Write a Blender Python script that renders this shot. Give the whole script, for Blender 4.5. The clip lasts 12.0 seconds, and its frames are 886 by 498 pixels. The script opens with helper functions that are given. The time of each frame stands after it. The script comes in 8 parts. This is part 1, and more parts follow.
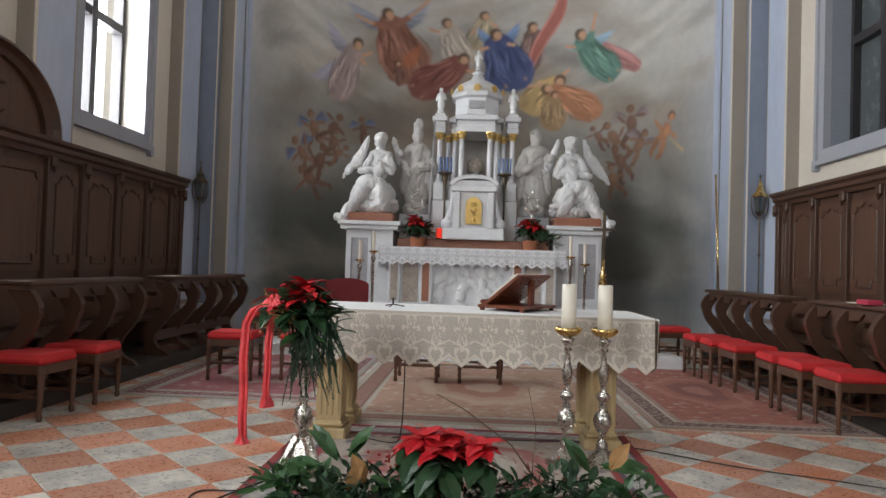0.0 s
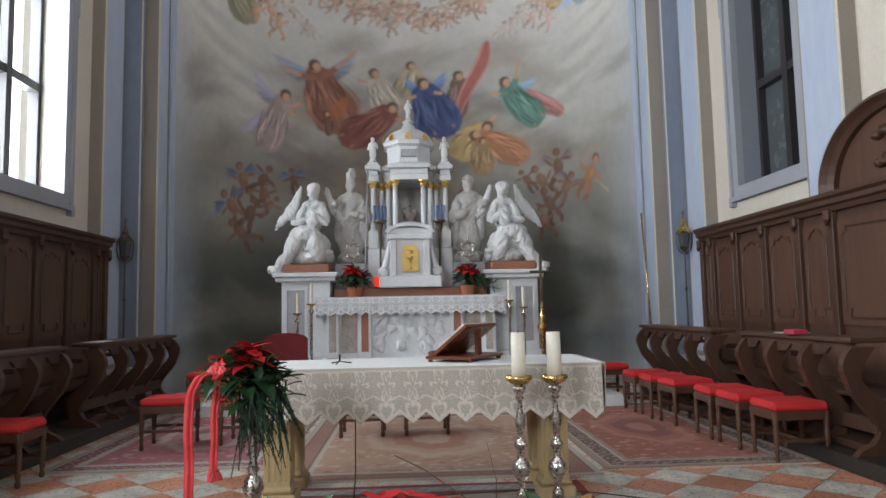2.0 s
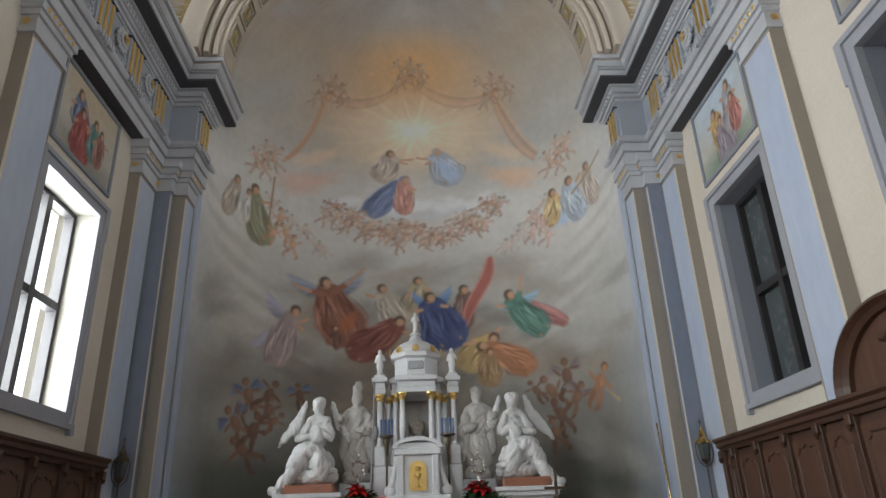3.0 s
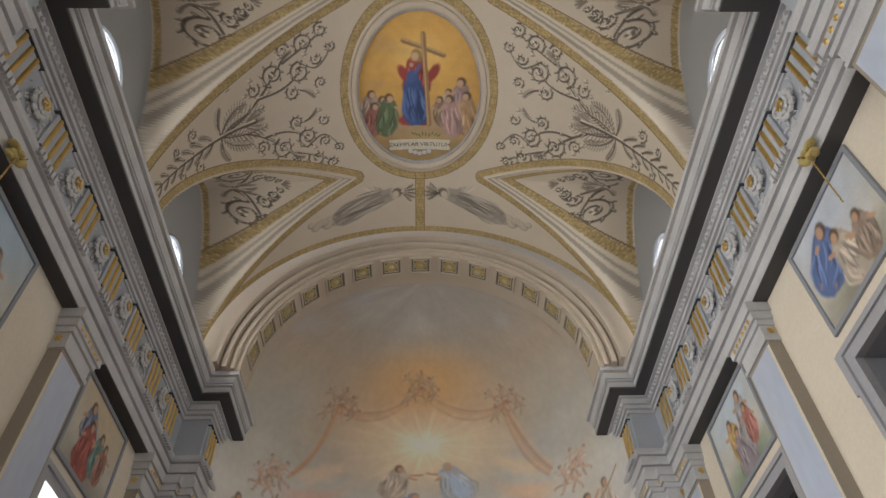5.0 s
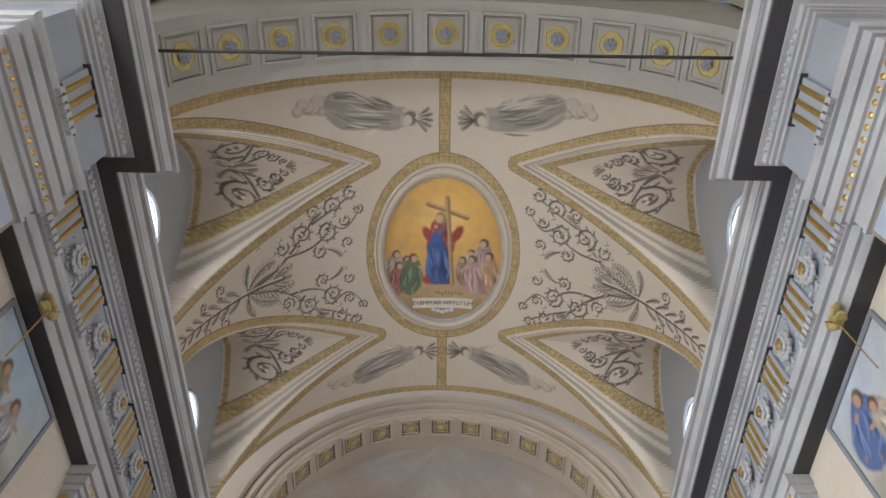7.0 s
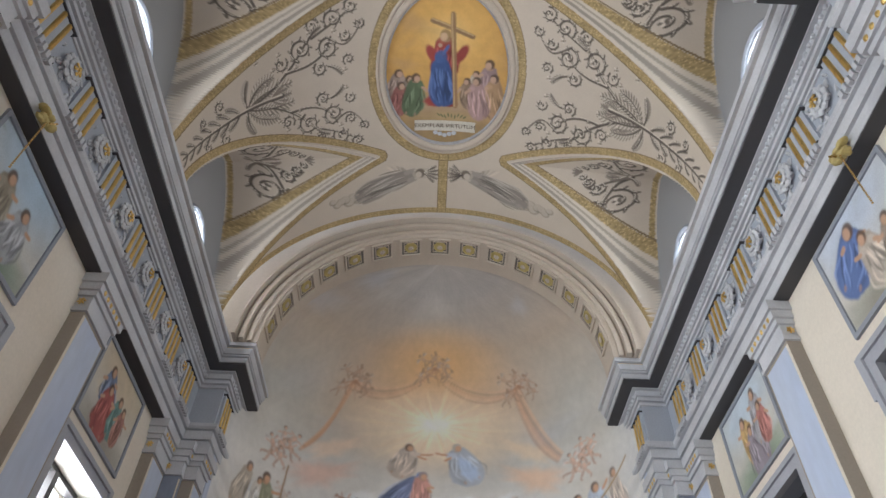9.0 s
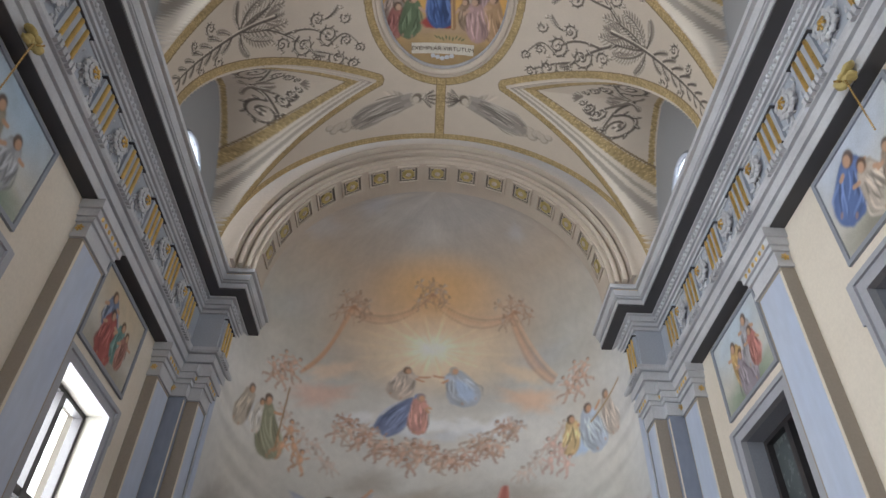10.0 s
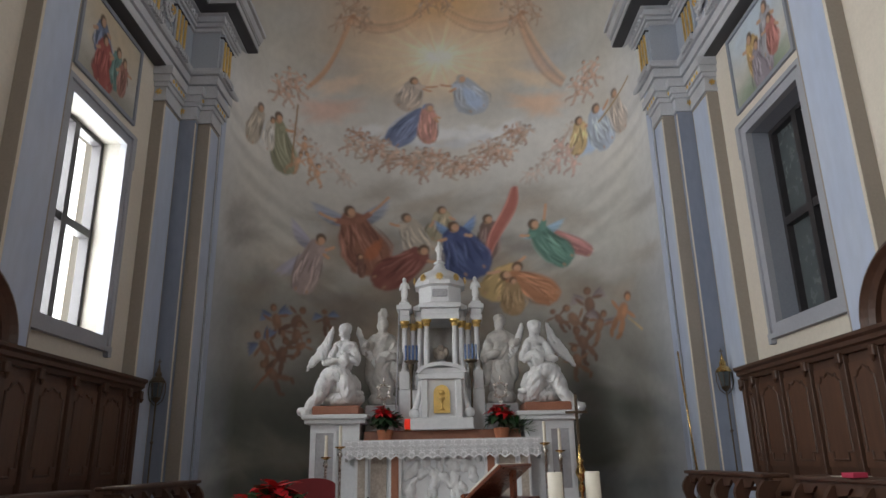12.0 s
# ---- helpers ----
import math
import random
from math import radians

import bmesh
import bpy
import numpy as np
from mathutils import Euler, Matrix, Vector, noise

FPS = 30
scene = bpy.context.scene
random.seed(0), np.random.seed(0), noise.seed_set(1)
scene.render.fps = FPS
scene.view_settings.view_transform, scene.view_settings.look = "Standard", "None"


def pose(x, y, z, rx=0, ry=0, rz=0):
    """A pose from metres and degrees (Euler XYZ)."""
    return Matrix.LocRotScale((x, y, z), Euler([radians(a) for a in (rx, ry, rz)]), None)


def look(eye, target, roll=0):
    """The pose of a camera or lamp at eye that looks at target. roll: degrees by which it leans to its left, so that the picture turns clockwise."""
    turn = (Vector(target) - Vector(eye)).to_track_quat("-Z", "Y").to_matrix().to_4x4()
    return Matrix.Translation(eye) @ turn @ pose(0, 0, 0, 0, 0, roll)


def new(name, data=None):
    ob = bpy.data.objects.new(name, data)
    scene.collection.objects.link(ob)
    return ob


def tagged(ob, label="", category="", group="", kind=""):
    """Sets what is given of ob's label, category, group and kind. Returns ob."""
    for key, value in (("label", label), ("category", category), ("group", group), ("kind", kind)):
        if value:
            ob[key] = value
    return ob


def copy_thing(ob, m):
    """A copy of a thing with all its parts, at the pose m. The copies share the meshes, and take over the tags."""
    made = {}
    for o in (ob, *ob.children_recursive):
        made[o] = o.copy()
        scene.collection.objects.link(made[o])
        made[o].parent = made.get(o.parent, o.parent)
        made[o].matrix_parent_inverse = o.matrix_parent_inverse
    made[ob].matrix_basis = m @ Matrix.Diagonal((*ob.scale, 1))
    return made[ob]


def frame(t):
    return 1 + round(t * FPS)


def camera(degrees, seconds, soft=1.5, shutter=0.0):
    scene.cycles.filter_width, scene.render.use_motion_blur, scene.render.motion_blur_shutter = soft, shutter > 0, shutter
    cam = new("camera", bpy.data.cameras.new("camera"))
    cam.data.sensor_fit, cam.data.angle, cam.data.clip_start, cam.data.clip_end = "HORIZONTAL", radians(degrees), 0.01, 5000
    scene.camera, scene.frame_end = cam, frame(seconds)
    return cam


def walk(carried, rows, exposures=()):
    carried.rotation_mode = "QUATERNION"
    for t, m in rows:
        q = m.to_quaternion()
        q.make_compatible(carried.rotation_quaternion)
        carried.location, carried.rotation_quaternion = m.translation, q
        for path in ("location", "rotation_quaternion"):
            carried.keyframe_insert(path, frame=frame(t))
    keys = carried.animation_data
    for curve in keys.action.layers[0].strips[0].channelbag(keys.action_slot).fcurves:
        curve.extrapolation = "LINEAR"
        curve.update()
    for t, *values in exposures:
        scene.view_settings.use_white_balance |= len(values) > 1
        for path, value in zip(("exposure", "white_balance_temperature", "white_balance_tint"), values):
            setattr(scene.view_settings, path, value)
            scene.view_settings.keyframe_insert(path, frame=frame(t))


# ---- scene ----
cam = camera(65.84, 12.0)
EYE = 1.3
# seconds, x, y, z, yaw, pitch, roll
ROWS = [
    (0.0, 0.10, 0.0, EYE, 2.98, 1.42, 1.80),
    (0.5, 0.03, 0.0, EYE, -1.19, -4.80, 1.14),
    (1.0, 0.0, 0.0, EYE, -2.56, -6.52, -0.30),
    (1.5, 0.0, 0.0, EYE, -2.64, -4.29, -0.23),
    (2.0, 0.0, 0.0, EYE + 0.07, -2.76, 5.04, -1.15),
    (2.5, 0.0, 0.0, EYE + 0.04, -2.65, 14.66, -1.66),
    (2.7, 0.0, 0.0, EYE + 0.03, -2.59, 18.60, -2.12),
    (4.3, 0.0, 0.0, EYE, -2.55, 34.98, -1.70),
    (4.5, 0.0, 0.0, EYE, -2.58, 39.04, -2.46),
    (5.0, 0.0, 0.0, EYE, -2.87, 48.63, -2.50),
    (5.5, 0.0, 0.0, EYE, -3.19, 57.63, -2.02),
    (6.0, 0.0, 0.0, EYE, -0.94, 61.37, -0.17),
    (6.5, 0.0, 0.0, EYE, -0.04, 62.45, 0.24),
    (6.7, 0.0, 0.0, EYE, 0.02, 62.54, 0.50),
    (8.3, 0.0, 0.0, EYE, -0.11, 51.93, 1.17),
    (8.5, 0.0, 0.0, EYE, -0.08, 50.62, 2.26),
    (9.0, 0.0, 0.0, EYE, -0.40, 47.17, 2.07),
    (9.5, 0.0, 0.0, EYE, -0.77, 45.09, 2.14),
    (10.0, 0.0, 0.0, EYE, -0.96, 41.06, 1.75),
    (10.5, 0.0, 0.0, EYE, -1.08, 33.99, -0.11),
    (11.0, 0.0, 0.0, EYE, -0.95, 28.06, 0.24),
    (11.5, 0.0, 0.0, EYE, -0.55, 21.49, 0.38),
    (12.0, 0.0, 0.0, EYE, -0.35, 17.05, -1.16),
]
walk(cam, [(t, pose(x, y, z, 90 + p, 0, w) @ pose(0, 0, 0, 0, 0, r)) for t, x, y, z, w, p, r in ROWS],
     [(0.0, 0.28, 6500, 10), (0.5, 0.2, 6500, 10), (1.5, 0.22, 6500, 10), (2.0, 0.3, 6200, 8), (2.5, 0.15, 6300, 6), (4.5, -0.22, 7100, 10), (5.0, -0.08, 7300, 10),
      (6.0, 0.08, 6800, 10), (6.7, 0.16, 6700, 10), (8.3, 0.32, 6400, 10), (9.5, 0.2, 6400, 10), (10.5, 0.0, 6500, 10), (11.5, -0.2, 6600, 10), (12.0, -0.25, 6600, 10)])

# ---- daylight ----
world = bpy.data.worlds.new("sky")
scene.world = world
world.use_nodes = True
wn = world.node_tree.nodes
sky = wn.new("ShaderNodeTexSky")
sky.sky_type = "NISHITA"
sky.sun_disc = False
sky.sun_elevation, sky.sun_rotation = radians(35), radians(250)
world.node_tree.links.new(sky.outputs["Color"], wn["Background"].inputs["Color"])
wn["Background"].inputs["Strength"].default_value = 0.15


def sun_lamp():
    d = bpy.data.lights.new("sun", "SUN")
    d.energy, d.angle, d.color = 0.8, radians(12), (1.0, 0.95, 0.88)
    ob = new("sun", d)
    ob.matrix_world = look((-20, 2, 16), (0, 6, 0))


sun_lamp()


def daylight_area(place, target, wide, high, power, color=(0.93, 0.97, 1.0)):
    d = bpy.data.lights.new("window_daylight", "AREA")
    d.shape, d.size, d.size_y, d.energy, d.color = "RECTANGLE", wide, high, power, color
    ob = new("window_daylight", d)
    ob.matrix_world = look(place, target)


# ---- materials ----
def mat(name, color, rough=0.6, metal=0.0, vary=0.12, scale=3.0, fine=40.0, bump=0.1, second=None, amount=0.5, randomise=0.0,
        transmission=0.0, coords="Object", bump_scale=None, spec=0.5, stretch=(1, 1, 1)):
    """A worn surface: broad patches and fine grain in the colour, with relief; second is a stain colour."""
    m = bpy.data.materials.new(name)
    m.use_nodes = True
    n, l = m.node_tree.nodes, m.node_tree.links
    b = n["Principled BSDF"]
    b.inputs["Metallic"].default_value = metal
    b.inputs["Specular IOR Level"].default_value = spec
    if transmission:
        b.inputs["Transmission Weight"].default_value = transmission
    tc = n.new("ShaderNodeTexCoord")
    mp = n.new("ShaderNodeMapping")
    mp.inputs["Scale"].default_value = stretch
    l.new(tc.outputs[coords], mp.inputs["Vector"])
    big, small = n.new("ShaderNodeTexNoise"), n.new("ShaderNodeTexNoise")
    big.inputs["Scale"].default_value, big.inputs["Detail"].default_value = scale, 5
    small.inputs["Scale"].default_value, small.inputs["Detail"].default_value = fine, 6
    l.new(mp.outputs["Vector"], big.inputs["Vector"])
    l.new(mp.outputs["Vector"], small.inputs["Vector"])
    ramp = n.new("ShaderNodeMapRange")
    ramp.inputs["From Min"].default_value, ramp.inputs["From Max"].default_value = 0.35, 0.7
    l.new(big.outputs["Fac"], ramp.inputs["Value"])
    mix = n.new("ShaderNodeMix")
    mix.data_type = "RGBA"
    sec = second or tuple(c * (1 - 2 * vary) for c in color)
    mix.inputs["A"].default_value = (*color, 1)
    mix.inputs["B"].default_value = (*sec, 1)
    sc = n.new("ShaderNodeMath")
    sc.operation = "MULTIPLY"
    sc.inputs[1].default_value = amount
    l.new(ramp.outputs["Result"], sc.inputs[0])
    l.new(sc.outputs[0], mix.inputs["Factor"])
    hsv = n.new("ShaderNodeHueSaturation")
    val = n.new("ShaderNodeMapRange")
    val.inputs["From Min"].default_value, val.inputs["From Max"].default_value = 0.25, 0.75
    val.inputs["To Min"].default_value, val.inputs["To Max"].default_value = 1 - vary, 1 + vary
    l.new(small.outputs["Fac"], val.inputs["Value"])
    last = val.outputs["Result"]
    if randomise:
        oi = n.new("ShaderNodeObjectInfo")
        rr = n.new("ShaderNodeMapRange")
        rr.inputs["To Min"].default_value, rr.inputs["To Max"].default_value = 1 - randomise, 1 + randomise
        l.new(oi.outputs["Random"], rr.inputs["Value"])
        mu = n.new("ShaderNodeMath")
        mu.operation = "MULTIPLY"
        l.new(last, mu.inputs[0])
        l.new(rr.outputs["Result"], mu.inputs[1])
        last = mu.outputs[0]
        add = n.new("ShaderNodeVectorMath")
        add.operation = "ADD"
        l.new(mp.outputs["Vector"], add.inputs[0])
        cmb = n.new("ShaderNodeMath")
        cmb.operation = "MULTIPLY"
        cmb.inputs[1].default_value = 37.0
        l.new(oi.outputs["Random"], cmb.inputs[0])
        l.new(cmb.outputs[0], add.inputs[1])
        l.new(add.outputs[0], big.inputs["Vector"])
        l.new(add.outputs[0], small.inputs["Vector"])
    l.new(last, hsv.inputs["Value"])
    l.new(mix.outputs["Result"], hsv.inputs["Color"])
    l.new(hsv.outputs["Color"], b.inputs["Base Color"])
    rg = n.new("ShaderNodeMapRange")
    rg.inputs["To Min"].default_value, rg.inputs["To Max"].default_value = max(0.02, rough - 0.12), min(1, rough + 0.12)
    l.new(small.outputs["Fac"], rg.inputs["Value"])
    l.new(rg.outputs["Result"], b.inputs["Roughness"])
    if bump:
        bp = n.new("ShaderNodeBump")
        bp.inputs["Strength"].default_value, bp.inputs["Distance"].default_value = bump, 0.01
        l.new(small.outputs["Fac"], bp.inputs["Height"])
        l.new(bp.outputs["Normal"], b.inputs["Normal"])
    return m


def painted(name, rough=0.8, bump=0.15, fine=60.0, vary=0.1):
    """Pigment on plaster: the colour is the mural's own, kept in the mesh, with grain and faint blotches."""
    m = mat(name, (0.5, 0.5, 0.5), rough, vary=vary, scale=1.5, fine=fine, bump=bump)
    n, l = m.node_tree.nodes, m.node_tree.links
    at = n.new("ShaderNodeAttribute")
    at.attribute_name = "pigment"
    for k in n:
        if k.bl_idname == "ShaderNodeHueSaturation":
            l.new(at.outputs["Color"], k.inputs["Color"])
    return m


def glowing(name, color, strength):
    m = bpy.data.materials.new(name)
    m.use_nodes = True
    b = m.node_tree.nodes["Principled BSDF"]
    b.inputs["Base Color"].default_value = (*color, 1)
    b.inputs["Emission Color"].default_value = (*color, 1)
    b.inputs["Emission Strength"].default_value = strength
    return m


PLASTER_CREAM = mat("cream_plaster", (0.72, 0.66, 0.57), 0.85, vary=0.05, scale=0.8, fine=25, second=(0.62, 0.55, 0.46), bump=0.12)
PLASTER_BLUE = mat("pale_blue_marbled_plaster", (0.46, 0.53, 0.68), 0.6, vary=0.06, scale=1.2, fine=9, second=(0.60, 0.64, 0.71), bump=0.05, stretch=(1, 1, 0.35))
PLASTER_GREY = mat("grey_stucco", (0.27, 0.295, 0.345), 0.7, vary=0.08, scale=1.5, fine=30, second=(0.24, 0.25, 0.28))
GREY_LIGHT = mat("light_grey_stucco", (0.56, 0.575, 0.61), 0.7, vary=0.07, scale=1.5, fine=30, second=(0.36, 0.365, 0.40))
# stucco with the shade of undersides put into its near-black colour
GREY_SHADE = mat("shade_grey_stucco", (0.07, 0.07, 0.078), 0.7, vary=0.08, scale=1.5, fine=30)
FRIEZE_BLUE = mat("blue_grey_frieze_stucco", (0.40, 0.435, 0.50), 0.7, vary=0.07, scale=1.5, fine=30, second=(0.33, 0.36, 0.42))
ARCH_GREY = mat("olive_grey_arch_plaster", (0.40, 0.385, 0.35), 0.8, vary=0.06, scale=1.5, fine=30, second=(0.33, 0.32, 0.30))
# plaster darkened to hold the shade of the coffer recesses
SUNK_SHADE = mat("shaded_coffer_ground", (0.20, 0.185, 0.165), 0.8, vary=0.08, scale=3, fine=30)
TAUPE = mat("taupe_stucco", (0.33, 0.29, 0.25), 0.75, vary=0.07, scale=1.5, fine=30)
BLUE_GREY = mat("blue_grey_marbled_stucco", (0.20, 0.23, 0.30), 0.6, vary=0.08, scale=1.2, fine=12, second=(0.28, 0.31, 0.38), stretch=(1, 1, 0.4))
GOLD = mat("gilding", (0.80, 0.56, 0.20), 0.32, metal=0.9, vary=0.12, scale=6, fine=40, second=(0.5, 0.33, 0.12))
MARBLE = mat("white_marble", (0.73, 0.74, 0.75), 0.38, vary=0.05, scale=2.5, fine=18, second=(0.58, 0.58, 0.61), bump=0.04)
STATUE = mat("carved_white_marble", (0.76, 0.765, 0.765), 0.5, vary=0.06, scale=5, fine=30, second=(0.56, 0.55, 0.55), bump=0.15)
# aged marble, darkened further for the shade the saints stand in
AGED_SHADED = mat("weathered_shaded_marble", (0.50, 0.485, 0.46), 0.55, vary=0.08, scale=5, fine=30, second=(0.36, 0.34, 0.32), bump=0.15)
MARBLE_GREY = mat("grey_veined_marble", (0.42, 0.42, 0.44), 0.4, vary=0.12, scale=4, fine=22, second=(0.25, 0.24, 0.26))
MARBLE_RED = mat("red_marble", (0.36, 0.15, 0.09), 0.35, vary=0.12, scale=5, fine=30, second=(0.25, 0.1, 0.07))
WOOD_DARK = mat("dark_walnut", (0.085, 0.042, 0.026), 0.42, vary=0.2, scale=2.0, fine=24, second=(0.045, 0.022, 0.015), stretch=(6, 6, 0.7), bump=0.12)
WOOD_PANEL = mat("walnut_panel", (0.12, 0.058, 0.035), 0.45, vary=0.2, scale=2.0, fine=22, second=(0.06, 0.03, 0.02), stretch=(6, 6, 0.6), bump=0.12)
BLACK = mat("blackened_wood", (0.03, 0.025, 0.022), 0.5, vary=0.15, scale=4, fine=40)
TILE_RED = mat("rosso_marble_tile", (0.50, 0.20, 0.11), 0.3, vary=0.14, scale=5, fine=45, second=(0.60, 0.34, 0.25), amount=0.7, randomise=0.22, bump=0.08)
TILE_WHITE = mat("worn_biancone_tile", (0.68, 0.645, 0.57), 0.30, vary=0.12, scale=6, fine=35, second=(0.33, 0.32, 0.31), amount=0.8, randomise=0.2, bump=0.08)
GROUT = mat("floor_joint", (0.30, 0.26, 0.22), 0.8, vary=0.12, scale=5)
NAVE = mat("nave_plaster", (0.55, 0.50, 0.43), 0.85, vary=0.06, scale=0.8, fine=20)


# ---- mesh tools ----
def link_mesh(name, bm, material, smooth=False):
    me = bpy.data.meshes.new(name)
    bmesh.ops.recalc_face_normals(bm, faces=bm.faces)
    bm.to_mesh(me)
    bm.free()
    me.materials.append(material)
    if smooth:
        me.polygons.foreach_set("use_smooth", [True] * len(me.polygons))
    return new(name, me)


def part(name, bm, material, parent, label="", smooth=False):
    """One bmesh as one mesh object under a thing or a part."""
    ob = link_mesh(name, bm, material, smooth)
    ob.parent = parent
    if label:
        tagged(ob, label)
    return ob


def thing(name, label, category, at=(0, 0, 0), turn=0.0, group="", kind=""):
    ob = new(name)
    ob.empty_display_size = 0.1
    ob.matrix_world = pose(*at, 0, 0, turn)
    return tagged(ob, label, category, group, kind)


def box(bm, x0, x1, y0, y1, z0, z1, bevel=0.0, m=None):
    r = bmesh.ops.create_cube(bm, size=1.0)
    vs = r["verts"]
    for v in vs:
        v.co = Vector(((x0 + x1) / 2 + v.co.x * (x1 - x0), (y0 + y1) / 2 + v.co.y * (y1 - y0), (z0 + z1) / 2 + v.co.z * (z1 - z0)))
    if bevel:
        es = list({e for v in vs for e in v.link_edges})
        vs = list({v for f in bmesh.ops.bevel(bm, geom=es, offset=bevel, segments=1, affect="EDGES")["faces"] for v in f.verts})
    if m is not None:
        bmesh.ops.transform(bm, matrix=m, verts=vs)
    return vs


def boxed(*a, **k):
    bm = bmesh.new()
    box(bm, *a, **k)
    return bm


def lathe(bm, profile, sides=16, at=(0, 0, 0), m=None):
    """A turned shape from (radius, height) pairs."""
    rings = []
    for r, z in profile:
        ring = []
        for i in range(sides):
            a = 2 * math.pi * i / sides
            p = Vector((at[0] + r * math.cos(a), at[1] + r * math.sin(a), at[2] + z))
            ring.append(bm.verts.new(m @ p if m else p))
        rings.append(ring)
    for a, b in zip(rings, rings[1:]):
        for i in range(sides):
            j = (i + 1) % sides
            bm.faces.new((a[i], a[j], b[j], b[i]))
    bm.faces.new(rings[0][::-1])
    bm.faces.new(rings[-1])
    return bm


def turned(profile, sides=16, at=(0, 0, 0), m=None):
    return lathe(bmesh.new(), profile, sides, at, m)


def tube(bm, points, radius, sides=8, taper=None):
    """A round bar along points; taper scales the radius from start to end."""
    pts = [Vector(p) for p in points]
    rings = []
    up = Vector((0.13, 0.21, 0.97))
    for i, p in enumerate(pts):
        d = (pts[min(i + 1, len(pts) - 1)] - pts[max(i - 1, 0)]).normalized()
        a = d.cross(up)
        if a.length < 0.05:
            a = d.cross(Vector((1, 0, 0)))
        a.normalize()
        b = d.cross(a)
        r = radius * (1 if taper is None else 1 + (taper - 1) * i / (len(pts) - 1))
        rings.append([bm.verts.new(p + r * (math.cos(2 * math.pi * k / sides) * a + math.sin(2 * math.pi * k / sides) * b)) for k in range(sides)])
    for a, b in zip(rings, rings[1:]):
        for k in range(sides):
            bm.faces.new((a[k], a[(k + 1) % sides], b[(k + 1) % sides], b[k]))
    bm.faces.new(rings[0][::-1])
    bm.faces.new(rings[-1])
    return bm


def sweep(bm, path, profile, side, ends=True):
    """A moulding: profile pairs (out, z) carried along a plan path with mitred corners; side +1 puts 'out' to the path's left."""
    n = len(path)
    cols = []
    for i, p in enumerate(path):
        p = Vector(p)
        d0 = (p - Vector(path[i - 1])).normalized() if i else None
        d1 = (Vector(path[i + 1]) - p).normalized() if i < n - 1 else None
        d0, d1 = d0 or d1, d1 or d0
        n0, n1 = Vector((-d0.y, d0.x)) * side, Vector((-d1.y, d1.x)) * side
        mi = (n0 + n1)
        mi = mi / max(0.3, mi.dot(n0))
        cols.append([bm.verts.new((p.x + mi.x * o, p.y + mi.y * o, z)) for o, z in profile])
    for a, b in zip(cols, cols[1:]):
        for k in range(len(profile) - 1):
            bm.faces.new((a[k], a[k + 1], b[k + 1], b[k]))
    if ends:
        bm.faces.new(cols[0])
        bm.faces.new(cols[-1][::-1])
    return bm


def grid_mesh(name, points, material, colors=None, keep=None, smooth=True):
    """A sheet from a (rows, columns, 3) array of places, with its pigment, and faces left out where keep is false."""
    a, b = points.shape[:2]
    idx = np.arange(a * b).reshape(a, b)
    quads = np.stack([idx[:-1, :-1], idx[1:, :-1], idx[1:, 1:], idx[:-1, 1:]], -1).reshape(-1, 4)
    if keep is not None:
        quads = quads[keep.reshape(-1)]
    me = bpy.data.meshes.new(name)
    me.from_pydata(points.reshape(-1, 3).tolist(), [], quads.tolist())
    if colors is not None:
        at = me.color_attributes.new("pigment", "FLOAT_COLOR", "POINT")
        at.data.foreach_set("color", np.concatenate([colors.reshape(-1, 3), np.ones((a * b, 1))], 1).astype(np.float32).ravel())
    me.materials.append(material)
    if smooth:
        me.polygons.foreach_set("use_smooth", [True] * len(me.polygons))
    return new(name, me)


# ---- plan of the presbytery ----
WALL = 4.9          # half the width between the side walls
SPRING = 10.1       # height of the cornice's top, where the vault springs
Y_BACK, Y_FRONT = 2.9, 10.6
R_VAULT = 3.95
APSE_Y, APSE_R, APSE_D = 11.95, 4.18, 2.75
LUNETTES = (4.80, 8.88)


def wall_with_openings(name, x0, x1, y0, y1, z0, z1, openings, material, label):
    bm = bmesh.new()
    y = y0
    for a, b, c, d in sorted(openings):
        box(bm, x0, x1, y, a, z0, z1)
        box(bm, x0, x1, a, b, z0, c)
        box(bm, x0, x1, a, b, d, z1)
        y = b
    box(bm, x0, x1, y, y1, z0, z1)
    return tagged(link_mesh(name, bm, material), label, "wall", kind="structure")


WIN_Y = ((4.28, 5.9), (8.14, 9.77))
WIN_Z = (3.08, 6.12)
OPEN = [(a, b, *WIN_Z) for a, b in WIN_Y]
wall_with_openings("wall_right", WALL, WALL + 0.6, 1.6, 11.98, 0, 10.1, OPEN, PLASTER_CREAM, "cream plastered side wall with two tall windows")
wall_with_openings("wall_left", -WALL - 0.6, -WALL, 1.6, 11.98, 0, 10.1, OPEN, PLASTER_CREAM, "cream plastered side wall with two tall bright windows")


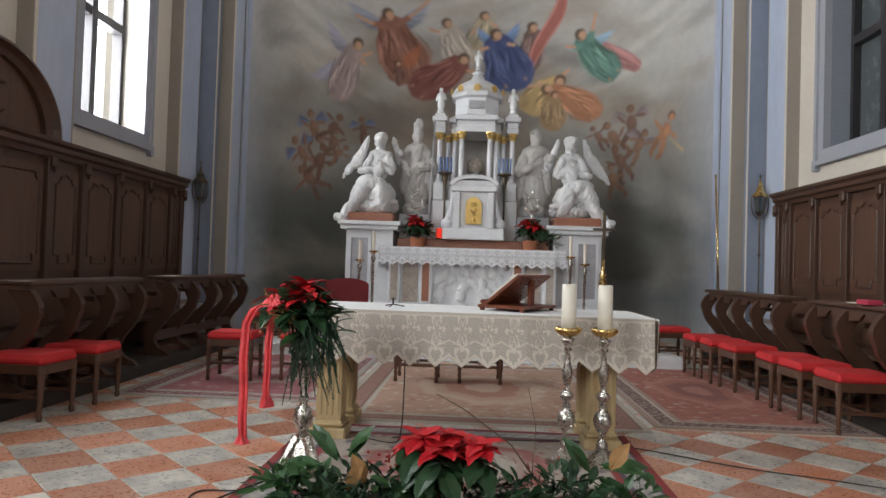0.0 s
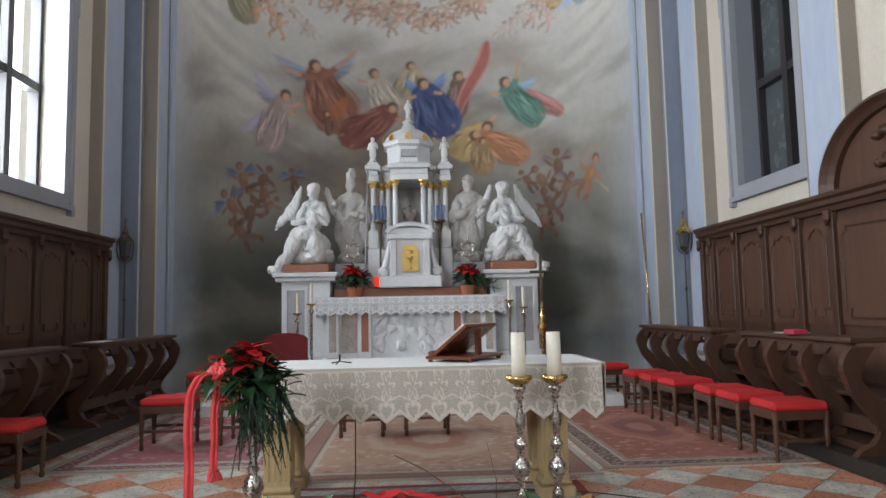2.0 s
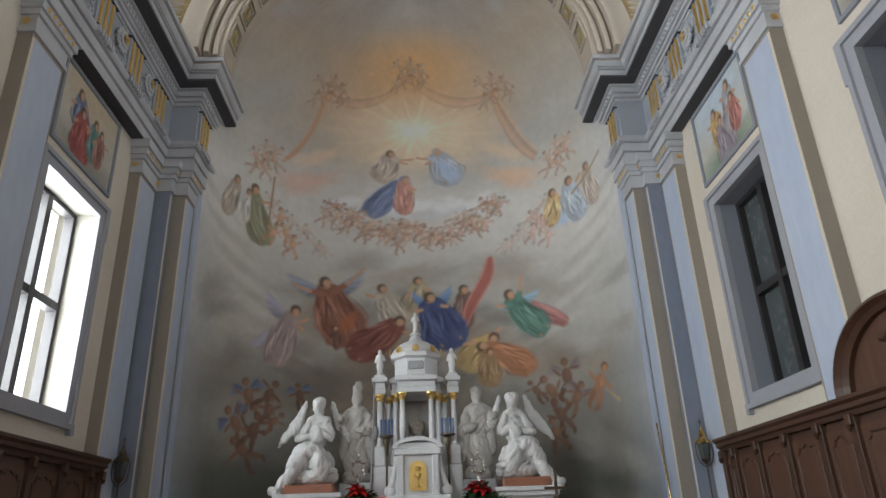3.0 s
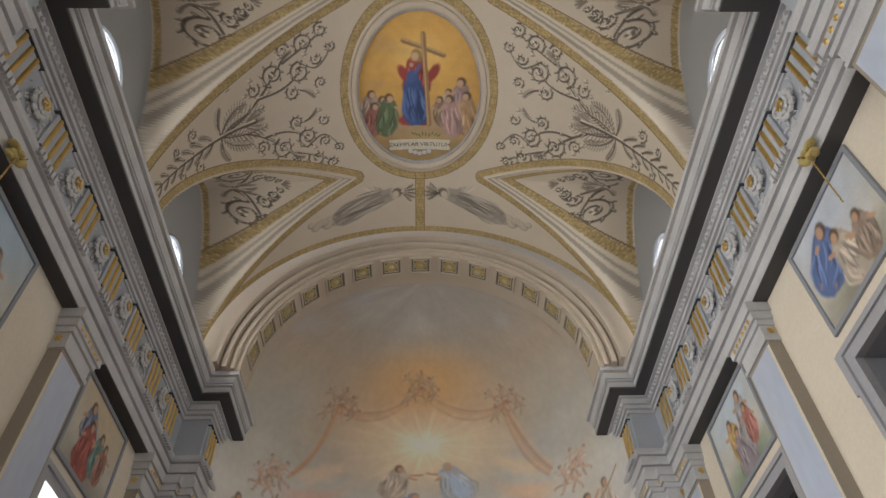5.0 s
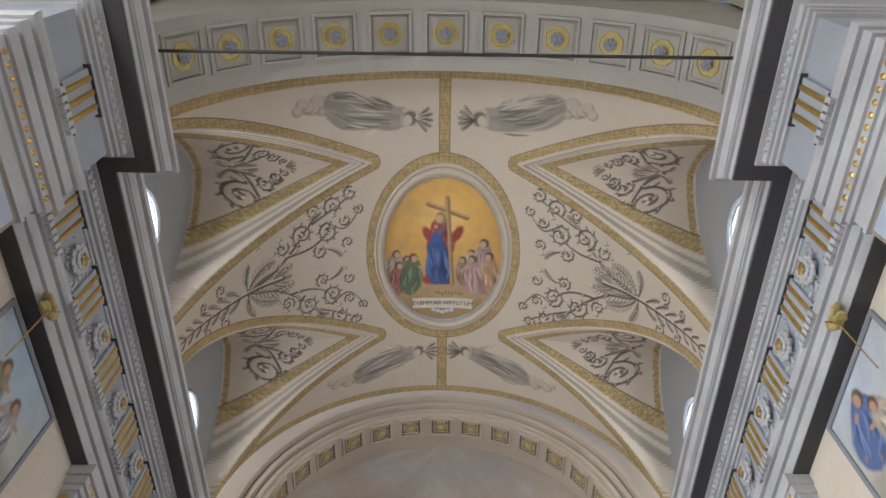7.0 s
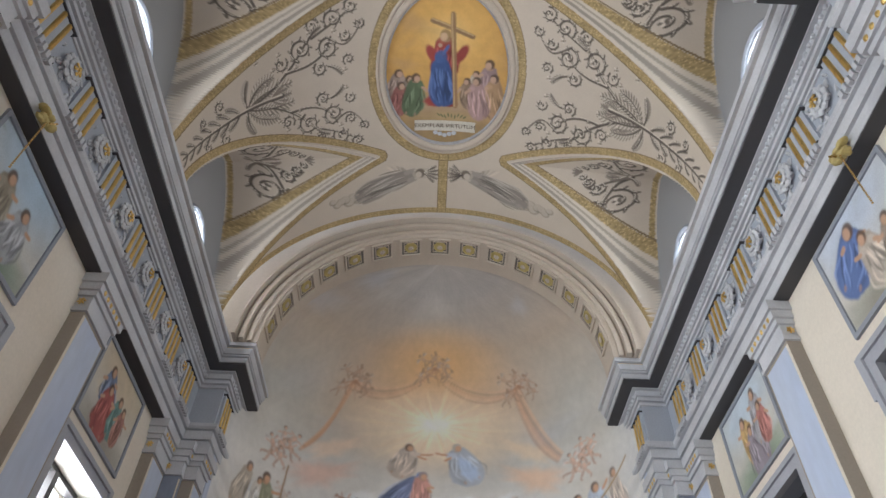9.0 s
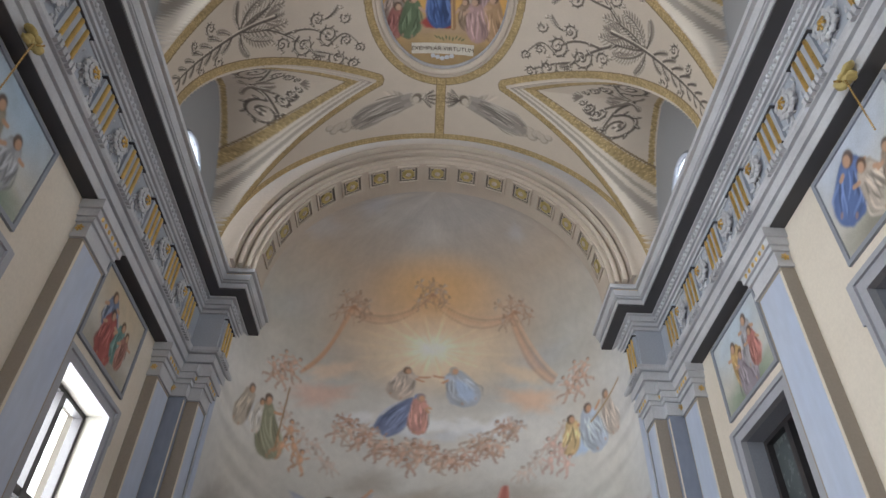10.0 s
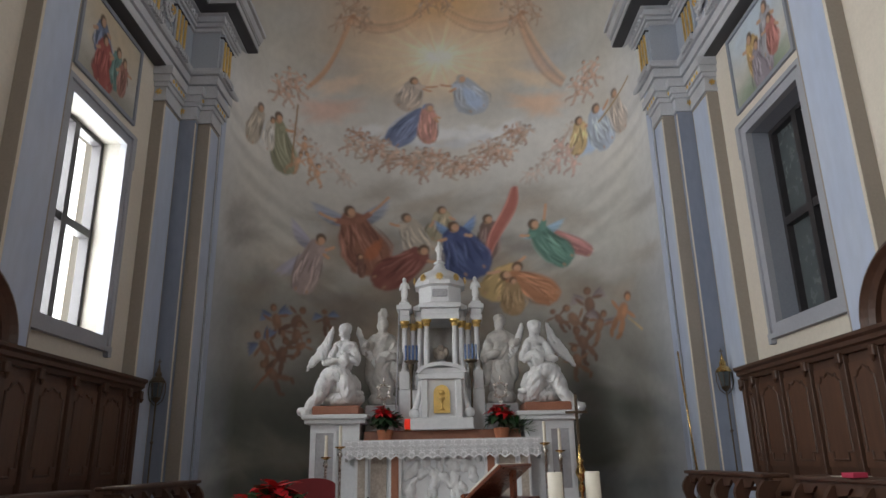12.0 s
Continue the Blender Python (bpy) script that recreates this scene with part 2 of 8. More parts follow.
# ---- murals: pigment laid on in brush marks ----
class Canvas:
    def __init__(self, u0, u1, v0, v1, nu, nv, ground):
        self.u, self.v = np.linspace(u0, u1, nu), np.linspace(v0, v1, nv)
        self.du, self.dv = self.u[1] - self.u[0], self.v[1] - self.v[0]
        self.U, self.V = np.meshgrid(self.u, self.v, indexing="ij")
        self.c = np.empty((nu, nv, 3))
        self.c[:] = ground
        self.relief = np.zeros((nu, nv))

    def blob(self, u, v, ru, rv, color, alpha=1.0, angle=0.0, soft=0.35, rough=0.0, lift=0.0, seed=0):
        r = max(ru, rv) * 1.25
        i0, i1 = np.searchsorted(self.u, (u - r, u + r))
        j0, j1 = np.searchsorted(self.v, (v - r, v + r))
        if i1 <= i0 or j1 <= j0:
            return
        x, y = self.U[i0:i1, j0:j1] - u, self.V[i0:i1, j0:j1] - v
        ca, sa = math.cos(angle), math.sin(angle)
        a, b = (x * ca + y * sa) / ru, (-x * sa + y * ca) / rv
        d = np.sqrt(a * a + b * b)
        if rough:
            t = np.arctan2(b, a)
            d = d * (1 + rough * (np.sin(3 * t + seed) * 0.5 + np.sin(7 * t + 2.1 * seed) * 0.35 + np.sin(13 * t + 3.7 * seed) * 0.2))
        w = np.clip((1 - d) / soft, 0, 1)
        w = w * w * (3 - 2 * w) * alpha
        self.c[i0:i1, j0:j1] += (np.array(color) - self.c[i0:i1, j0:j1]) * w[..., None]
        if lift:
            self.relief[i0:i1, j0:j1] = np.maximum(self.relief[i0:i1, j0:j1], w * lift)

    def stroke(self, pts, width, color, alpha=1.0, taper=1.0, soft=0.5, lift=0.0):
        for i, (u, v) in enumerate(pts):
            k = width * (1 + (taper - 1) * i / max(1, len(pts) - 1))
            self.blob(u, v, k, k, color, alpha, 0, soft, lift=lift)

    def spiral(self, u, v, r, turns, start, way, width, color, alpha=1.0, lift=0.0):
        n = int(60 * turns) + 4
        self.stroke([(u + r * (1 - 0.85 * i / n) * math.cos(start + way * 2 * math.pi * turns * i / n),
                      v + r * (1 - 0.85 * i / n) * math.sin(start + way * 2 * math.pi * turns * i / n)) for i in range(n)], width, color, alpha, 0.5, lift=lift)

    def soften(self, times=1):
        """The brush marks run into one another, as in old fresco."""
        for _ in range(times):
            c = np.pad(self.c, ((1, 1), (1, 1), (0, 0)), mode="edge")
            self.c = (c[1:-1, 1:-1] * 2 + c[:-2, 1:-1] + c[2:, 1:-1] + c[1:-1, :-2] + c[1:-1, 2:]) / 6

    def mottle(self, amount, scale):
        n = sum(np.sin(self.U * scale * k + 1.7 * np.sin(self.V * scale * 0.8 * k + k)) * np.sin(self.V * scale * 1.1 * k + 1.9 * np.sin(self.U * scale * 0.9 * k)) / k for k in (1, 2.3, 4.1))
        self.c *= 1 + amount * n[..., None]

    def clouds(self, colors, size, amount, seed):
        """Broad soft patches in the given colours."""
        rng = np.random.RandomState(abs(int(seed)))
        for _ in range(amount):
            u, v = rng.uniform(self.u[0], self.u[-1]), rng.uniform(self.v[0], self.v[-1])
            k = rng.uniform(0.5, 1.4) * size
            self.blob(u, v, k, k * rng.uniform(0.3, 0.7), colors[rng.randint(len(colors))], rng.uniform(0.1, 0.4), rng.uniform(-0.5, 0.5), 0.9, 0.25, seed=rng.uniform(0, 6))


# ---- floor ----
def floor():
    base = link_mesh("floor", boxed(-7.0, 7.0, -10, 15.5, -0.3, -0.006), GROUT)
    tagged(base, "diagonal checkerboard floor of red and white marble tiles", "floor", kind="structure")
    half = 0.3825 / 2
    g = 0.0022

    def tile_mesh(material):
        bm = boxed(-half + g, half - g, -half + g, half - g, -0.02, 0.0, bevel=0.004)
        me = bpy.data.meshes.new("tile")
        bm.to_mesh(me)
        bm.free()
        me.materials.append(material)
        return me
    kinds = (tile_mesh(TILE_RED), tile_mesh(TILE_WHITE))
    c, s = math.cos(math.pi / 4), math.sin(math.pi / 4)
    u0, v0 = (1.833 + 3.12) * c, (3.12 - 1.833) * c
    rest = (bmesh.new(), bmesh.new())
    cells = []
    for i in range(-40, 50):
        for j in range(-40, 50):
            u, v = u0 + i * 2 * half, v0 + j * 2 * half
            x, y = (u - v) * c, (u + v) * s
            if abs(x) < 5.6 and -1.5 < y < 14:
                cells.append((abs(math.hypot(x, y - 2.6)), x, y, (i + j) % 2))
    cells.sort()
    rng = random.Random(4)
    for n, (d, x, y, k) in enumerate(cells):
        m = Matrix.Translation((x, y, rng.uniform(-0.0015, 0.0015))) @ Matrix.Rotation(math.pi / 4 + rng.choice((0, math.pi / 2, math.pi)), 4, "Z")
        if n < 300:
            ob = new("tile", kinds[k])
            ob.parent = base
            ob.matrix_world = m
        else:
            q = half - g
            rest[k].faces.new([rest[k].verts.new(m @ Vector(c + (0.0,))) for c in ((-q, -q), (q, -q), (q, q), (-q, q))])
    for bm, material, word in zip(rest, (TILE_RED, TILE_WHITE), ("red", "white")):
        ob = part("far_tiles", bm, material, base, word + " marble tiles further off")
        tagged(ob, kind="stuff")


# ---- apse with its mural ----
FLESH = (0.50, 0.31, 0.21)


def draped_form(cv, head, hip, foot, robe, hr=0.11, hem=2.6, wings=(), wing=(0.30, 0.31, 0.36), arms=(), skin=FLESH, hair=(0.10, 0.06, 0.04), seed=0, alpha=0.92, light=1, folds=16, fade=0.36):
    """A draped painted form: wings, a gown that flows from head over hip to foot in folds, arms and head; hr is the head's radius."""
    rng = np.random.RandomState(abs(int(seed)))
    head, hip, foot = np.array(head, float), np.array(hip, float), np.array(foot, float)
    robe, skin, wing = np.array(robe, float), np.array(skin, float), np.array(wing, float)
    robe = robe + (np.array((1.06, 0.98, 0.92)) * robe.mean() - robe) * fade

    def spine(t):
        return (1 - t) ** 2 * head + 2 * t * (1 - t) * hip + t * t * foot

    def across(t):
        d = spine(min(1, t + 0.05)) - spine(max(0, t - 0.05))
        d = d / (np.hypot(*d) + 1e-6)
        return np.array((-d[1], d[0])), math.atan2(d[1], d[0])

    def girth(t):
        return hr * (1.25 + (1.06 * hem - 1.25) * t ** 0.8) * (1 - 0.28 * max(0.0, t - 0.82) / 0.18)
    shoulder = spine(0.22)
    for tip in wings:
        d = np.array(tip, float) - shoulder
        length, a = np.hypot(*d), math.atan2(d[1], d[0])
        turn = -1 if d[0] > 0 else 1
        for k in range(8):
            b, q = a + turn * 0.10 * k, length * (1 - 0.085 * k)
            p = shoulder + 0.55 * q * np.array((math.cos(b), math.sin(b)))
            cv.blob(*p, 0.5 * q, 0.075 * length, np.clip(wing * (1.25 - 0.09 * k + 0.25 * (k % 2)), 0, 0.85), alpha * 0.9, b, 0.45)
    for k in range(26):
        t = 0.16 + 0.84 * k / 25
        n, a = across(t)
        g = girth(t)
        p = spine(t)
        cv.blob(*p, g * 0.75, g, robe * 0.86, alpha, a, 0.3, 0.10, seed=seed + 0.3 * k)
        cv.blob(*(p + light * n * g * 0.45), g * 0.6, g * 0.4, np.clip(robe * 1.18 + 0.015, 0, 0.85), alpha * 0.5, a, 0.8)
        cv.blob(*(p - light * n * g * 0.55), g * 0.6, g * 0.36, robe * 0.5, alpha * 0.45, a, 0.8)
    for k in range(folds):
        o, t0 = rng.uniform(-0.95, 0.95), rng.uniform(0.25, 0.6)
        t1 = min(1.08, t0 + rng.uniform(0.25, 0.6))
        bright = k % 2
        colour = np.clip(robe * (1.55 if bright else 0.42) + (0.04 if bright else 0), 0, 0.85)
        for q in range(12):
            t = t0 + (t1 - t0) * q / 11
            n, a = across(min(t, 1.0))
            p = spine(t) + n * girth(t) * (o + 0.18 * math.sin(4 * t + k))
            w = hr * 0.16 * (0.5 + math.sin(math.pi * (q + 0.5) / 12))
            cv.blob(*p, hr * 0.5, w, colour, alpha * (0.5 if bright else 0.6), a, 0.7)
    for end in arms:
        e = np.array(end, float)
        n, a = across(0.22)
        root = shoulder + n * hr * (0.9 if np.dot(e - shoulder, n) > 0 else -0.9)
        mid = (root + e) / 2 + np.array((0, -0.12)) * np.hypot(*(e - root))
        for q in range(15):
            t = q / 14
            p = (1 - t) ** 2 * root + 2 * t * (1 - t) * mid + t * t * e
            sleeve = t < 0.4
            cv.blob(*p, hr * (0.62 if sleeve else 0.36), hr * (0.62 if sleeve else 0.36), robe * 1.05 if sleeve else skin, alpha, 0, 0.4)
    n, a = across(0.0)
    cv.blob(*spine(0.1), hr * 0.5, hr * 0.8, skin * 0.85, alpha, a, 0.4)
    cv.blob(*head, hr * 1.08, hr * 1.2, hair, alpha, 0, 0.35)
    cv.blob(*(head + n * light * hr * 0.25 + (spine(0.12) - head) * 0.3), hr * 0.72, hr * 0.85, skin * 1.08, alpha, 0, 0.35)
    for e in (-0.6, 0.6):
        n, a = across(1.0)
        cv.blob(*(spine(1.0) + n * hem * hr * e * 0.6 + 0.6 * hr * np.array((math.cos(a), math.sin(a)))), hr * 0.5, hr * 0.3, skin * 0.8, alpha * 0.7, a, 0.5)


def child(cv, u, v, h, lean, tone=(0.52, 0.33, 0.23), wing=None, seed=0, alpha=0.8):
    """A small plump nude form of height h: legs apart, belly, arms, curly head."""
    rng = np.random.RandomState(abs(int(seed)))
    tone = np.array(tone)
    tone = 0.82 * tone + 0.13 * tone.mean()

    def at(a, b):
        return u + h * (a * math.cos(lean) - b * math.sin(lean)), v + h * (a * math.sin(lean) + b * math.cos(lean))
    if wing is not None:
        for e in (-1, 1):
            for k in range(4):
                cv.blob(*at(e * (0.22 + 0.03 * k), 0.28 - 0.04 * k), 0.2 * h, 0.05 * h, np.array(wing) * (0.8 + 0.15 * k), alpha, lean + e * (0.6 - 0.25 * k), 0.5)
    for e in (-1, 1):
        k = rng.uniform(-0.35, 0.35)
        cv.blob(*at(e * 0.12 + 0.1 * k, -0.26), 0.2 * h, 0.085 * h, tone * (0.72 if e < 0 else 0.95), alpha, lean + math.pi / 2 + e * 0.35 + k, 0.4)
        cv.blob(*at(e * 0.17 + 0.25 * k, -0.45), 0.12 * h, 0.06 * h, tone * 0.75, alpha, lean + math.pi / 2 - e * 0.5, 0.4)
        cv.blob(*at(e * 0.22, 0.14 + 0.1 * rng.uniform(-1, 1)), 0.17 * h, 0.05 * h, tone * 0.95, alpha, lean + e * rng.uniform(-0.4, 1.0), 0.4)
    cv.blob(*at(0, 0.02), 0.15 * h, 0.24 * h, tone * 0.9, alpha, lean, 0.35)
    cv.blob(*at(0.04, 0.06), 0.09 * h, 0.16 * h, np.clip(tone * 1.25, 0, 0.85), alpha * 0.7, lean, 0.7)
    cv.blob(*at(0, 0.36), 0.115 * h, 0.12 * h, (0.16, 0.09, 0.06), alpha, 0, 0.4)
    cv.blob(*at(0.02, 0.335), 0.08 * h, 0.085 * h, np.clip(tone * 1.15, 0, 0.85), alpha, 0, 0.4)


def apse():
    nu, nv = 540, 720
    # u: metres along the curve from its middle, v: metres up the wall and on over the half dome
    half, dome = 5.4, 5.1
    cv = Canvas(-half, half, 0, SPRING + dome, nu, nv, (0.42, 0.41, 0.38))
    # ground: dark earthy green below, grey cloud, warm glory, blue-grey sky at the top
    V = cv.V
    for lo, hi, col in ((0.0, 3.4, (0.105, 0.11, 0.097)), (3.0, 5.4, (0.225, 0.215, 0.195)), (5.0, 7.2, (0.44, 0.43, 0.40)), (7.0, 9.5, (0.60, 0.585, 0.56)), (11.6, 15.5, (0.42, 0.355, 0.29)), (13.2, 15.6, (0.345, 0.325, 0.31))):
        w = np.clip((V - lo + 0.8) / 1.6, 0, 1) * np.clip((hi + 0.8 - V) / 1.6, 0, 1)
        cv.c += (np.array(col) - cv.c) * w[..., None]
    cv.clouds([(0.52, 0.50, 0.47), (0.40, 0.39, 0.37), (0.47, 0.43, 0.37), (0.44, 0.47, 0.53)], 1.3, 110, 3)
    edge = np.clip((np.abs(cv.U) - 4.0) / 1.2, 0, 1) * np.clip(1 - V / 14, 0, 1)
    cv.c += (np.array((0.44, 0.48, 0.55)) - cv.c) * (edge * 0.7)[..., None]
    # long diagonal cloud banks rising to both sides
    for k in range(22):
        s = 1 if k % 2 else -1
        cv.blob(s * (2.3 + 0.13 * k), 5.0 + 0.17 * k, 1.5, 0.13 + 0.012 * (k % 5), ((0.60, 0.58, 0.54), (0.36, 0.345, 0.32))[(k // 2) % 2], 0.35, s * 0.42, 0.85, 0.3, seed=k)
    # dark warm cloud behind the host and the altar
    rw = np.random.RandomState(8)
    for k in range(110):
        u, v = rw.normal(0, 1.8), rw.normal(4.9, 1.0)
        cv.blob(u, v, rw.uniform(0.5, 1.1), rw.uniform(0.25, 0.5), ((0.24, 0.20, 0.16), (0.33, 0.265, 0.205), (0.16, 0.14, 0.13))[k % 3], 0.45, rw.uniform(-0.6, 0.6), 0.9, 0.25, seed=k)
    # the glory: amber ring, pale heart, rays
    cv.blob(0.0, 11.2, 3.4, 2.3, (0.60, 0.43, 0.29), 0.95, 0, 0.9)
    cv.blob(0.1, 12.2, 2.3, 1.3, (0.58, 0.37, 0.19), 0.85, 0, 0.9)
    cv.blob(0.05, 10.5, 2.5, 1.25, (0.74, 0.63, 0.49), 0.9, 0, 0.9)
    cv.blob(0.05, 10.67, 0.75, 0.5, (0.84, 0.78, 0.68), 0.9, 0, 0.95)
    for k in range(34):
        a = k * math.pi / 17 + 0.13 * math.sin(3.0 * k)
        r0, r1 = 0.35, 1.3 + 0.8 * ((k * 7) % 5) / 5
        d = np.array((math.cos(a), 0.62 * math.sin(a)))
        for q in range(14):
            t = r0 + (r1 - r0) * q / 13
            cv.blob(0.05 + d[0] * t, 10.67 + d[1] * t, 0.12, 0.02 + 0.035 * t, (0.88, 0.76, 0.55) if k % 3 else (0.62, 0.46, 0.30), 0.20 * (1 - q / 16), math.atan2(d[1], d[0]), 0.8)
    for u, v, ru, rv, col, a in ((-2.2, 9.05, 1.0, 0.42, (0.62, 0.42, 0.35), 0.35), (2.1, 9.15, 0.9, 0.42, (0.68, 0.46, 0.32), -0.35), (-2.0, 9.75, 0.9, 0.3, (0.70, 0.55, 0.44), 0.5), (2.0, 9.85, 0.9, 0.3, (0.70, 0.56, 0.42), -0.5)):
        cv.blob(u, v, ru, rv, col, 0.7, a, 0.8, 0.25, seed=u)
    for k in range(16):
        cv.blob(-1.5 + 0.21 * k, 8.55 + 0.16 * math.sin(1.9 * k), 0.42, 0.2, (0.74, 0.75, 0.77) if k % 3 else (0.56, 0.58, 0.62), 0.6, 0.3 * math.sin(k), 0.7, 0.2, seed=k)
    # brown curtain swags with clustered children at their three knots
    def swag(points, width):
        pts = np.array(points, float)
        for lane in range(5):
            o = (lane - 2) * width * 0.4
            line = []
            for q in range(30):
                t = q / 29
                p = (1 - t) ** 2 * pts[0] + 2 * t * (1 - t) * pts[1] + t * t * pts[2]
                line.append((p[0] + 0.4 * o, p[1] + o * (0.6 + 0.6 * math.sin(math.pi * t))))
            cv.stroke(line, width * 0.34, ((0.40, 0.24, 0.16), (0.60, 0.38, 0.25), (0.50, 0.29, 0.19), (0.33, 0.20, 0.14), (0.62, 0.42, 0.28))[lane], 0.42, 1.0, 0.6)
    for s in (-1, 1):
        swag(((0.0, 12.0), (s * 0.95, 11.0), (s * 1.9, 11.4)), 0.14)
        swag(((s * 1.9, 11.4), (s * 2.0, 10.3), (s * 2.65, 9.55)), 0.19)
    for u, v in ((0.0, 12.05), (-1.85, 11.45), (2.0, 11.45)):
        for k in range(9):
            child(cv, u + 0.34 * math.sin(2.4 * k), v + 0.25 * math.cos(1.7 * k), 0.42, 1.1 * math.sin(3 * k), (0.46, 0.30, 0.21), (0.40, 0.34, 0.29) if k % 2 else None, k + int(40 * u), 0.55)
        for k in range(5):
            cv.stroke([(u + (0.05 * q) * math.cos(1.25 * k), v - 0.03 * q + 0.2 * math.sin(1.25 * k) * q / 8) for q in range(9)], 0.05, (0.36, 0.21, 0.14), 0.4, 0.5)
    # the kneeling form in rose under a blue mantle, and two forms that crown it
    draped_form(cv, (-0.44, 10.08), (-0.45, 9.80), (-0.62, 9.42), (0.52, 0.43, 0.36), 0.10, 3.2, arms=((0.02, 9.93), (-0.1, 9.8)), seed=2, alpha=0.85)
    draped_form(cv, (0.50, 10.12), (0.58, 9.75), (0.78, 9.33), (0.40, 0.47, 0.58), 0.105, 3.9, arms=((0.10, 9.97), (0.28, 9.78)), hair=(0.42, 0.38, 0.34), seed=3, alpha=0.88)
    cv.blob(0.72, 9.55, 0.20, 0.42, (0.42, 0.52, 0.68), 0.7, 0.5, 0.5, 0.15)
    draped_form(cv, (-0.18, 9.36), (-0.48, 8.95), (-0.82, 8.48), (0.15, 0.22, 0.44), 0.105, 3.0, hair=(0.16, 0.23, 0.42), seed=1, alpha=0.95)
    draped_form(cv, (-0.14, 9.38), (-0.22, 8.95), (-0.16, 8.52), (0.62, 0.27, 0.22), 0.10, 2.3, arms=((0.06, 9.08), (0.02, 8.98)), hair=(0.30, 0.24, 0.24), seed=4, alpha=0.95)
    # garland of children's heads and limbs under the cloud
    rng = np.random.RandomState(12)
    for k in range(64):
        a = -1.0 + 2.0 * k / 63
        u = 1.75 * a
        v = 7.85 + 0.55 * abs(a) ** 1.5 + rng.uniform(-0.27, 0.3)
        child(cv, u, v, rng.uniform(0.36, 0.52), rng.uniform(-1.3, 1.3), ((0.58, 0.36, 0.26), (0.64, 0.45, 0.34), (0.46, 0.27, 0.19), (0.55, 0.42, 0.33))[k % 4], (0.50, 0.44, 0.40) if k % 3 == 0 else None, k + 100, 0.75)
    for s in (-1, 1):
        for k in range(12):
            child(cv, s * (1.75 + 0.11 * k), 7.35 + 0.09 * k + rng.uniform(-0.2, 0.2), 0.42, rng.uniform(-1, 1), (0.58, 0.45, 0.38), None, k + 300, 0.5)
    # companies at both sides, at the height of the capitals
    cv.blob(-3.55, 8.0, 0.75, 0.45, (0.52, 0.55, 0.58), 0.6, -0.3, 0.7, 0.2)
    draped_form(cv, (-3.35, 8.55), (-3.42, 7.95), (-3.05, 7.45), (0.30, 0.31, 0.19), 0.12, 3.4, arms=((-2.98, 8.3),), seed=21)
    draped_form(cv, (-3.50, 8.42), (-3.62, 8.1), (-3.55, 7.75), (0.62, 0.60, 0.55), 0.08, 2.2, seed=22, alpha=0.85)
    cv.stroke([(-2.98 + 0.0015 * k, 7.45 + 0.026 * k) for k in range(60)], 0.03, (0.30, 0.19, 0.11), 0.85)
    draped_form(cv, (-3.85, 8.6), (-3.95, 8.2), (-4.1, 7.8), (0.46, 0.40, 0.32), 0.11, 2.6, seed=23, alpha=0.8)
    for k, (u, v) in enumerate(((-2.7, 8.0), (-2.55, 7.65), (-2.85, 7.6), (-2.4, 7.4))):
        child(cv, u, v, 0.6, 0.5 * math.sin(2 * k), (0.60, 0.36, 0.22), None, k + 500, 0.85)
    cv.blob(3.35, 7.85, 0.6, 0.25, (0.44, 0.54, 0.68), 0.85, 0.35, 0.5, 0.2)
    draped_form(cv, (2.95, 8.45), (2.98, 8.1), (2.85, 7.75), (0.66, 0.46, 0.18), 0.11, 2.2, arms=((3.2, 8.25),), seed=31)
    draped_form(cv, (3.40, 8.60), (3.35, 8.2), (3.62, 7.75), (0.42, 0.52, 0.66), 0.12, 3.2, arms=((3.75, 8.65),), seed=32, alpha=0.85)
    draped_form(cv, (3.95, 8.75), (3.95, 8.35), (4.1, 7.9), (0.54, 0.46, 0.40), 0.11, 2.4, seed=33, alpha=0.75)
    cv.stroke([(3.45 + 0.018 * k, 8.25 + 0.0115 * k) for k in range(58)], 0.032, (0.33, 0.24, 0.15), 0.85)
    for k, (u, v) in enumerate(((2.65, 7.75), (2.5, 7.95), (2.75, 7.45), (2.4, 7.6))):
        child(cv, u, v, 0.55, 0.6 * math.sin(2 * k), (0.62, 0.42, 0.36), None, k + 510, 0.8)
    for s, u0 in ((-1, -3.15), (1, 3.2)):
        for k in range(7):
            child(cv, u0 + 0.28 * math.sin(2.1 * k), 9.38 + 0.26 * math.cos(1.6 * k), 0.55, math.sin(2.6 * k), (0.58, 0.38, 0.28), (0.50, 0.46, 0.44) if k % 2 else None, k + 520, 0.75)
    # the host above the altar
    draped_form(cv, (-0.61, 6.56), (-0.50, 6.15), (-0.25, 5.80), (0.50, 0.44, 0.36), 0.11, 3.2, arms=((-0.9, 6.4),), seed=41, alpha=0.85)
    draped_form(cv, (0.06, 6.74), (0.08, 6.45), (0.0, 6.10), (0.44, 0.37, 0.22), 0.10, 2.8, arms=((-0.15, 6.35), (0.3, 6.5)), seed=42, alpha=0.85)
    draped_form(cv, (-2.26, 5.92), (-2.50, 5.40), (-2.62, 4.80), (0.42, 0.31, 0.30), 0.12, 2.8, ((-2.95, 6.30), (-3.30, 4.98)), (0.30, 0.29, 0.35), ((-2.1, 5.5), (-2.0, 5.75)), seed=43)
    draped_form(cv, (-1.70, 6.64), (-1.55, 6.10), (-1.28, 5.45), (0.34, 0.12, 0.07), 0.13, 4.3, ((-2.55, 6.74), (-0.88, 6.98)), (0.24, 0.26, 0.32), ((-2.3, 6.5), (-0.95, 7.02)), seed=44, folds=24)
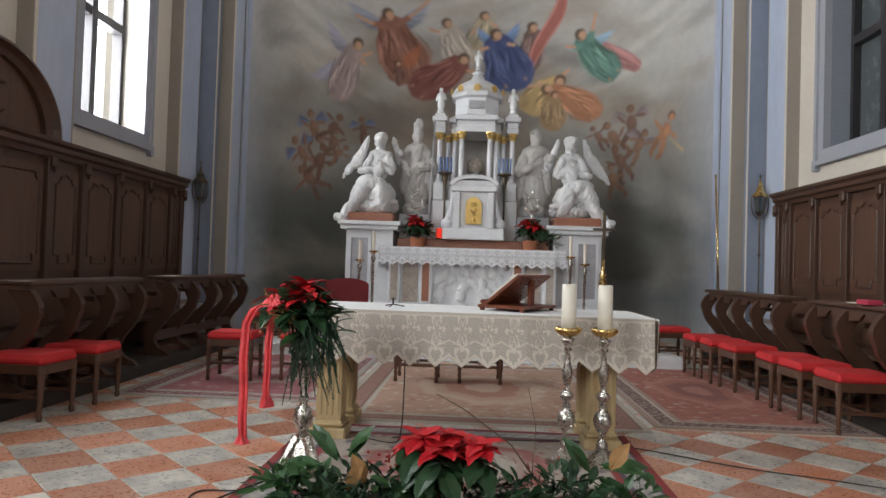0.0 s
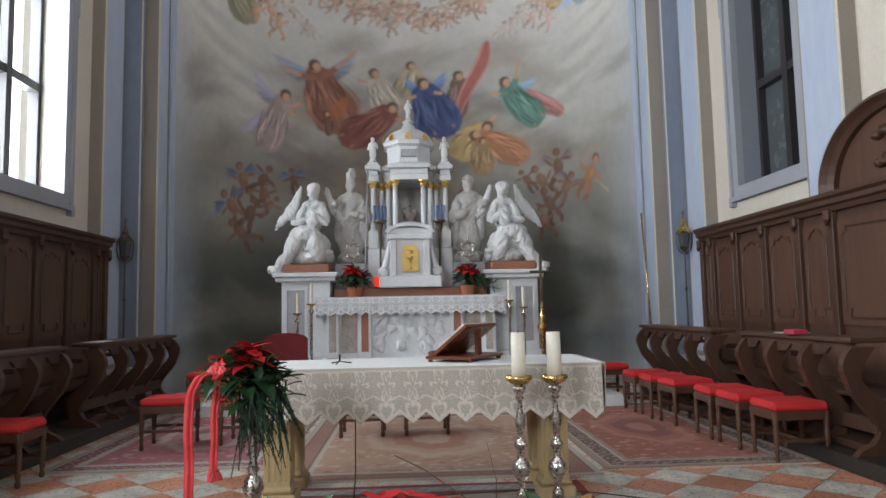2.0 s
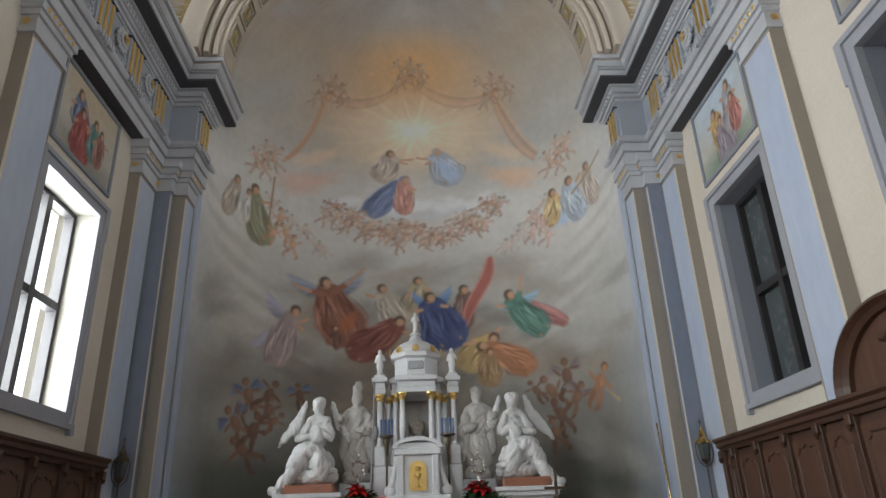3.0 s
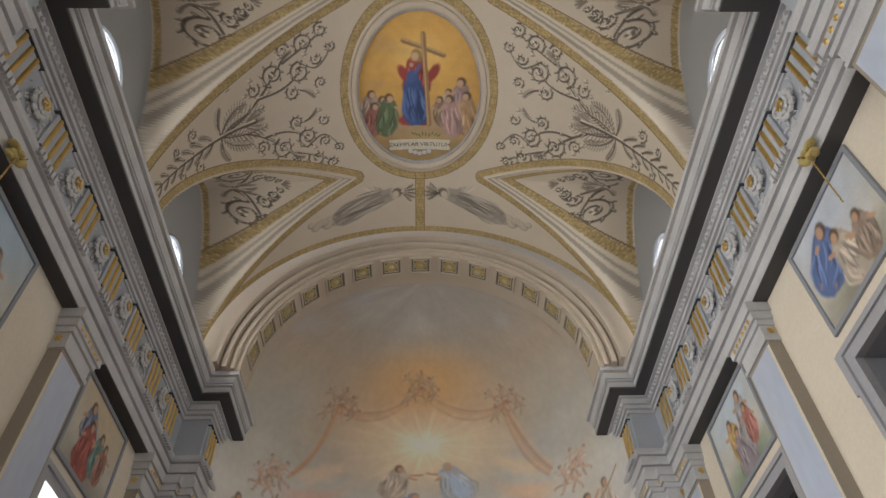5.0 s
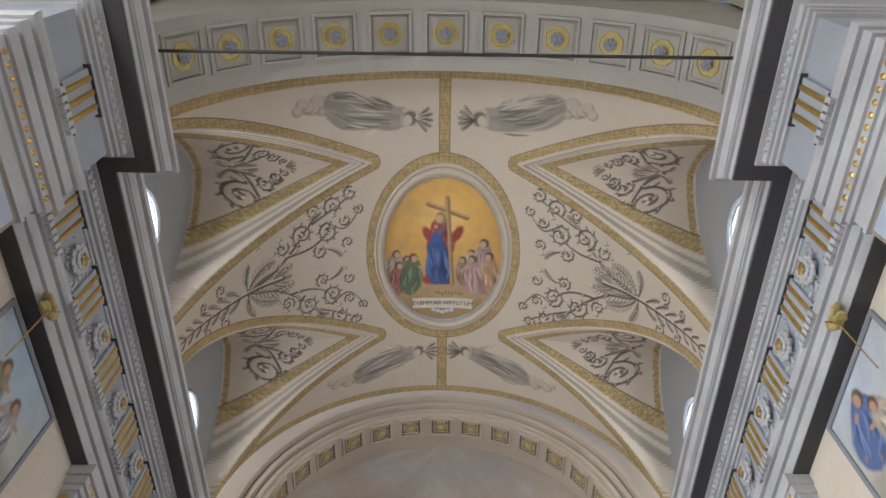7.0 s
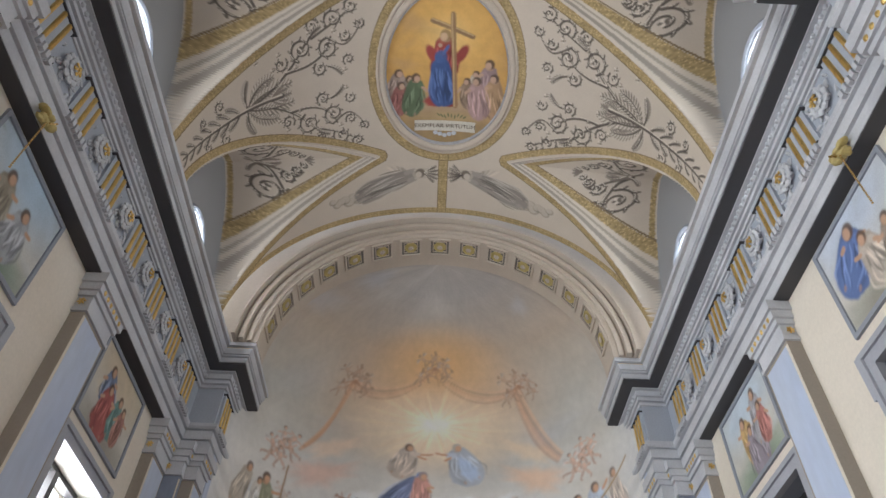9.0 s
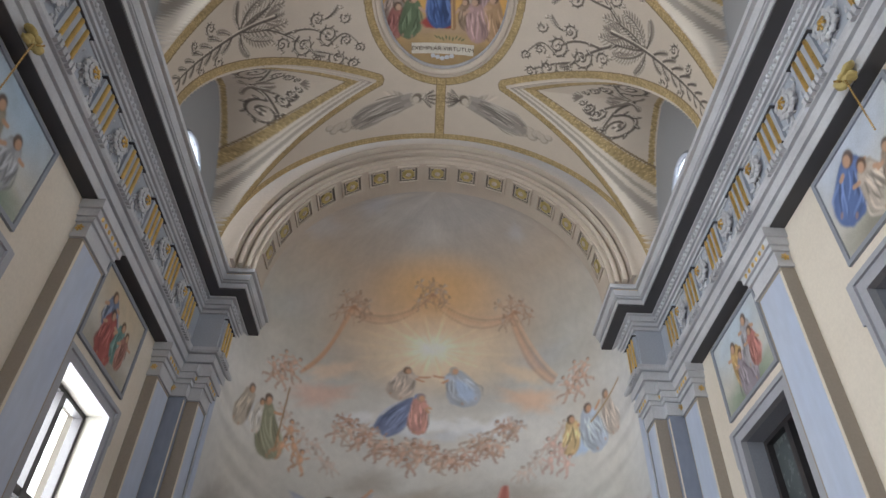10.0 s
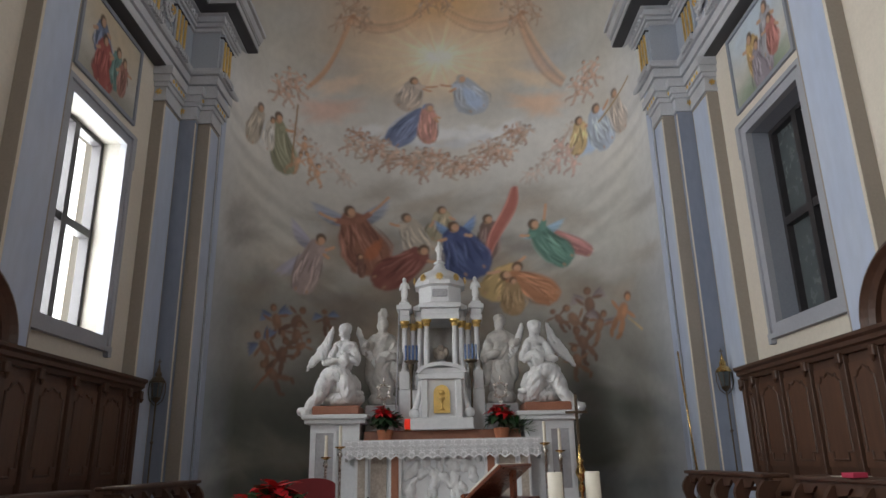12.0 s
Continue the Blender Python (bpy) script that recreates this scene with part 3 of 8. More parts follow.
    cv.blob(-1.22, 5.75, 0.16, 0.34, (0.40, 0.15, 0.08), 0.8, -0.5, 0.5, 0.15)
    draped_form(cv, (-1.48, 5.6), (-1.46, 5.4), (-1.44, 5.15), (0.24, 0.10, 0.07), 0.06, 1.4, seed=45, folds=4)
    draped_form(cv, (0.92, 6.48), (0.96, 6.05), (0.86, 5.60), (0.22, 0.13, 0.11), 0.11, 2.2, arms=((1.2, 6.5),), seed=46)
    for q in range(40):
        t = q / 39
        w = 0.05 + 0.19 * math.sin(math.pi * min(1, t * 0.9 + 0.08))
        cv.blob(1.46 - 0.52 * t + 0.05 * math.sin(6 * t), 7.14 - 1.5 * t, w, 0.07, (0.38, 0.15, 0.125), 0.8, 0.5, 0.45)
        for e, col in ((-0.45, (0.60, 0.30, 0.26)), (0.15, (0.24, 0.07, 0.06)), (0.6, (0.55, 0.25, 0.21))):
            cv.blob(1.46 - 0.52 * t + 0.05 * math.sin(6 * t) + e * w, 7.14 - 1.5 * t, 0.025, 0.06, col, 0.6, -0.3, 0.6)
    draped_form(cv, (0.27, 6.34), (0.38, 5.85), (0.62, 5.35), (0.045, 0.085, 0.26), 0.125, 4.2, ((0.72, 6.60), (-0.10, 6.50)), (0.16, 0.24, 0.40), ((0.0, 6.0), (0.6, 6.1)), seed=47, folds=22)
    draped_form(cv, (-0.28, 5.80), (-0.50, 5.50), (-1.05, 5.08), (0.30, 0.075, 0.055), 0.12, 3.4, arms=((-0.05, 5.5),), seed=48)
    draped_form(cv, (1.95, 6.05), (2.3, 5.85), (2.92, 5.42), (0.48, 0.17, 0.16), 0.10, 2.0, seed=49, alpha=0.85)
    draped_form(cv, (1.80, 6.24), (1.98, 5.80), (2.42, 5.36), (0.09, 0.27, 0.21), 0.12, 2.8, ((2.50, 6.25), (1.52, 5.95)), (0.24, 0.34, 0.42), ((2.08, 6.64), (1.55, 6.0)), seed=50, folds=20)
    draped_form(cv, (1.45, 5.30), (1.15, 5.10), (0.98, 4.75), (0.55, 0.36, 0.11), 0.12, 3.2, arms=((0.9, 5.2), (1.6, 5.5)), seed=51)
    draped_form(cv, (1.20, 5.12), (1.6, 4.98), (2.08, 4.58), (0.52, 0.19, 0.06), 0.11, 3.0, seed=52, folds=20)
    draped_form(cv, (1.35, 5.0), (1.3, 4.7), (1.35, 4.35), (0.40, 0.24, 0.09), 0.08, 3.4, seed=53, alpha=0.85)
    # winged children low at both sides
    for k, (u, v, lean, h) in enumerate(((-3.13, 4.0, 0.3, 0.85), (-2.72, 4.05, -0.5, 0.8), (-2.70, 3.75, -0.2, 0.75), (-3.36, 3.45, 0.7, 0.9), (-3.0, 3.35, -0.3, 0.85), (-3.15, 2.95, 0.9, 0.85), (-2.6, 3.55, -0.9, 0.6), (-2.1, 4.1, 0.2, 0.6))):
        child(cv, u, v, h, lean, ((0.28, 0.15, 0.095), (0.19, 0.10, 0.07), (0.23, 0.13, 0.09))[k % 3], (0.13, 0.16, 0.25) if k in (0, 3, 7) else None, k + 600, 0.92)
    cv.stroke([(-3.2 - 0.02 * k, 3.05 - 0.022 * k) for k in range(20)], 0.05, (0.24, 0.12, 0.08), 0.7, 0.4)
    for k, (u, v, lean, h) in enumerate(((2.50, 4.0, 0.5, 0.85), (2.85, 4.25, 0.1, 0.9), (3.0, 3.8, -0.5, 0.8), (2.65, 3.5, 0.4, 0.85), (2.5, 3.15, 0.2, 0.75), (2.2, 4.05, 0.6, 0.6), (3.58, 4.0, -0.5, 1.0))):
        child(cv, u, v, h, lean, (0.46, 0.22, 0.11) if k == 6 else ((0.29, 0.16, 0.10), (0.21, 0.115, 0.08))[k % 2], (0.24, 0.20, 0.20) if k in (1, 2) else None, k + 640, 0.92)
    cv.stroke([(3.72 + 0.02 * k, 3.88 - 0.016 * k) for k in range(18)], 0.022, (0.45, 0.33, 0.18), 0.8, 1.6)
    # place: half cylinder, then quarter dome
    a = math.pi * (cv.U / (2 * half))
    t = np.clip((cv.V - SPRING) / dome, 0, 1) * math.pi / 2
    r = np.cos(t) * 0.999 + 0.001
    P = np.stack([APSE_R * np.sin(a) * r, APSE_Y + APSE_D * np.cos(a) * r, np.where(cv.V < SPRING, cv.V, SPRING + np.sin(t) * 3.55)], -1)
    cv.soften(1)
    cv.mottle(0.035, 3.0)
    cv.mottle(0.03, 11.0)
    mean = cv.c.mean(2, keepdims=True)
    cv.c = np.clip((mean + (cv.c - mean) * 1.08) * 1.3, 0.01, 0.9)
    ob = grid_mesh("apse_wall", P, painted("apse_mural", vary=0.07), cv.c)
    tagged(ob, "curved apse wall and half dome with a faded mural of clouds and draped figures", "wall", kind="structure")


# ---- vault with lunettes ----
LUN_X = 4.75
VA, VB = 4.42, 3.92
OVAL = (6.86, 1.25, 1.70)
TIP, REACH = 1.45, 5.2      # where a lunette's point lies from the crown, and how far it opens


def vault():
    nu, nv = 880, 600
    smax = VA * math.pi / 2
    cv = Canvas(-smax, smax, Y_BACK, Y_FRONT, nu, nv, (0.54, 0.47, 0.395))
    th = cv.U / VA + math.pi / 2
    cs, sn = np.abs(np.cos(th)), np.sin(th)
    best = np.full_like(th, -9.0)
    slope = 0.13
    for yc, wide in zip(LUNETTES, (1.47, 1.60)):
        q = np.abs(cv.V - yc) / wide
        tg = (TIP + REACH * 2 / math.pi * np.arcsin(np.clip(q, 0, 1))) / VA
        best = np.maximum(best, np.where(q < 1, (VB * np.cos(tg) + slope * VA * np.sin(tg)) / (VB * sn + slope * VA * cs), -9))
    wall = LUN_X / (VA * np.maximum(cs, 1e-3))
    g = (best - 1) * VA
    inside = g > 0
    r = np.maximum(1.0, np.minimum(best, wall))
    # distance from the groin, by spreading outwards from the border
    dist = np.where(inside, 9.0, -9.0)
    for sign in (1, -1):
        mask = inside if sign > 0 else ~inside
        d = np.where(mask, 9.0, 0.0)
        for _ in range(24):
            for ax, st in ((0, cv.du), (1, cv.dv)):
                for sh in (1, -1):
                    d = np.minimum(d, np.roll(d, sh, ax) + st)
            for sh in ((1, 1), (1, -1), (-1, 1), (-1, -1)):
                d = np.minimum(d, np.roll(d, sh, (0, 1)) + math.hypot(cv.du, cv.dv))
        dist = np.where(mask, sign * d, dist)
    onwall = inside & (best > wall)
    gold, dark, mid, pale = np.array((0.40, 0.295, 0.145)), (0.085, 0.07, 0.06), (0.22, 0.185, 0.155), (0.74, 0.665, 0.57)

    def line(pts, w, taper=0.6, tone=dark):
        """A modelled stem: shade below, body, light above."""
        fine = []
        for i in range(len(pts) - 1):
            p0, p1, p2, p3 = (np.array(pts[max(0, min(len(pts) - 1, i + k))], float) for k in (-1, 0, 1, 2))
            n = max(4, int(np.hypot(*(p2 - p1)) / 0.018))
            fine += [tuple(0.5 * (2 * p1 + (p2 - p0) * t + (2 * p0 - 5 * p1 + 4 * p2 - p3) * t * t + (3 * p1 - p0 - 3 * p2 + p3) * t ** 3)) for t in np.arange(n) / n]
        w = w * 1.4
        cv.stroke([(a + 0.014, b + 0.018) for a, b in fine], w, tone, 0.7, taper, 0.5)
        cv.stroke(fine, w * 0.62, mid, 0.6, taper, 0.5)
        cv.stroke([(a - 0.008, b - 0.012) for a, b in fine], w * 0.33, pale, 0.75, taper, 0.5, lift=0.012)

    def curl(u, v, r, turns, start, way, w, tone=dark):
        n = int(11 * turns) + 3
        line([(u + r * (1 - 0.82 * i / n) * math.cos(start + way * 6.283 * turns * i / n), v + r * (1 - 0.82 * i / n) * math.sin(start + way * 6.283 * turns * i / n)) for i in range(n)], w, 0.6, tone)
        for k in range(5):
            a = 1.257 * k
            cv.blob(u + 0.15 * r * math.cos(a), v + 0.15 * r * math.sin(a), 0.13 * r + 0.01, 0.1 * r + 0.008, pale if k % 2 else dark, 0.8, a, 0.5)
        # leaflets along the outside of the curl
        for k in range(7):
            a = start + way * (0.5 + 0.75 * k)
            q = r * (1.06 - 0.05 * k)
            p = (u + q * math.cos(a), v + q * math.sin(a))
            cv.blob(p[0] + 0.01, p[1] + 0.012, 0.30 * r, 0.12 * r, tone, 0.85, a + 0.7 * way, 0.4)
            cv.blob(*p, 0.17 * r, 0.035 * r, pale, 0.7, a + 0.7 * way, 0.5, lift=0.01)

    def frond(u, v, size, ang, bend, tone=dark, lobes=11):
        """A long feathered leaf with a bent rib and paired lobes."""
        pts, a = [(u, v)], ang
        for t in range(lobes):
            a = ang + bend * t / lobes
            u, v = u + size / lobes * math.cos(a), v + size / lobes * math.sin(a)
            pts.append((u, v))
            w = size * 0.24 * math.sin(math.pi * (t + 1.5) / (lobes + 2)) ** 0.8
            for e in (-1, 1):
                b = a + e * 0.8
                q = (u + w * 0.5 * math.cos(b), v + w * 0.5 * math.sin(b))
                cv.blob(q[0] + 0.008, q[1] + 0.012, w * 0.62, 0.026, tone, 0.62, b, 0.5)
                cv.blob(*q, w * 0.5, 0.010, pale if e < 0 else mid, 0.75, b, 0.5, lift=0.008)
        line(pts, 0.022, 0.5, tone)

    yc = OVAL[0]
    for s in (-1, 1):
        def at(u, v):
            return s * u, yc + v

        def way(a):
            return a if s > 0 else math.pi - a
        for f in (-1, 1):
            # stems that spring from the leaf crown towards the oval
            line([at(4.25, 0.02 * f), at(3.7, 0.20 * f), at(3.2, 0.55 * f), at(2.85, 0.95 * f)], 0.040)
            line([at(3.35, 0.42 * f), at(2.9, 0.45 * f), at(2.55, 0.62 * f), at(2.35, 0.95 * f)], 0.032)
            line([at(2.75, 0.98 * f), at(2.3, 1.2 * f), at(1.95, 1.42 * f)], 0.028)
            curl(*at(2.98, 0.80 * f), 0.24, 1.5, way(-1.2 * f), s * f, 0.030)
            curl(*at(2.42, 0.72 * f), 0.22, 1.5, way(1.4 * f), -s * f, 0.028)
            curl(*at(2.28, 1.28 * f), 0.20, 1.4, way(-0.6 * f), s * f, 0.026)
            curl(*at(1.92, 1.48 * f), 0.15, 1.4, way(1.8 * f), -s * f, 0.022)
            curl(*at(3.45, 0.62 * f), 0.15, 1.3, way(2.5 * f), s * f, 0.022)
            curl(*at(2.05, 0.92 * f), 0.12, 1.3, way(0.4 * f), -s * f, 0.02)
            line([at(2.45, 0.95 * f), at(2.1, 0.75 * f), at(1.85, 0.95 * f), at(1.75, 1.2 * f)], 0.022)
            curl(*at(2.62, 0.33 * f), 0.15, 1.4, way(0.9 * f), -s * f, 0.022)
            curl(*at(1.78, 1.12 * f), 0.11, 1.3, way(2.2 * f), s * f, 0.018)
            curl(*at(2.72, 1.22 * f), 0.14, 1.4, way(2.8 * f), -s * f, 0.022)
            curl(*at(2.02, 0.42 * f), 0.12, 1.3, way(-0.8 * f), s * f, 0.018)
            frond(*at(2.85, 0.9 * f), 0.4, way(math.pi - f * 1.1), s * f * 0.8, dark, 8)
            frond(*at(2.45, 0.35 * f), 0.35, way(math.pi + f * 0.3), s * f * 0.8, dark, 7)
            # feathered leaves of the crown, and the flower fan
            frond(*at(4.3, 0.06 * f), 0.75, way(math.pi - f * 0.95), s * f * 0.9)
            frond(*at(4.25, 0.04 * f), 0.95, way(math.pi - f * 0.42), s * f * 0.55)
            frond(*at(4.35, 0.06 * f), 0.5, way(f * 1.35), s * f * 0.9)
            for k in range(3):
                frond(*at(3.75, 0.02 * f), 0.42 - 0.06 * k, way(math.pi - f * (0.08 + 0.30 * k)), s * f * 0.25, mid, 7)
            # pairs of leaves down the tail to the springing
            for k in range(7):
                frond(*at(4.55 + 0.27 * k, 0.02 * f), 0.36 - 0.025 * k, way(f * 0.75), -s * f * 0.5, dark, 7)
            curl(*at(5.0, 0.34 * f), 0.13, 1.3, way(-1.5 * f), s * f, 0.02)
            curl(*at(5.5, 0.25 * f), 0.10, 1.3, way(-1.5 * f), s * f, 0.02)
            for k in range(12):
                u, v = 2.1 + 0.17 * k, (0.20 + 0.9 * ((k * 5) % 7) / 7 * (1.35 - 0.3 * 0.17 * k)) * f
                for q in range(5):
                    cv.blob(s * u + 0.04 * math.cos(1.257 * q), yc + v + 0.04 * math.sin(1.257 * q), 0.028, 0.018, pale if q % 2 else mid, 0.8, 1.257 * q, 0.5, lift=0.008)
                cv.blob(s * u + 0.01, yc + v + 0.015, 0.022, 0.022, dark, 0.8)
        line([at(3.5, 0), at(4.3, 0), at(5.2, 0.03), at(6.35, 0)], 0.045, 0.35)
        for yl, k in zip(LUNETTES, (1.0, 1.08)):
            def lun(u, v):
                return s * (2.45 + (u - 2.45) * 0.56), yl + k * v
            for f in (-1, 1):
                line([lun(4.62, 0.0), lun(4.35, 0.18 * f), lun(4.32, 0.5 * f), lun(4.6, 0.78 * f), lun(4.95, 0.80 * f), lun(5.2, 1.0 * f)], 0.032, 0.7)
                curl(*lun(4.66, 0.46 * f), 0.25, 1.6, way(-2.2 * f), s * f, 0.028)
                curl(*lun(5.2, 0.92 * f), 0.13, 1.3, way(-1.0 * f), s * f, 0.02)
                line([lun(4.55, 0.03 * f), lun(4.1, 0.16 * f), lun(3.75, 0.30 * f), lun(3.45, 0.22 * f)], 0.026)
                curl(*lun(3.95, 0.30 * f), 0.12, 1.4, way(-1.2 * f), s * f, 0.022)
                curl(*lun(3.62, 0.20 * f), 0.09, 1.4, way(1.2 * f), -s * f, 0.02)
                curl(*lun(3.36, 0.11 * f), 0.065, 1.2, way(-1.0 * f), s * f, 0.016)
                curl(*lun(4.15, 0.58 * f), 0.10, 1.3, way(2.0 * f), s * f, 0.018)
                frond(*lun(4.6, 0.03 * f), 0.2, way(f * 0.35), s * f * 0.8, mid, 7)
                frond(*lun(4.55, 0.03 * f), 0.30, way(math.pi - f * 0.25), s * f * 0.5, mid, 9)
                frond(*lun(4.5, 0.02 * f), 0.2, way(math.pi - f * 0.75), s * f * 0.7, mid, 7)
            for q in range(5):
                frond(*lun(3.25, 0.0), 0.13, way(math.pi + (q - 2) * 0.5), 0.0, mid, 5)
    # grey modelled winged forms on clouds in the end panels
    stone, shade = (0.33, 0.285, 0.24), (0.13, 0.11, 0.09)
    for head, hip, foot, hr in (((0.66, 3.96), (1.35, 3.95), (2.12, 3.62), 0.145), ((0.52, 9.42), (1.15, 9.62), (1.90, 9.92), 0.125)):
        for s in (-1, 1):
            e = 1 if head[1] < 5 else -1
            for k in range(7):
                cu, cw = s * (foot[0] + 0.12 + 0.10 * k), foot[1] + 0.06 * e * math.sin(2.3 * k) - 0.03 * e
                rr = hr * (1.5 - 0.1 * k)
                cv.blob(cu, cw, rr, rr * 0.9, shade, 0.45, 0, 0.3)
                cv.blob(cu - 0.02 * s, cw - 0.02, rr * 0.85, rr * 0.78, (0.50, 0.435, 0.365), 0.85, 0, 0.4, lift=0.01)
            cv.blob(s * 1.25, hip[1] + 0.06, 0.62, 0.2, shade, 0.45, -s * e * 0.2, 0.8)
            draped_form(cv, (s * head[0], head[1]), (s * hip[0], hip[1]), (s * foot[0], foot[1]), stone, hr, 2.7, ((s * (hip[0] + 0.35), hip[1] - 0.45 * e), (s * (hip[0] + 0.25), hip[1] + 0.42 * e)), (0.44, 0.38, 0.32),
                        ((s * (head[0] - 0.1), head[1] + 0.12), (s * (head[0] - 0.16), head[1] - 0.1)), (0.48, 0.42, 0.35), (0.17, 0.14, 0.115), seed=int(9 * head[1]) + s, alpha=1.0, light=s, folds=26)
            for k in range(5):
                frond(s * (head[0] - 0.1), head[1], 0.30, math.pi / 2 * (1 + s) + (k - 2) * 0.4, 0.2, dark, 6)
    cv.mottle(0.02, 5.0)
    # gilded bands along the groins, round the oval, along the crown and the end arches
    U, V = cv.U, cv.V
    oy, ou, ov = OVAL
    e = np.sqrt((U / ou) ** 2 + ((V - oy) / ov) ** 2)
    band = (dist > -0.19) & (dist < -0.03) & ~inside
    band |= ((e > 1.17) & (e < 1.29) & ~inside) | ((np.abs(U) < 0.10) & (e > 1.2)) | (V < Y_BACK + 0.30) & (V > Y_BACK + 0.12) | (V > Y_FRONT - 0.16)
    band |= inside & ~onwall & (dist > 0.17) & (dist < 0.29)
    near = inside & ~onwall & ((wall - best) * VA < 0.20) & ((wall - best) * VA > 0.05)
    band |= near & (dist > 0.17)
    fleck = 0.9 + 0.22 * np.sin(U * 31 + 3 * np.sin(V * 23)) * np.sin(V * 37 + 2 * np.sin(U * 29))
    fleck = fleck + 0.55 * (np.sin(U * 53 + 2 * np.sin(V * 41)) * np.sin(V * 59 + 2 * np.sin(U * 47)) > 0.72)
    cv.c[band] = (gold * fleck[..., None])[band]
    cv.relief[band] = 0
    # dark ruled lines that edge the bands
    seam = ~inside & (np.abs(dist + 0.20) < 0.009) | (np.abs(e - 1.295) < 0.006) & ~inside | inside & ~onwall & (np.abs(dist - 0.30) < 0.009) | (np.abs(np.abs(U) - 0.107) < 0.008) & (e > 1.2)
    cv.c[seam] = (0.20, 0.145, 0.08)
    # the stone rib inside each groin, in three steps
    rib = inside & ~onwall & (dist < 0.17)
    cv.c[rib] = (0.60, 0.535, 0.46)
    # darker lines colour in the crease shade where the steps meet
    cv.c[rib & (np.abs(dist - 0.065) < 0.014)] = (0.33, 0.29, 0.25)
    cv.c[rib & (np.abs(dist - 0.125) < 0.011)] = (0.36, 0.32, 0.27)
    cv.relief[rib] = 0.0
    cv.c[onwall] = (0.30, 0.305, 0.315)
    # the oval picture: amber sky, a standing draped form in red and blue with a cross, a crowd at its feet
    ins = e < 1.02
    pic = Canvas(-1.6, 1.6, 4.8, 9.2, 320, 440, (0.62, 0.34, 0.07))
    pic.blob(0, oy - 0.9, 1.5, 1.5, (0.72, 0.40, 0.075), 1, 0, 0.9)
    pic.blob(0, oy - 0.75, 0.75, 0.7, (0.80, 0.52, 0.15), 0.8, 0, 0.9)
    pic.clouds([(0.42, 0.28, 0.16), (0.66, 0.40, 0.12), (0.50, 0.33, 0.18)], 0.5, 26, 5)
    pic.blob(0, oy + 0.95, 1.7, 0.8, (0.40, 0.28, 0.17), 0.9, 0, 0.8, 0.1)
    pic.blob(0, oy + 1.45, 1.6, 0.75, (0.36, 0.235, 0.10), 1, 0, 0.6, 0.1)
    pic.blob(0.1, oy + 1.05, 0.9, 0.2, (0.46, 0.31, 0.14), 0.8, 0, 0.7, 0.2)
    for k in range(9):
        pic.blob(-0.15 + 0.07 * k, oy + 1.0 + 0.02 * (k % 3), 0.02, 0.07, (0.07, 0.13, 0.06), 0.9, 0.5 * (k - 4) * 0.4, 0.5)
    wood = (0.30, 0.17, 0.075)
    pic.stroke([(-0.32 + 0.80 * t / 40, oy - 1.10 + 0.30 * t / 40) for t in range(41)], 0.062, wood)
    pic.stroke([(-0.32 + 0.80 * t / 40, oy - 1.13 + 0.30 * t / 40) for t in range(41)], 0.02, (0.58, 0.38, 0.17))
    crowd = ((-1.0, 0.02, 0.52, (0.40, 0.26, 0.20), 0.10), (-0.78, 0.16, 0.55, (0.30, 0.22, 0.16), 0.09), (-0.95, 0.30, 0.62, (0.44, 0.09, 0.07), 0.095), (-0.64, 0.13, 0.78, (0.11, 0.20, 0.075), 0.105),
             (0.60, 0.0, 0.45, (0.50, 0.40, 0.28), 0.085), (0.86, -0.25, 0.95, (0.36, 0.20, 0.22), 0.11), (0.98, 0.05, 0.85, (0.54, 0.27, 0.07), 0.105), (0.42, 0.18, 0.55, (0.34, 0.20, 0.10), 0.085), (0.62, 0.15, 0.80, (0.50, 0.25, 0.24), 0.10))
    for k, (u, v, h, col, hr) in enumerate(crowd):
        q = 1 if u < 0 else -1
        draped_form(pic, (u, oy + v), (u - 0.02 * q, oy + v + 0.5 * h), (u - q * 0.10, oy + v + h), col, hr, 2.6, arms=((u + 0.22 * q, oy + v + 0.30),), seed=k + 70, light=-q)
    # the standing form: red gown, wide blue mantle
    blue, red = (0.045, 0.105, 0.30), (0.36, 0.05, 0.04)
    pic.blob(-0.22, oy + 0.66, 0.30, 0.17, red, 1, -0.2, 0.4, 0.1)
    pic.blob(0.06, oy + 0.72, 0.22, 0.10, np.array(red) * 0.7, 1, 0.1, 0.4, 0.1)
    draped_form(pic, (-0.06, oy - 0.80), (-0.06, oy - 0.35), (-0.05, oy + 0.02), red, 0.125, 2.7, arms=((-0.16, oy - 0.58),), hair=(0.18, 0.085, 0.035), seed=81, folds=20, fade=0.0)
    pic.blob(-0.32, oy - 0.40, 0.12, 0.26, red, 1, -0.45, 0.4)
    pic.blob(0.28, oy - 0.42, 0.12, 0.28, np.array(red) * 0.85, 1, 0.5, 0.4)
    draped_form(pic, (-0.14, oy - 0.34), (-0.14, oy + 0.2), (-0.06, oy + 0.66), blue, 0.14, 2.2, skin=blue, hair=blue, seed=82, folds=28, fade=0.0)
    pic.blob(-0.04, oy - 0.50, 0.05, 0.16, np.array(blue) * 1.3, 0.9, 0.5, 0.5)
    pic.stroke([(0.07 + 0.13 * t / 70, oy - 1.24 + 2.02 * t / 70) for t in range(71)], 0.062, wood)
    pic.stroke([(0.05 + 0.13 * t / 70, oy - 1.24 + 2.02 * t / 70) for t in range(71)], 0.02, (0.56, 0.36, 0.16))
    pic.blob(-0.06, oy - 0.80, 0.26, 0.26, (0.86, 0.62, 0.25), 0.25, 0, 0.9)
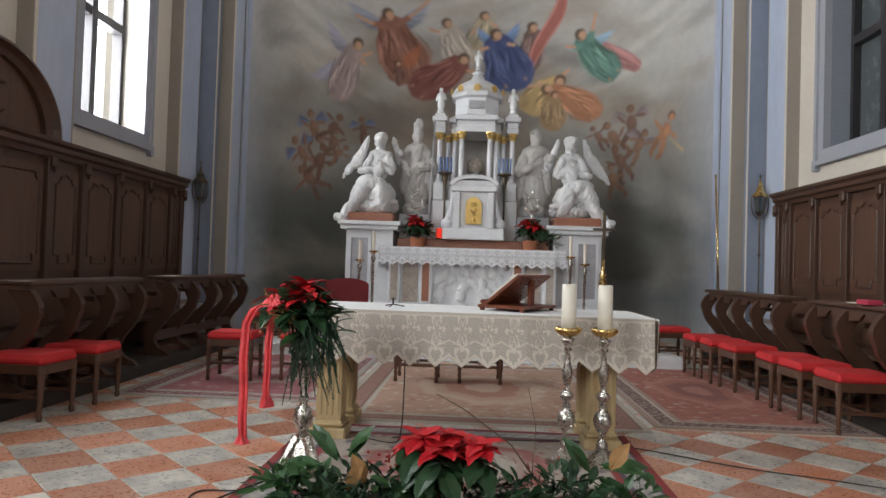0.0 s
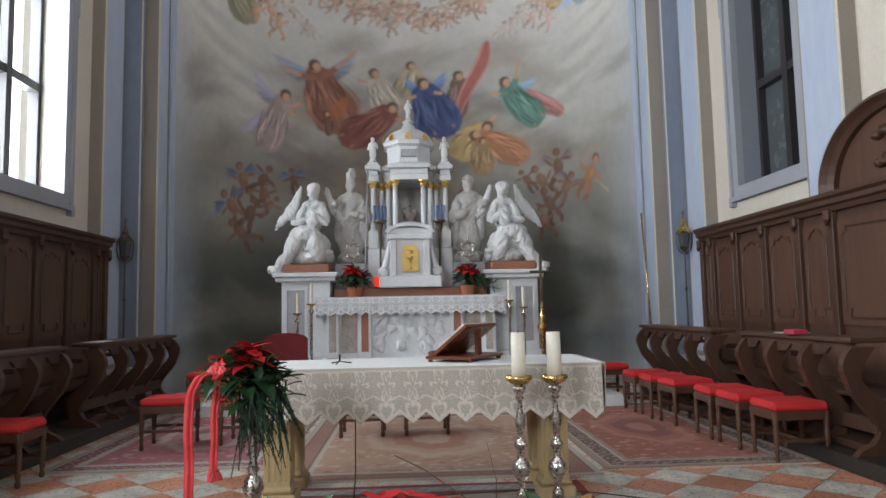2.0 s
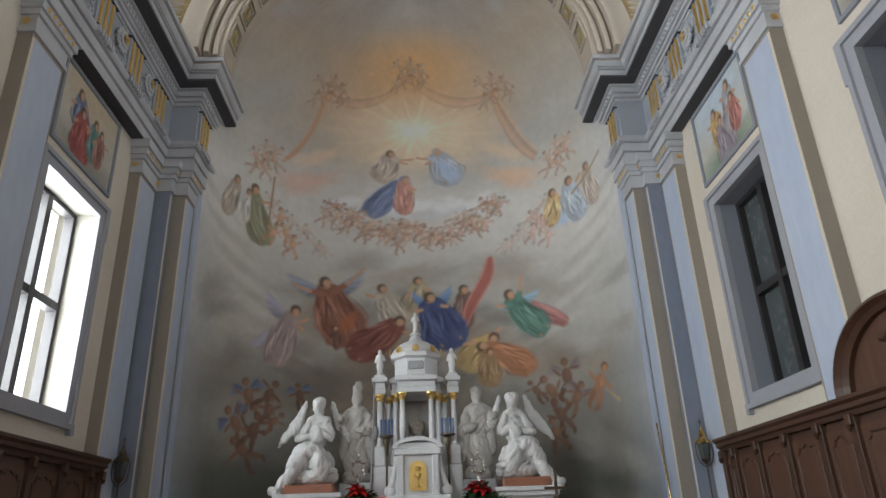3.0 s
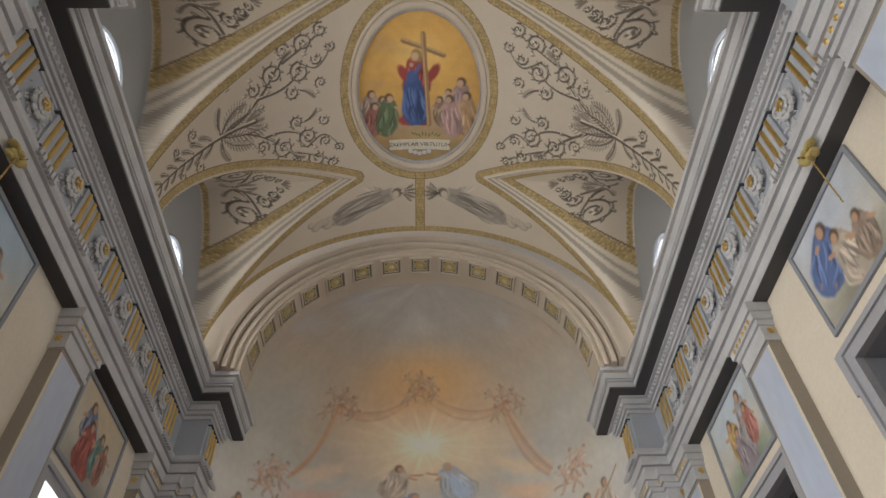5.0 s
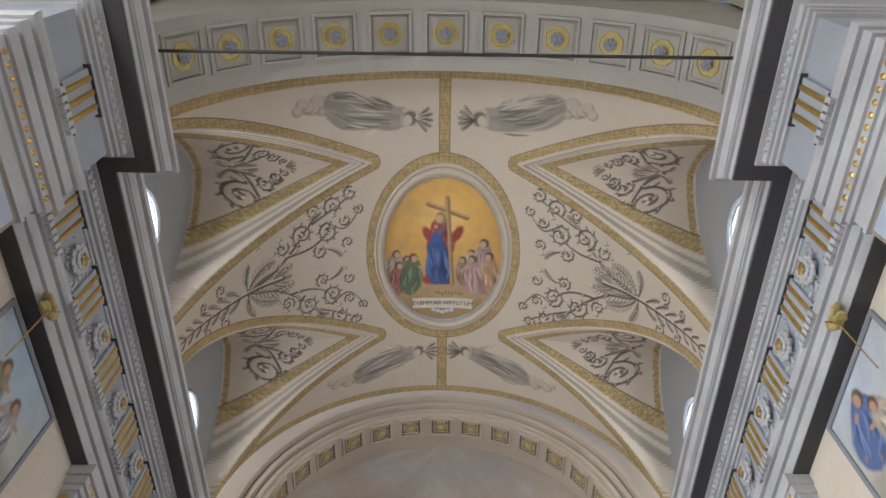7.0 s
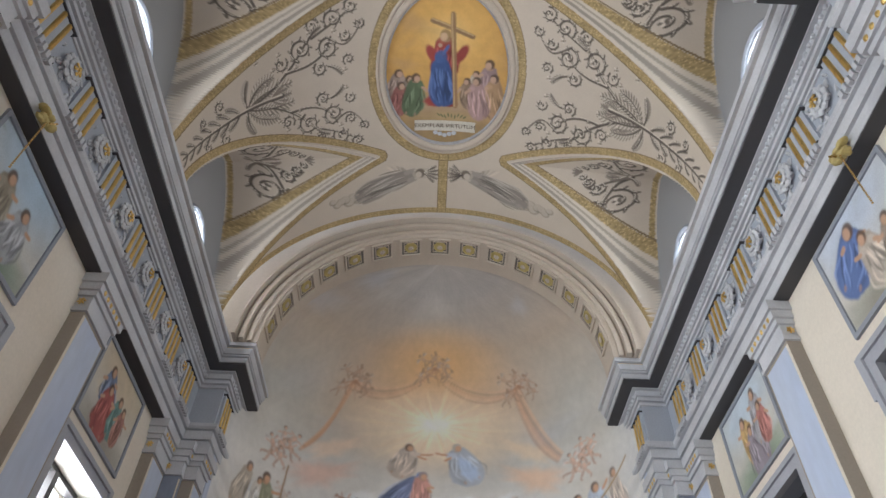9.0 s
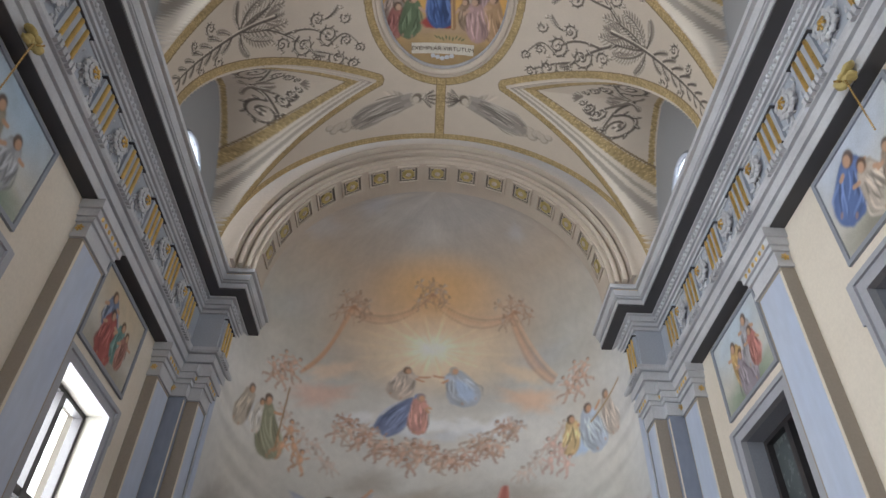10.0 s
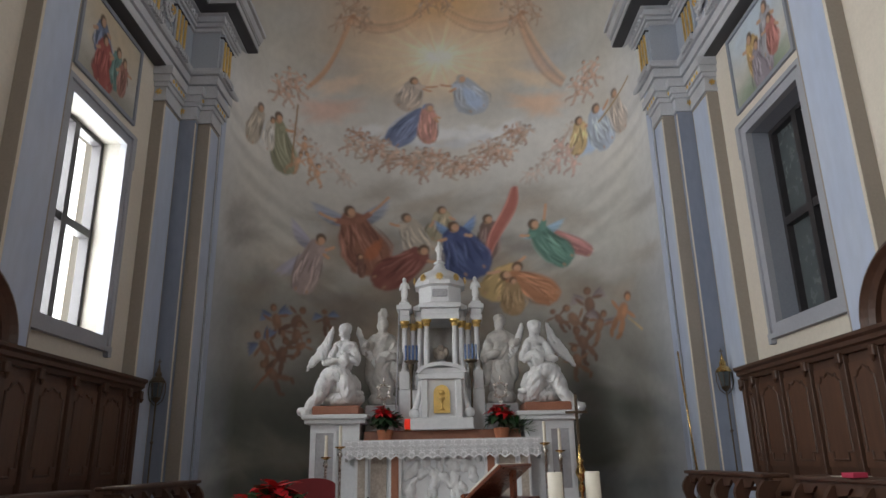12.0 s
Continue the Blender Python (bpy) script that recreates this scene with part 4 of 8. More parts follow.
    pic.soften(1)
    grey = pic.c.mean(2, keepdims=True)
    pic.c = grey + (pic.c - grey) * 0.86
    pic.mottle(0.05, 9.0)
    ii = np.clip(((U - pic.u[0]) / pic.du).astype(int), 0, 319)
    jj = np.clip(((V - pic.v[0]) / pic.dv).astype(int), 0, 439)
    # the picture's foot lies towards the apse
    cv.c[ins] = pic.c[ii, jj][ins]
    cv.relief[ins] = 0
    step = 0.06 * (rib & (dist < 0.06)) + 0.035 * (rib & (dist >= 0.06) & (dist < 0.12)) + 0.015 * (rib & (dist >= 0.12))
    rr = r - (cv.relief * ~onwall + step) / VA
    P = np.stack([-rr * VA * np.cos(th), V, SPRING + rr * VB * sn], -1)
    # round-headed windows in the lunette walls
    keep = np.ones((nu - 1, nv - 1), bool)
    zc, yy = P[:-1, :-1, 2], V[:-1, :-1]
    for yl in LUNETTES:
        w = np.abs(yy - yl)
        keep &= ~(onwall[:-1, :-1] & (w < 0.70) & (zc > SPRING + 0.2) & (zc - SPRING < 0.40 + 0.95 * np.sqrt(np.clip(1 - (w / 0.71) ** 2, 0, 1))))
    ob = grid_mesh("ceiling", P, painted("vault_paint", vary=0.05, fine=45), cv.c, keep)
    tagged(ob, "painted barrel vault with lunettes, gilded bands and grey scrollwork", "ceiling", kind="structure")


# ---- entablature along the side walls ----
def entablature(s):
    word = "right" if s > 0 else "left"
    root = thing("entablature_" + word, "grey stucco entablature with gilded triglyphs and a deep cornice", "entablature", kind="structure")
    f0, f1 = WALL - 0.2, WALL - 0.72     # face of the frieze: plain run and over the end pilasters
    path = [(7.0, 1.28), (f1, 1.28), (f1, 3.0), (f0, 3.0), (f0, 11.5), (f1, 11.5), (f1, 12.75)]
    path = [(s * x, y) for x, y in path]
    side = s
    z0 = 7.95

    def run(name, prof, material, label=""):
        part(name, sweep(bmesh.new(), path, [(o, z0 + z) for o, z in prof], side), material, root, label)
    # the near-black soffit and corona carry the shade below the mouldings
    run("soffit", [(-0.3, -0.012), (0.012, -0.012), (0.012, 0.004), (-0.3, 0.004)], GREY_SHADE, "underside of the architrave with its shade put into the colour")
    run("architrave", [(-0.3, 0.004), (0.02, 0.004), (0.02, 0.17), (-0.01, 0.175), (-0.01, 0.20), (0.05, 0.205), (0.05, 0.37), (0.015, 0.375), (0.015, 0.405), (0.08, 0.41), (0.11, 0.45), (0.11, 0.52), (0.02, 0.525), (0.02, 0.55), (-0.3, 0.55)], GREY_LIGHT)
    run("frieze", [(-0.3, 0.55), (0.0, 0.55), (0.0, 1.36), (-0.3, 1.36)], FRIEZE_BLUE)
    run("bed_moulding", [(-0.3, 1.36), (0.05, 1.36), (0.05, 1.42), (0.02, 1.425), (0.02, 1.45), (0.08, 1.455), (0.08, 1.52), (0.05, 1.525), (0.05, 1.55), (0.10, 1.555), (0.10, 1.665), (0.17, 1.67), (0.17, 1.70), (-0.3, 1.70)], GREY_LIGHT)
    run("corona", [(-0.3, 1.702), (0.39, 1.702), (0.39, 1.74), (-0.3, 1.74)], GREY_SHADE, "soffit of the cornice with its shade put into the colour")
    run("corona_face", [(0.33, 1.742), (0.405, 1.742), (0.405, 1.845), (0.37, 1.85), (0.37, 1.875), (0.43, 1.88), (0.43, 1.905), (0.33, 1.905)], GREY_LIGHT)
    run("cornice_lip", [(-0.3, 1.908), (0.40, 1.908), (0.40, 1.925), (0.44, 1.93), (0.48, 2.0), (0.49, 2.03), (0.46, 2.035), (0.46, 2.055), (0.54, 2.06), (0.54, 2.15), (-0.3, 2.15)], GREY_LIGHT)
    run("gilded_fillet", [(0.36, 2.036), (0.472, 2.036), (0.472, 2.054), (0.36, 2.054)], GOLD)
    return root


def run_segments():
    """Stretches of the frieze's face: plain run, then the ends over the pilasters."""
    return ((WALL - 0.2, 3.1, 11.4), (WALL - 0.72, 1.45, 2.95), (WALL - 0.72, 11.55, 12.15))


def rosette_mesh(r, material, petals=8):
    bm = bmesh.new()
    lathe(bm, [(r * 0.25, 0.10 * r), (r * 0.22, 0.55 * r), (0.05 * r, 0.62 * r)], 10)
    for k in range(petals):
        a = 2 * math.pi * k / petals
        for rr, h, w in ((0.62, 0.28, 0.27), (0.40, 0.42, 0.2)):
            bmesh.ops.create_icosphere(bm, subdivisions=1, radius=w * r, matrix=Matrix.Translation((rr * r * math.cos(a + h), rr * r * math.sin(a + h), h * r)) @ Matrix.Diagonal((1, 1, 0.5, 1)))
    return bm


# ---- pilasters ----
def pilaster(x0, x1, y0, y1, top, shaft, name="pilaster", front=None):
    s = 1 if x0 + x1 > 0 else -1
    front = front or TAUPE
    ob = thing(name, "marbled stucco pilaster with a moulded capital and gilded dots", "pilaster", kind="structure")
    part("base", boxed(x0 - 0.05, x1 + 0.05, y0 - 0.05, y1 + 0.05, 0, 0.55, bevel=0.02), GREY_LIGHT, ob)
    part("shaft", boxed(x0, x1, y0, y1, 0.55, top - 0.62, bevel=0.01), front, ob)
    xi = x0 if s > 0 else x1
    part("marbled_panel", boxed(*sorted((xi - s * 0.006, xi + s * 0.03)), y0 + 0.05, y1 - 0.05, 0.62, top - 0.68), shaft, ob)
    part("cream_edge", boxed(*sorted((xi - s * 0.003, xi + s * 0.03)), y0 + 0.004, y0 + 0.05, 0.62, top - 0.68), PLASTER_CREAM, ob)
    bm = bmesh.new()
    for k in range(max(2, round((y1 - y0) / 0.12))):
        bmesh.ops.create_icosphere(bm, subdivisions=2, radius=0.042, matrix=Matrix.Translation((xi - s * 0.07, y0 + (y1 - y0) * (k + 0.5) / max(2, round((y1 - y0) / 0.12)), top - 0.22)) @ Matrix.Diagonal((1, 1, 1.2, 1)))
    part("gilded_eggs", bm, GOLD, ob, smooth=True)
    bm = rosette_mesh(0.07, GOLD, 6)
    bmesh.ops.transform(bm, matrix=Matrix.Translation(((x0 + x1) / 2, y0 - 0.015, top - 0.46)) @ Matrix.Rotation(math.pi / 2, 4, "X"), verts=bm.verts)
    part("gilded_rosette", bm, GOLD, ob)
    bm = bmesh.new()
    box(bm, x0 - 0.03, x1 + 0.03, y0 - 0.03, y1 + 0.03, top - 0.62, top - 0.56)
    box(bm, x0 - 0.01, x1 + 0.01, y0 - 0.01, y1 + 0.01, top - 0.56, top - 0.36)
    box(bm, x0 - 0.05, x1 + 0.05, y0 - 0.05, y1 + 0.05, top - 0.36, top - 0.28)
    box(bm, x0 - 0.09, x1 + 0.09, y0 - 0.09, y1 + 0.09, top - 0.28, top - 0.16)
    box(bm, x0 - 0.13, x1 + 0.13, y0 - 0.13, y1 + 0.13, top - 0.16, top)
    part("capital", bm, GREY_LIGHT, ob)
    return ob


def arch_ring(name, y0, y1, r0, r1, material, label, parent=None, base=SPRING, steps=64, wide=1.0):
    bm = bmesh.new()
    cols = []
    for i in range(steps + 1):
        a = math.pi * i / steps
        cols.append([bm.verts.new((r * wide * math.cos(a), y, base + r * math.sin(a))) for r, y in ((r0, y0), (r0, y1), (r1, y1), (r1, y0))])
    for a, b in zip(cols, cols[1:]):
        for k in range(4):
            bm.faces.new((a[k], a[(k + 1) % 4], b[(k + 1) % 4], b[k]))
    bm.faces.new(cols[0])
    bm.faces.new(cols[-1][::-1])
    if parent:
        return part(name, bm, material, parent, label)
    return tagged(link_mesh(name, bm, material), label, "arch", kind="structure")


ARCH_STONE = mat("beige_arch_plaster", (0.53, 0.46, 0.385), 0.8, vary=0.06, scale=1.5, fine=30)
floor()
apse()
vault()
for s in (-1, 1):
    entablature(s)
    a, b = sorted((s * (WALL + 0.02), s * (WALL - 0.2)))
    pilaster(a, b, 7.0, 7.77, 7.95, PLASTER_BLUE)
    pilaster(a, b, 10.58, 11.3, 7.95, PLASTER_BLUE)
    a, b = sorted((s * (WALL + 0.02), s * (WALL - 0.48)))
    pilaster(a, b, 11.3, 11.46, 7.95, BLUE_GREY, front=BLUE_GREY)
    a, b = sorted((s * (WALL + 0.02), s * (WALL - 0.70)))
    pilaster(a, b, 11.46, 11.98, 7.95, PLASTER_BLUE)
    a, b = sorted((s * (WALL + 0.02), s * (WALL - 0.72)))
    pilaster(a, b, 1.36, 2.97, 7.95, PLASTER_BLUE)
OCHRE = mat("worn_ochre_gilding", (0.52, 0.42, 0.17), 0.5, metal=0.25, vary=0.12, scale=8, fine=40)
front_arch = arch_ring("arch_front", 10.95, 11.55, 3.42, 4.9, ARCH_STONE, "beige arch before the apse with a row of gilded rosettes", wide=1.06)
arch_ring("moulding", 10.88, 10.96, 3.52, 3.60, ARCH_STONE, "", front_arch, wide=1.06)
arch_ring("moulding", 10.80, 10.96, 3.66, 3.76, ARCH_STONE, "", front_arch, wide=1.06)
arch_ring("moulding", 10.66, 10.96, 3.80, 3.88, ARCH_STONE, "", front_arch, wide=1.06)
arch_ring("apse_border", 11.56, 11.97, 3.52, 4.9, ARCH_STONE, "", front_arch, wide=1.06)
back_arch = arch_ring("arch_back", 1.75, 2.95, 3.45, 5.2, ARCH_GREY, "olive grey arch with coffers and rosettes between nave and presbytery", wide=1.24)


def ring_place(r, wide, a, y):
    """A pose on the underside of an arch: z out of the surface, y along the arch."""
    p = Vector((r * wide * math.cos(a), y, SPRING + r * math.sin(a)))
    n = Vector((-math.cos(a) / wide, 0, -math.sin(a))).normalized()
    t = Vector((0, 1, 0)).cross(n)
    return Matrix(((0, t.x, n.x, p.x), (1, t.y, n.y, p.y), (0, t.z, n.z, p.z), (0, 0, 0, 1)))


def coffers(arch, r, wide, y, count, size, spread, gold_ring):
    """Sunk panels: a raised square frame, an eight-sided gilded ring and a rosette each."""
    for i in range(count):
        a = math.pi / 2 + (i - (count - 1) / 2) * spread
        m = ring_place(r, wide, a, y)
        bm = bmesh.new()
        h = size / 2
        for x0, x1, y0, y1 in ((-h, h, -h, -h + 0.045), (-h, h, h - 0.045, h), (-h, -h + 0.045, -h + 0.045, h - 0.045), (h - 0.045, h, -h + 0.045, h - 0.045)):
            box(bm, x0, x1, y0, y1, -0.05, 0.05)
        k = h - 0.09
        for x0, x1, y0, y1 in ((-k, k, -k, -k + 0.02), (-k, k, k - 0.02, k), (-k, -k + 0.02, -k + 0.02, k - 0.02), (k - 0.02, k, -k + 0.02, k - 0.02)):
            box(bm, x0, x1, y0, y1, -0.05, 0.025)
        bmesh.ops.transform(bm, matrix=m, verts=bm.verts)
        part("coffer_frame", bm, ARCH_GREY if gold_ring else ARCH_STONE, arch)
        # recess shade is coloured in: front arch grounds, and lines inside every frame
        g = h - 0.045
        part("coffer_ground", boxed(-g, g, -g, g, -0.05, 0.006, m=m), ARCH_GREY if gold_ring else SUNK_SHADE, arch)
        bm = bmesh.new()
        for x0, x1, y0, y1 in ((-g, g, -g, -g + 0.02), (-g, g, g - 0.02, g), (-g, -g + 0.02, -g + 0.02, g - 0.02), (g - 0.02, g, -g + 0.02, g - 0.02)):
            box(bm, x0, x1, y0, y1, 0.0, 0.012, m=m)
        part("coffer_line", bm, SUNK_SHADE, arch)
        bm = bmesh.new()
        lathe(bm, [(h * 0.60, -0.02), (h * 0.60, 0.03), (h * 0.54, 0.034), (h * 0.52, 0.016), (h * 0.2, 0.014)], 8, m=m @ Matrix.Rotation(math.pi / 8, 4, "Z"))
        part("gilded_ring", bm, OCHRE, arch)
        bm = rosette_mesh(h * (0.38 if gold_ring else 0.32), GREY_SHADE)
        bmesh.ops.transform(bm, matrix=m @ Matrix.Translation((0, 0, 0.02)), verts=bm.verts)
        part("rosette", bm, PLASTER_GREY if gold_ring else ARCH_STONE, arch)


coffers(front_arch, 3.42, 1.06, 11.25, 15, 0.52, 0.195, False)
coffers(back_arch, 3.45, 1.24, 2.30, 13, 0.74, 0.228, True)


def nave():
    bm = bmesh.new()
    box(bm, 7.0, 7.4, -10, 1.6, 0, 15)
    box(bm, -7.4, -7.0, -10, 1.6, 0, 15)
    box(bm, -7.4, 7.4, -10.4, -10, 0, 15)
    box(bm, -7.4, -4.72, 1.3, 1.7, 0, 15)
    box(bm, 4.72, 7.4, 1.3, 1.7, 0, 15)
    tagged(link_mesh("wall_nave", bm, NAVE), "plain plastered nave walls", "wall", kind="structure")
    tagged(link_mesh("ceiling_nave", boxed(-7.4, 7.4, -10.4, 1.7, 15, 15.3), NAVE), "plain plastered nave ceiling", "ceiling", kind="structure")
    bm = bmesh.new()
    box(bm, -7.4, 7.4, 1.45, 1.74, 13.75, 15.0)
    tagged(link_mesh("wall_over_arch", bm, NAVE), "plain wall above the arch", "wall", kind="structure")


nave()
for s in (-1, 1):
    a, b = sorted((s * 4.16, s * 5.7))
    tagged(link_mesh("wall_beside_apse", boxed(a, b, 11.99, 12.3, 0, 14.5), PLASTER_BLUE), "pale blue plastered wall beside the apse", "wall", kind="structure")
for a, b in WIN_Y:
    daylight_area((-WALL - 0.50, (a + b) / 2, 4.6), (0, (a + b) / 2, 4.6), 1.5, 2.9, 225)
for yl in LUNETTES:
    for s in (-1, 1):
        daylight_area((s * (LUN_X + 0.3), yl, SPRING + 0.78), (0, yl, SPRING + 0.9), 1.0, 0.8, 66 if s < 0 else 62)
# unseen lamps added in the windowless nave, strong from the left, weaker from the right
for y in (-4.0, -7.5):
    daylight_area((-6.9, y, 5.5), (0, y + 6, 2.0), 2.0, 4.0, 560)
daylight_area((6.9, -5.5, 5.5), (0, 1, 3.5), 2.0, 4.0, 230)
# unseen fill lamp added high behind the walk, aimed at the altar
daylight_area((0, -9.9, 8.0), (0, 6, 1.5), 3.0, 3.0, 170)


# ---- gilded and carved details of the frieze ----
def frieze_details(s):
    root = bpy.data.objects["entablature_right" if s > 0 else "entablature_left"]
    z0, z1 = 7.95 + 0.56, 7.95 + 1.34
    slot = bpy.data.meshes.new("gilded_slot")
    bm = boxed(-0.03, 0.03, -0.032, 0.032, -0.33, 0.33, bevel=0.012)
    bm.to_mesh(slot)
    bm.free()
    slot.materials.append(GOLD)
    bmr = rosette_mesh(0.25, GREY_LIGHT, 10)
    wreath = bpy.data.meshes.new("relief_wreath")
    rng = random.Random(3)
    for k in range(28):
        bmesh.ops.create_icosphere(bmr, subdivisions=1, radius=0.035, matrix=Matrix.Translation((rng.uniform(-0.3, 0.3), rng.uniform(-0.3, 0.3), 0.01)) @ Matrix.Rotation(rng.uniform(0, 3), 4, "Z") @ Matrix.Diagonal((2.2, 0.8, 0.8, 1)))
    bmr.to_mesh(wreath)
    bmr.free()
    wreath.materials.append(GREY_LIGHT)
    star = bpy.data.meshes.new("gilded_star")
    bm = rosette_mesh(0.11, GOLD, 5)
    bm.to_mesh(star)
    bm.free()
    star.materials.append(GOLD)
    beads = bmesh.new()
    blocks = bmesh.new()
    guttae = bmesh.new()
    for x, y0, y1 in run_segments():
        n = max(1, round((y1 - y0) / 1.13))
        step = (y1 - y0) / n
        for i in range(n):
            yc = y0 + step * (i + (0.5 if n > 1 else 0.5))
            # triglyph block with three gilded slots
            tg = bmesh.new()
            box(tg, *sorted((s * (x + 0.02), s * (x - 0.05))), yc - 0.27, yc + 0.27, z0, z1)
            box(tg, *sorted((s * (x + 0.02), s * (x - 0.08))), yc - 0.31, yc + 0.31, z1 - 0.05, z1 + 0.002)
            # thin near-black strips draw the shade under the cap and along the regula
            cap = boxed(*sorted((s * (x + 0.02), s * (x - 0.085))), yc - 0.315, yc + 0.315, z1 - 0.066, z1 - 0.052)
            part("cap_shadow_line", cap, GREY_SHADE, root)
            part("regula", boxed(*sorted((s * (x + 0.02), s * (x - 0.12))), yc - 0.29, yc + 0.29, z0 - 0.03, z0 - 0.012), GREY_SHADE, root)
            part("triglyph", tg, FRIEZE_BLUE, root)
            for k in (-1, 0, 1):
                ob = new("gilded_slot", slot)
                ob.parent = root
                ob.matrix_world = Matrix.Translation((s * (x - 0.052), yc + k * 0.165, (z0 + z1) / 2 - 0.02))
            for k in range(6):
                box(guttae, *sorted((s * (x - 0.02), s * (x - 0.15))), yc - 0.26 + k * 0.09, yc - 0.20 + k * 0.09, z0 - 0.14, z0 - 0.03)
            if i < n - 1:
                yw = yc + step / 2
                ob = new("relief_wreath", wreath)
                ob.parent = root
                ob.matrix_world = Matrix.Translation((s * x, yw, (z0 + z1) / 2)) @ Matrix.Rotation(-s * math.pi / 2, 4, "Y")
                ob = new("gilded_star", star)
                ob.parent = root
                ob.matrix_world = Matrix.Translation((s * (x - 0.11), yw, (z0 + z1) / 2)) @ Matrix.Rotation(-s * math.pi / 2, 4, "Y")
                box(blocks, *sorted((s * (x + 0.02), s * (x - 0.03))), yw - 0.27, yw + 0.27, z0 + 0.01, z0 + 0.05)
                box(blocks, *sorted((s * (x + 0.02), s * (x - 0.03))), yw - 0.27, yw + 0.27, z1 - 0.05, z1 - 0.01)
        m = int((y1 - y0 + 0.1) / 0.125)
        for i in range(m):
            yy = y0 - 0.05 + (y1 - y0 + 0.1) * (i + 0.5) / m
            bmesh.ops.create_icosphere(beads, subdivisions=1, radius=0.055, matrix=Matrix.Translation((s * (x - 0.105), yy, 7.95 + 1.61)) @ Matrix.Diagonal((0.7, 0.75, 0.85, 1)))
    tagged(part("metope_borders", blocks, GREY_LIGHT, root), kind="stuff")
    tagged(part("guttae", guttae, GREY_LIGHT, root), kind="stuff")
    tagged(part("egg_moulding", beads, GREY_LIGHT, root, smooth=True), kind="stuff")


# ---- windows of the side walls ----
GLASS_GREY = mat("dim_frosted_glass", (0.10, 0.115, 0.12), 0.25, vary=0.1, scale=1.5, fine=8)
FRAME_DARK = mat("dark_window_iron", (0.035, 0.032, 0.035), 0.5, vary=0.15, scale=4)
FRAME_STONE = mat("grey_painted_stone_surround", (0.38, 0.39, 0.43), 0.7, vary=0.06, scale=1.5, fine=30, second=(0.32, 0.33, 0.37))
# cream plaster darkened in its colour, in place of the reveal's shade
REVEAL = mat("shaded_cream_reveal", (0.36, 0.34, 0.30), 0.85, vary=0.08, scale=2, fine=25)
DAY = glowing("overcast_daylight", (0.95, 0.98, 1.0), 1.9)
# near-black colour stands for the lack of light outside the right windows
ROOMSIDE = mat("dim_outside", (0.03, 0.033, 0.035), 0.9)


def side_window(s, y0, y1, number):
    z0, z1 = WIN_Z
    bright = s < 0
    ob = thing("window_%d" % number, "tall window with a dark cross frame and grey moulded surround" if not bright else "tall bright daylit window with a dark cross frame and grey moulded surround", "window", kind="structure")
    w = 0.2
    bm = bmesh.new()
    for a, b, out in ((-0.012, 0.13, 0.05), (0.13, 0.2, 0.085)):
        x = sorted((s * (WALL + 0.05), s * (WALL - out)))
        box(bm, *x, y0 - b, y0 - a, z0 - b, z1 + b)
        box(bm, *x, y1 + a, y1 + b, z0 - b, z1 + b)
        box(bm, *x, y0 - a, y1 + a, z1 + a, z1 + b)
        box(bm, *x, y0 - a, y1 + a, z0 - b, z0 - a)
    x = sorted((s * (WALL + 0.05), s * (WALL - 0.075)))
    for k in (y0 - 0.26, y1 + 0.16):
        box(bm, *x, k, k + 0.1, z0 - 0.27, z0 - 0.12)
        box(bm, *x, k, k + 0.1, z1 - 0.35, z1 + 0.2)
    part("surround", bm, FRAME_STONE, ob)
    xf = s * (WALL + 0.42)
    bm = bmesh.new()
    x = sorted((s * (WALL + 0.05), s * (WALL + 0.59)))
    box(bm, *x, y0, y0 + 0.008, z0, z1)
    box(bm, *x, y1 - 0.008, y1, z0, z1)
    box(bm, *x, y0 + 0.008, y1 - 0.008, z1 - 0.008, z1)
    box(bm, *x, y0 + 0.008, y1 - 0.008, z0, z0 + 0.008)
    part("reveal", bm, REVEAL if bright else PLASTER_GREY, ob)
    bm = bmesh.new()
    x = sorted((xf - s * 0.11, xf + s * 0.03))
    box(bm, *x, y0, y0 + 0.08, z0, z1)
    box(bm, *x, y1 - 0.08, y1, z0, z1)
    box(bm, *x, y0 + 0.08, y1 - 0.08, z1 - 0.08, z1)
    box(bm, *x, y0 + 0.08, y1 - 0.08, z0, z0 + 0.08)
    part("window_frame", bm, FRAME_DARK, ob)
    ym, zm = (y0 + y1) / 2, z0 + (z1 - z0) * 0.5
    part("mullion", boxed(*sorted((xf - s * 0.13, xf + s * 0.04)), ym - 0.065, ym + 0.065, z0 + 0.08, z1 - 0.08), FRAME_DARK, ob)
    bm = bmesh.new()
    box(bm, *sorted((xf - s * 0.12, xf + s * 0.038)), y0 + 0.08, ym - 0.065, zm - 0.06, zm + 0.06)
    box(bm, *sorted((xf - s * 0.12, xf + s * 0.038)), ym + 0.065, y1 - 0.08, zm - 0.06, zm + 0.06)
    part("transom", bm, FRAME_DARK, ob)
    for a, b in ((y0 + 0.08, ym - 0.05), (ym + 0.05, y1 - 0.08)):
        for c, d in ((z0 + 0.08, zm - 0.045), (zm + 0.045, z1 - 0.08)):
            if not bright:
                part("pane", boxed(xf - 0.006, xf + 0.006, a, b, c, d), GLASS_GREY, ob)


def backdrop_day(x, y0, y1, z0, z1):
    ob = link_mesh("backdrop", boxed(x - 0.02, x + 0.02, y0, y1, z0, z1), DAY)
    tagged(ob, "white overcast sky outside the windows", "sky", kind="structure")


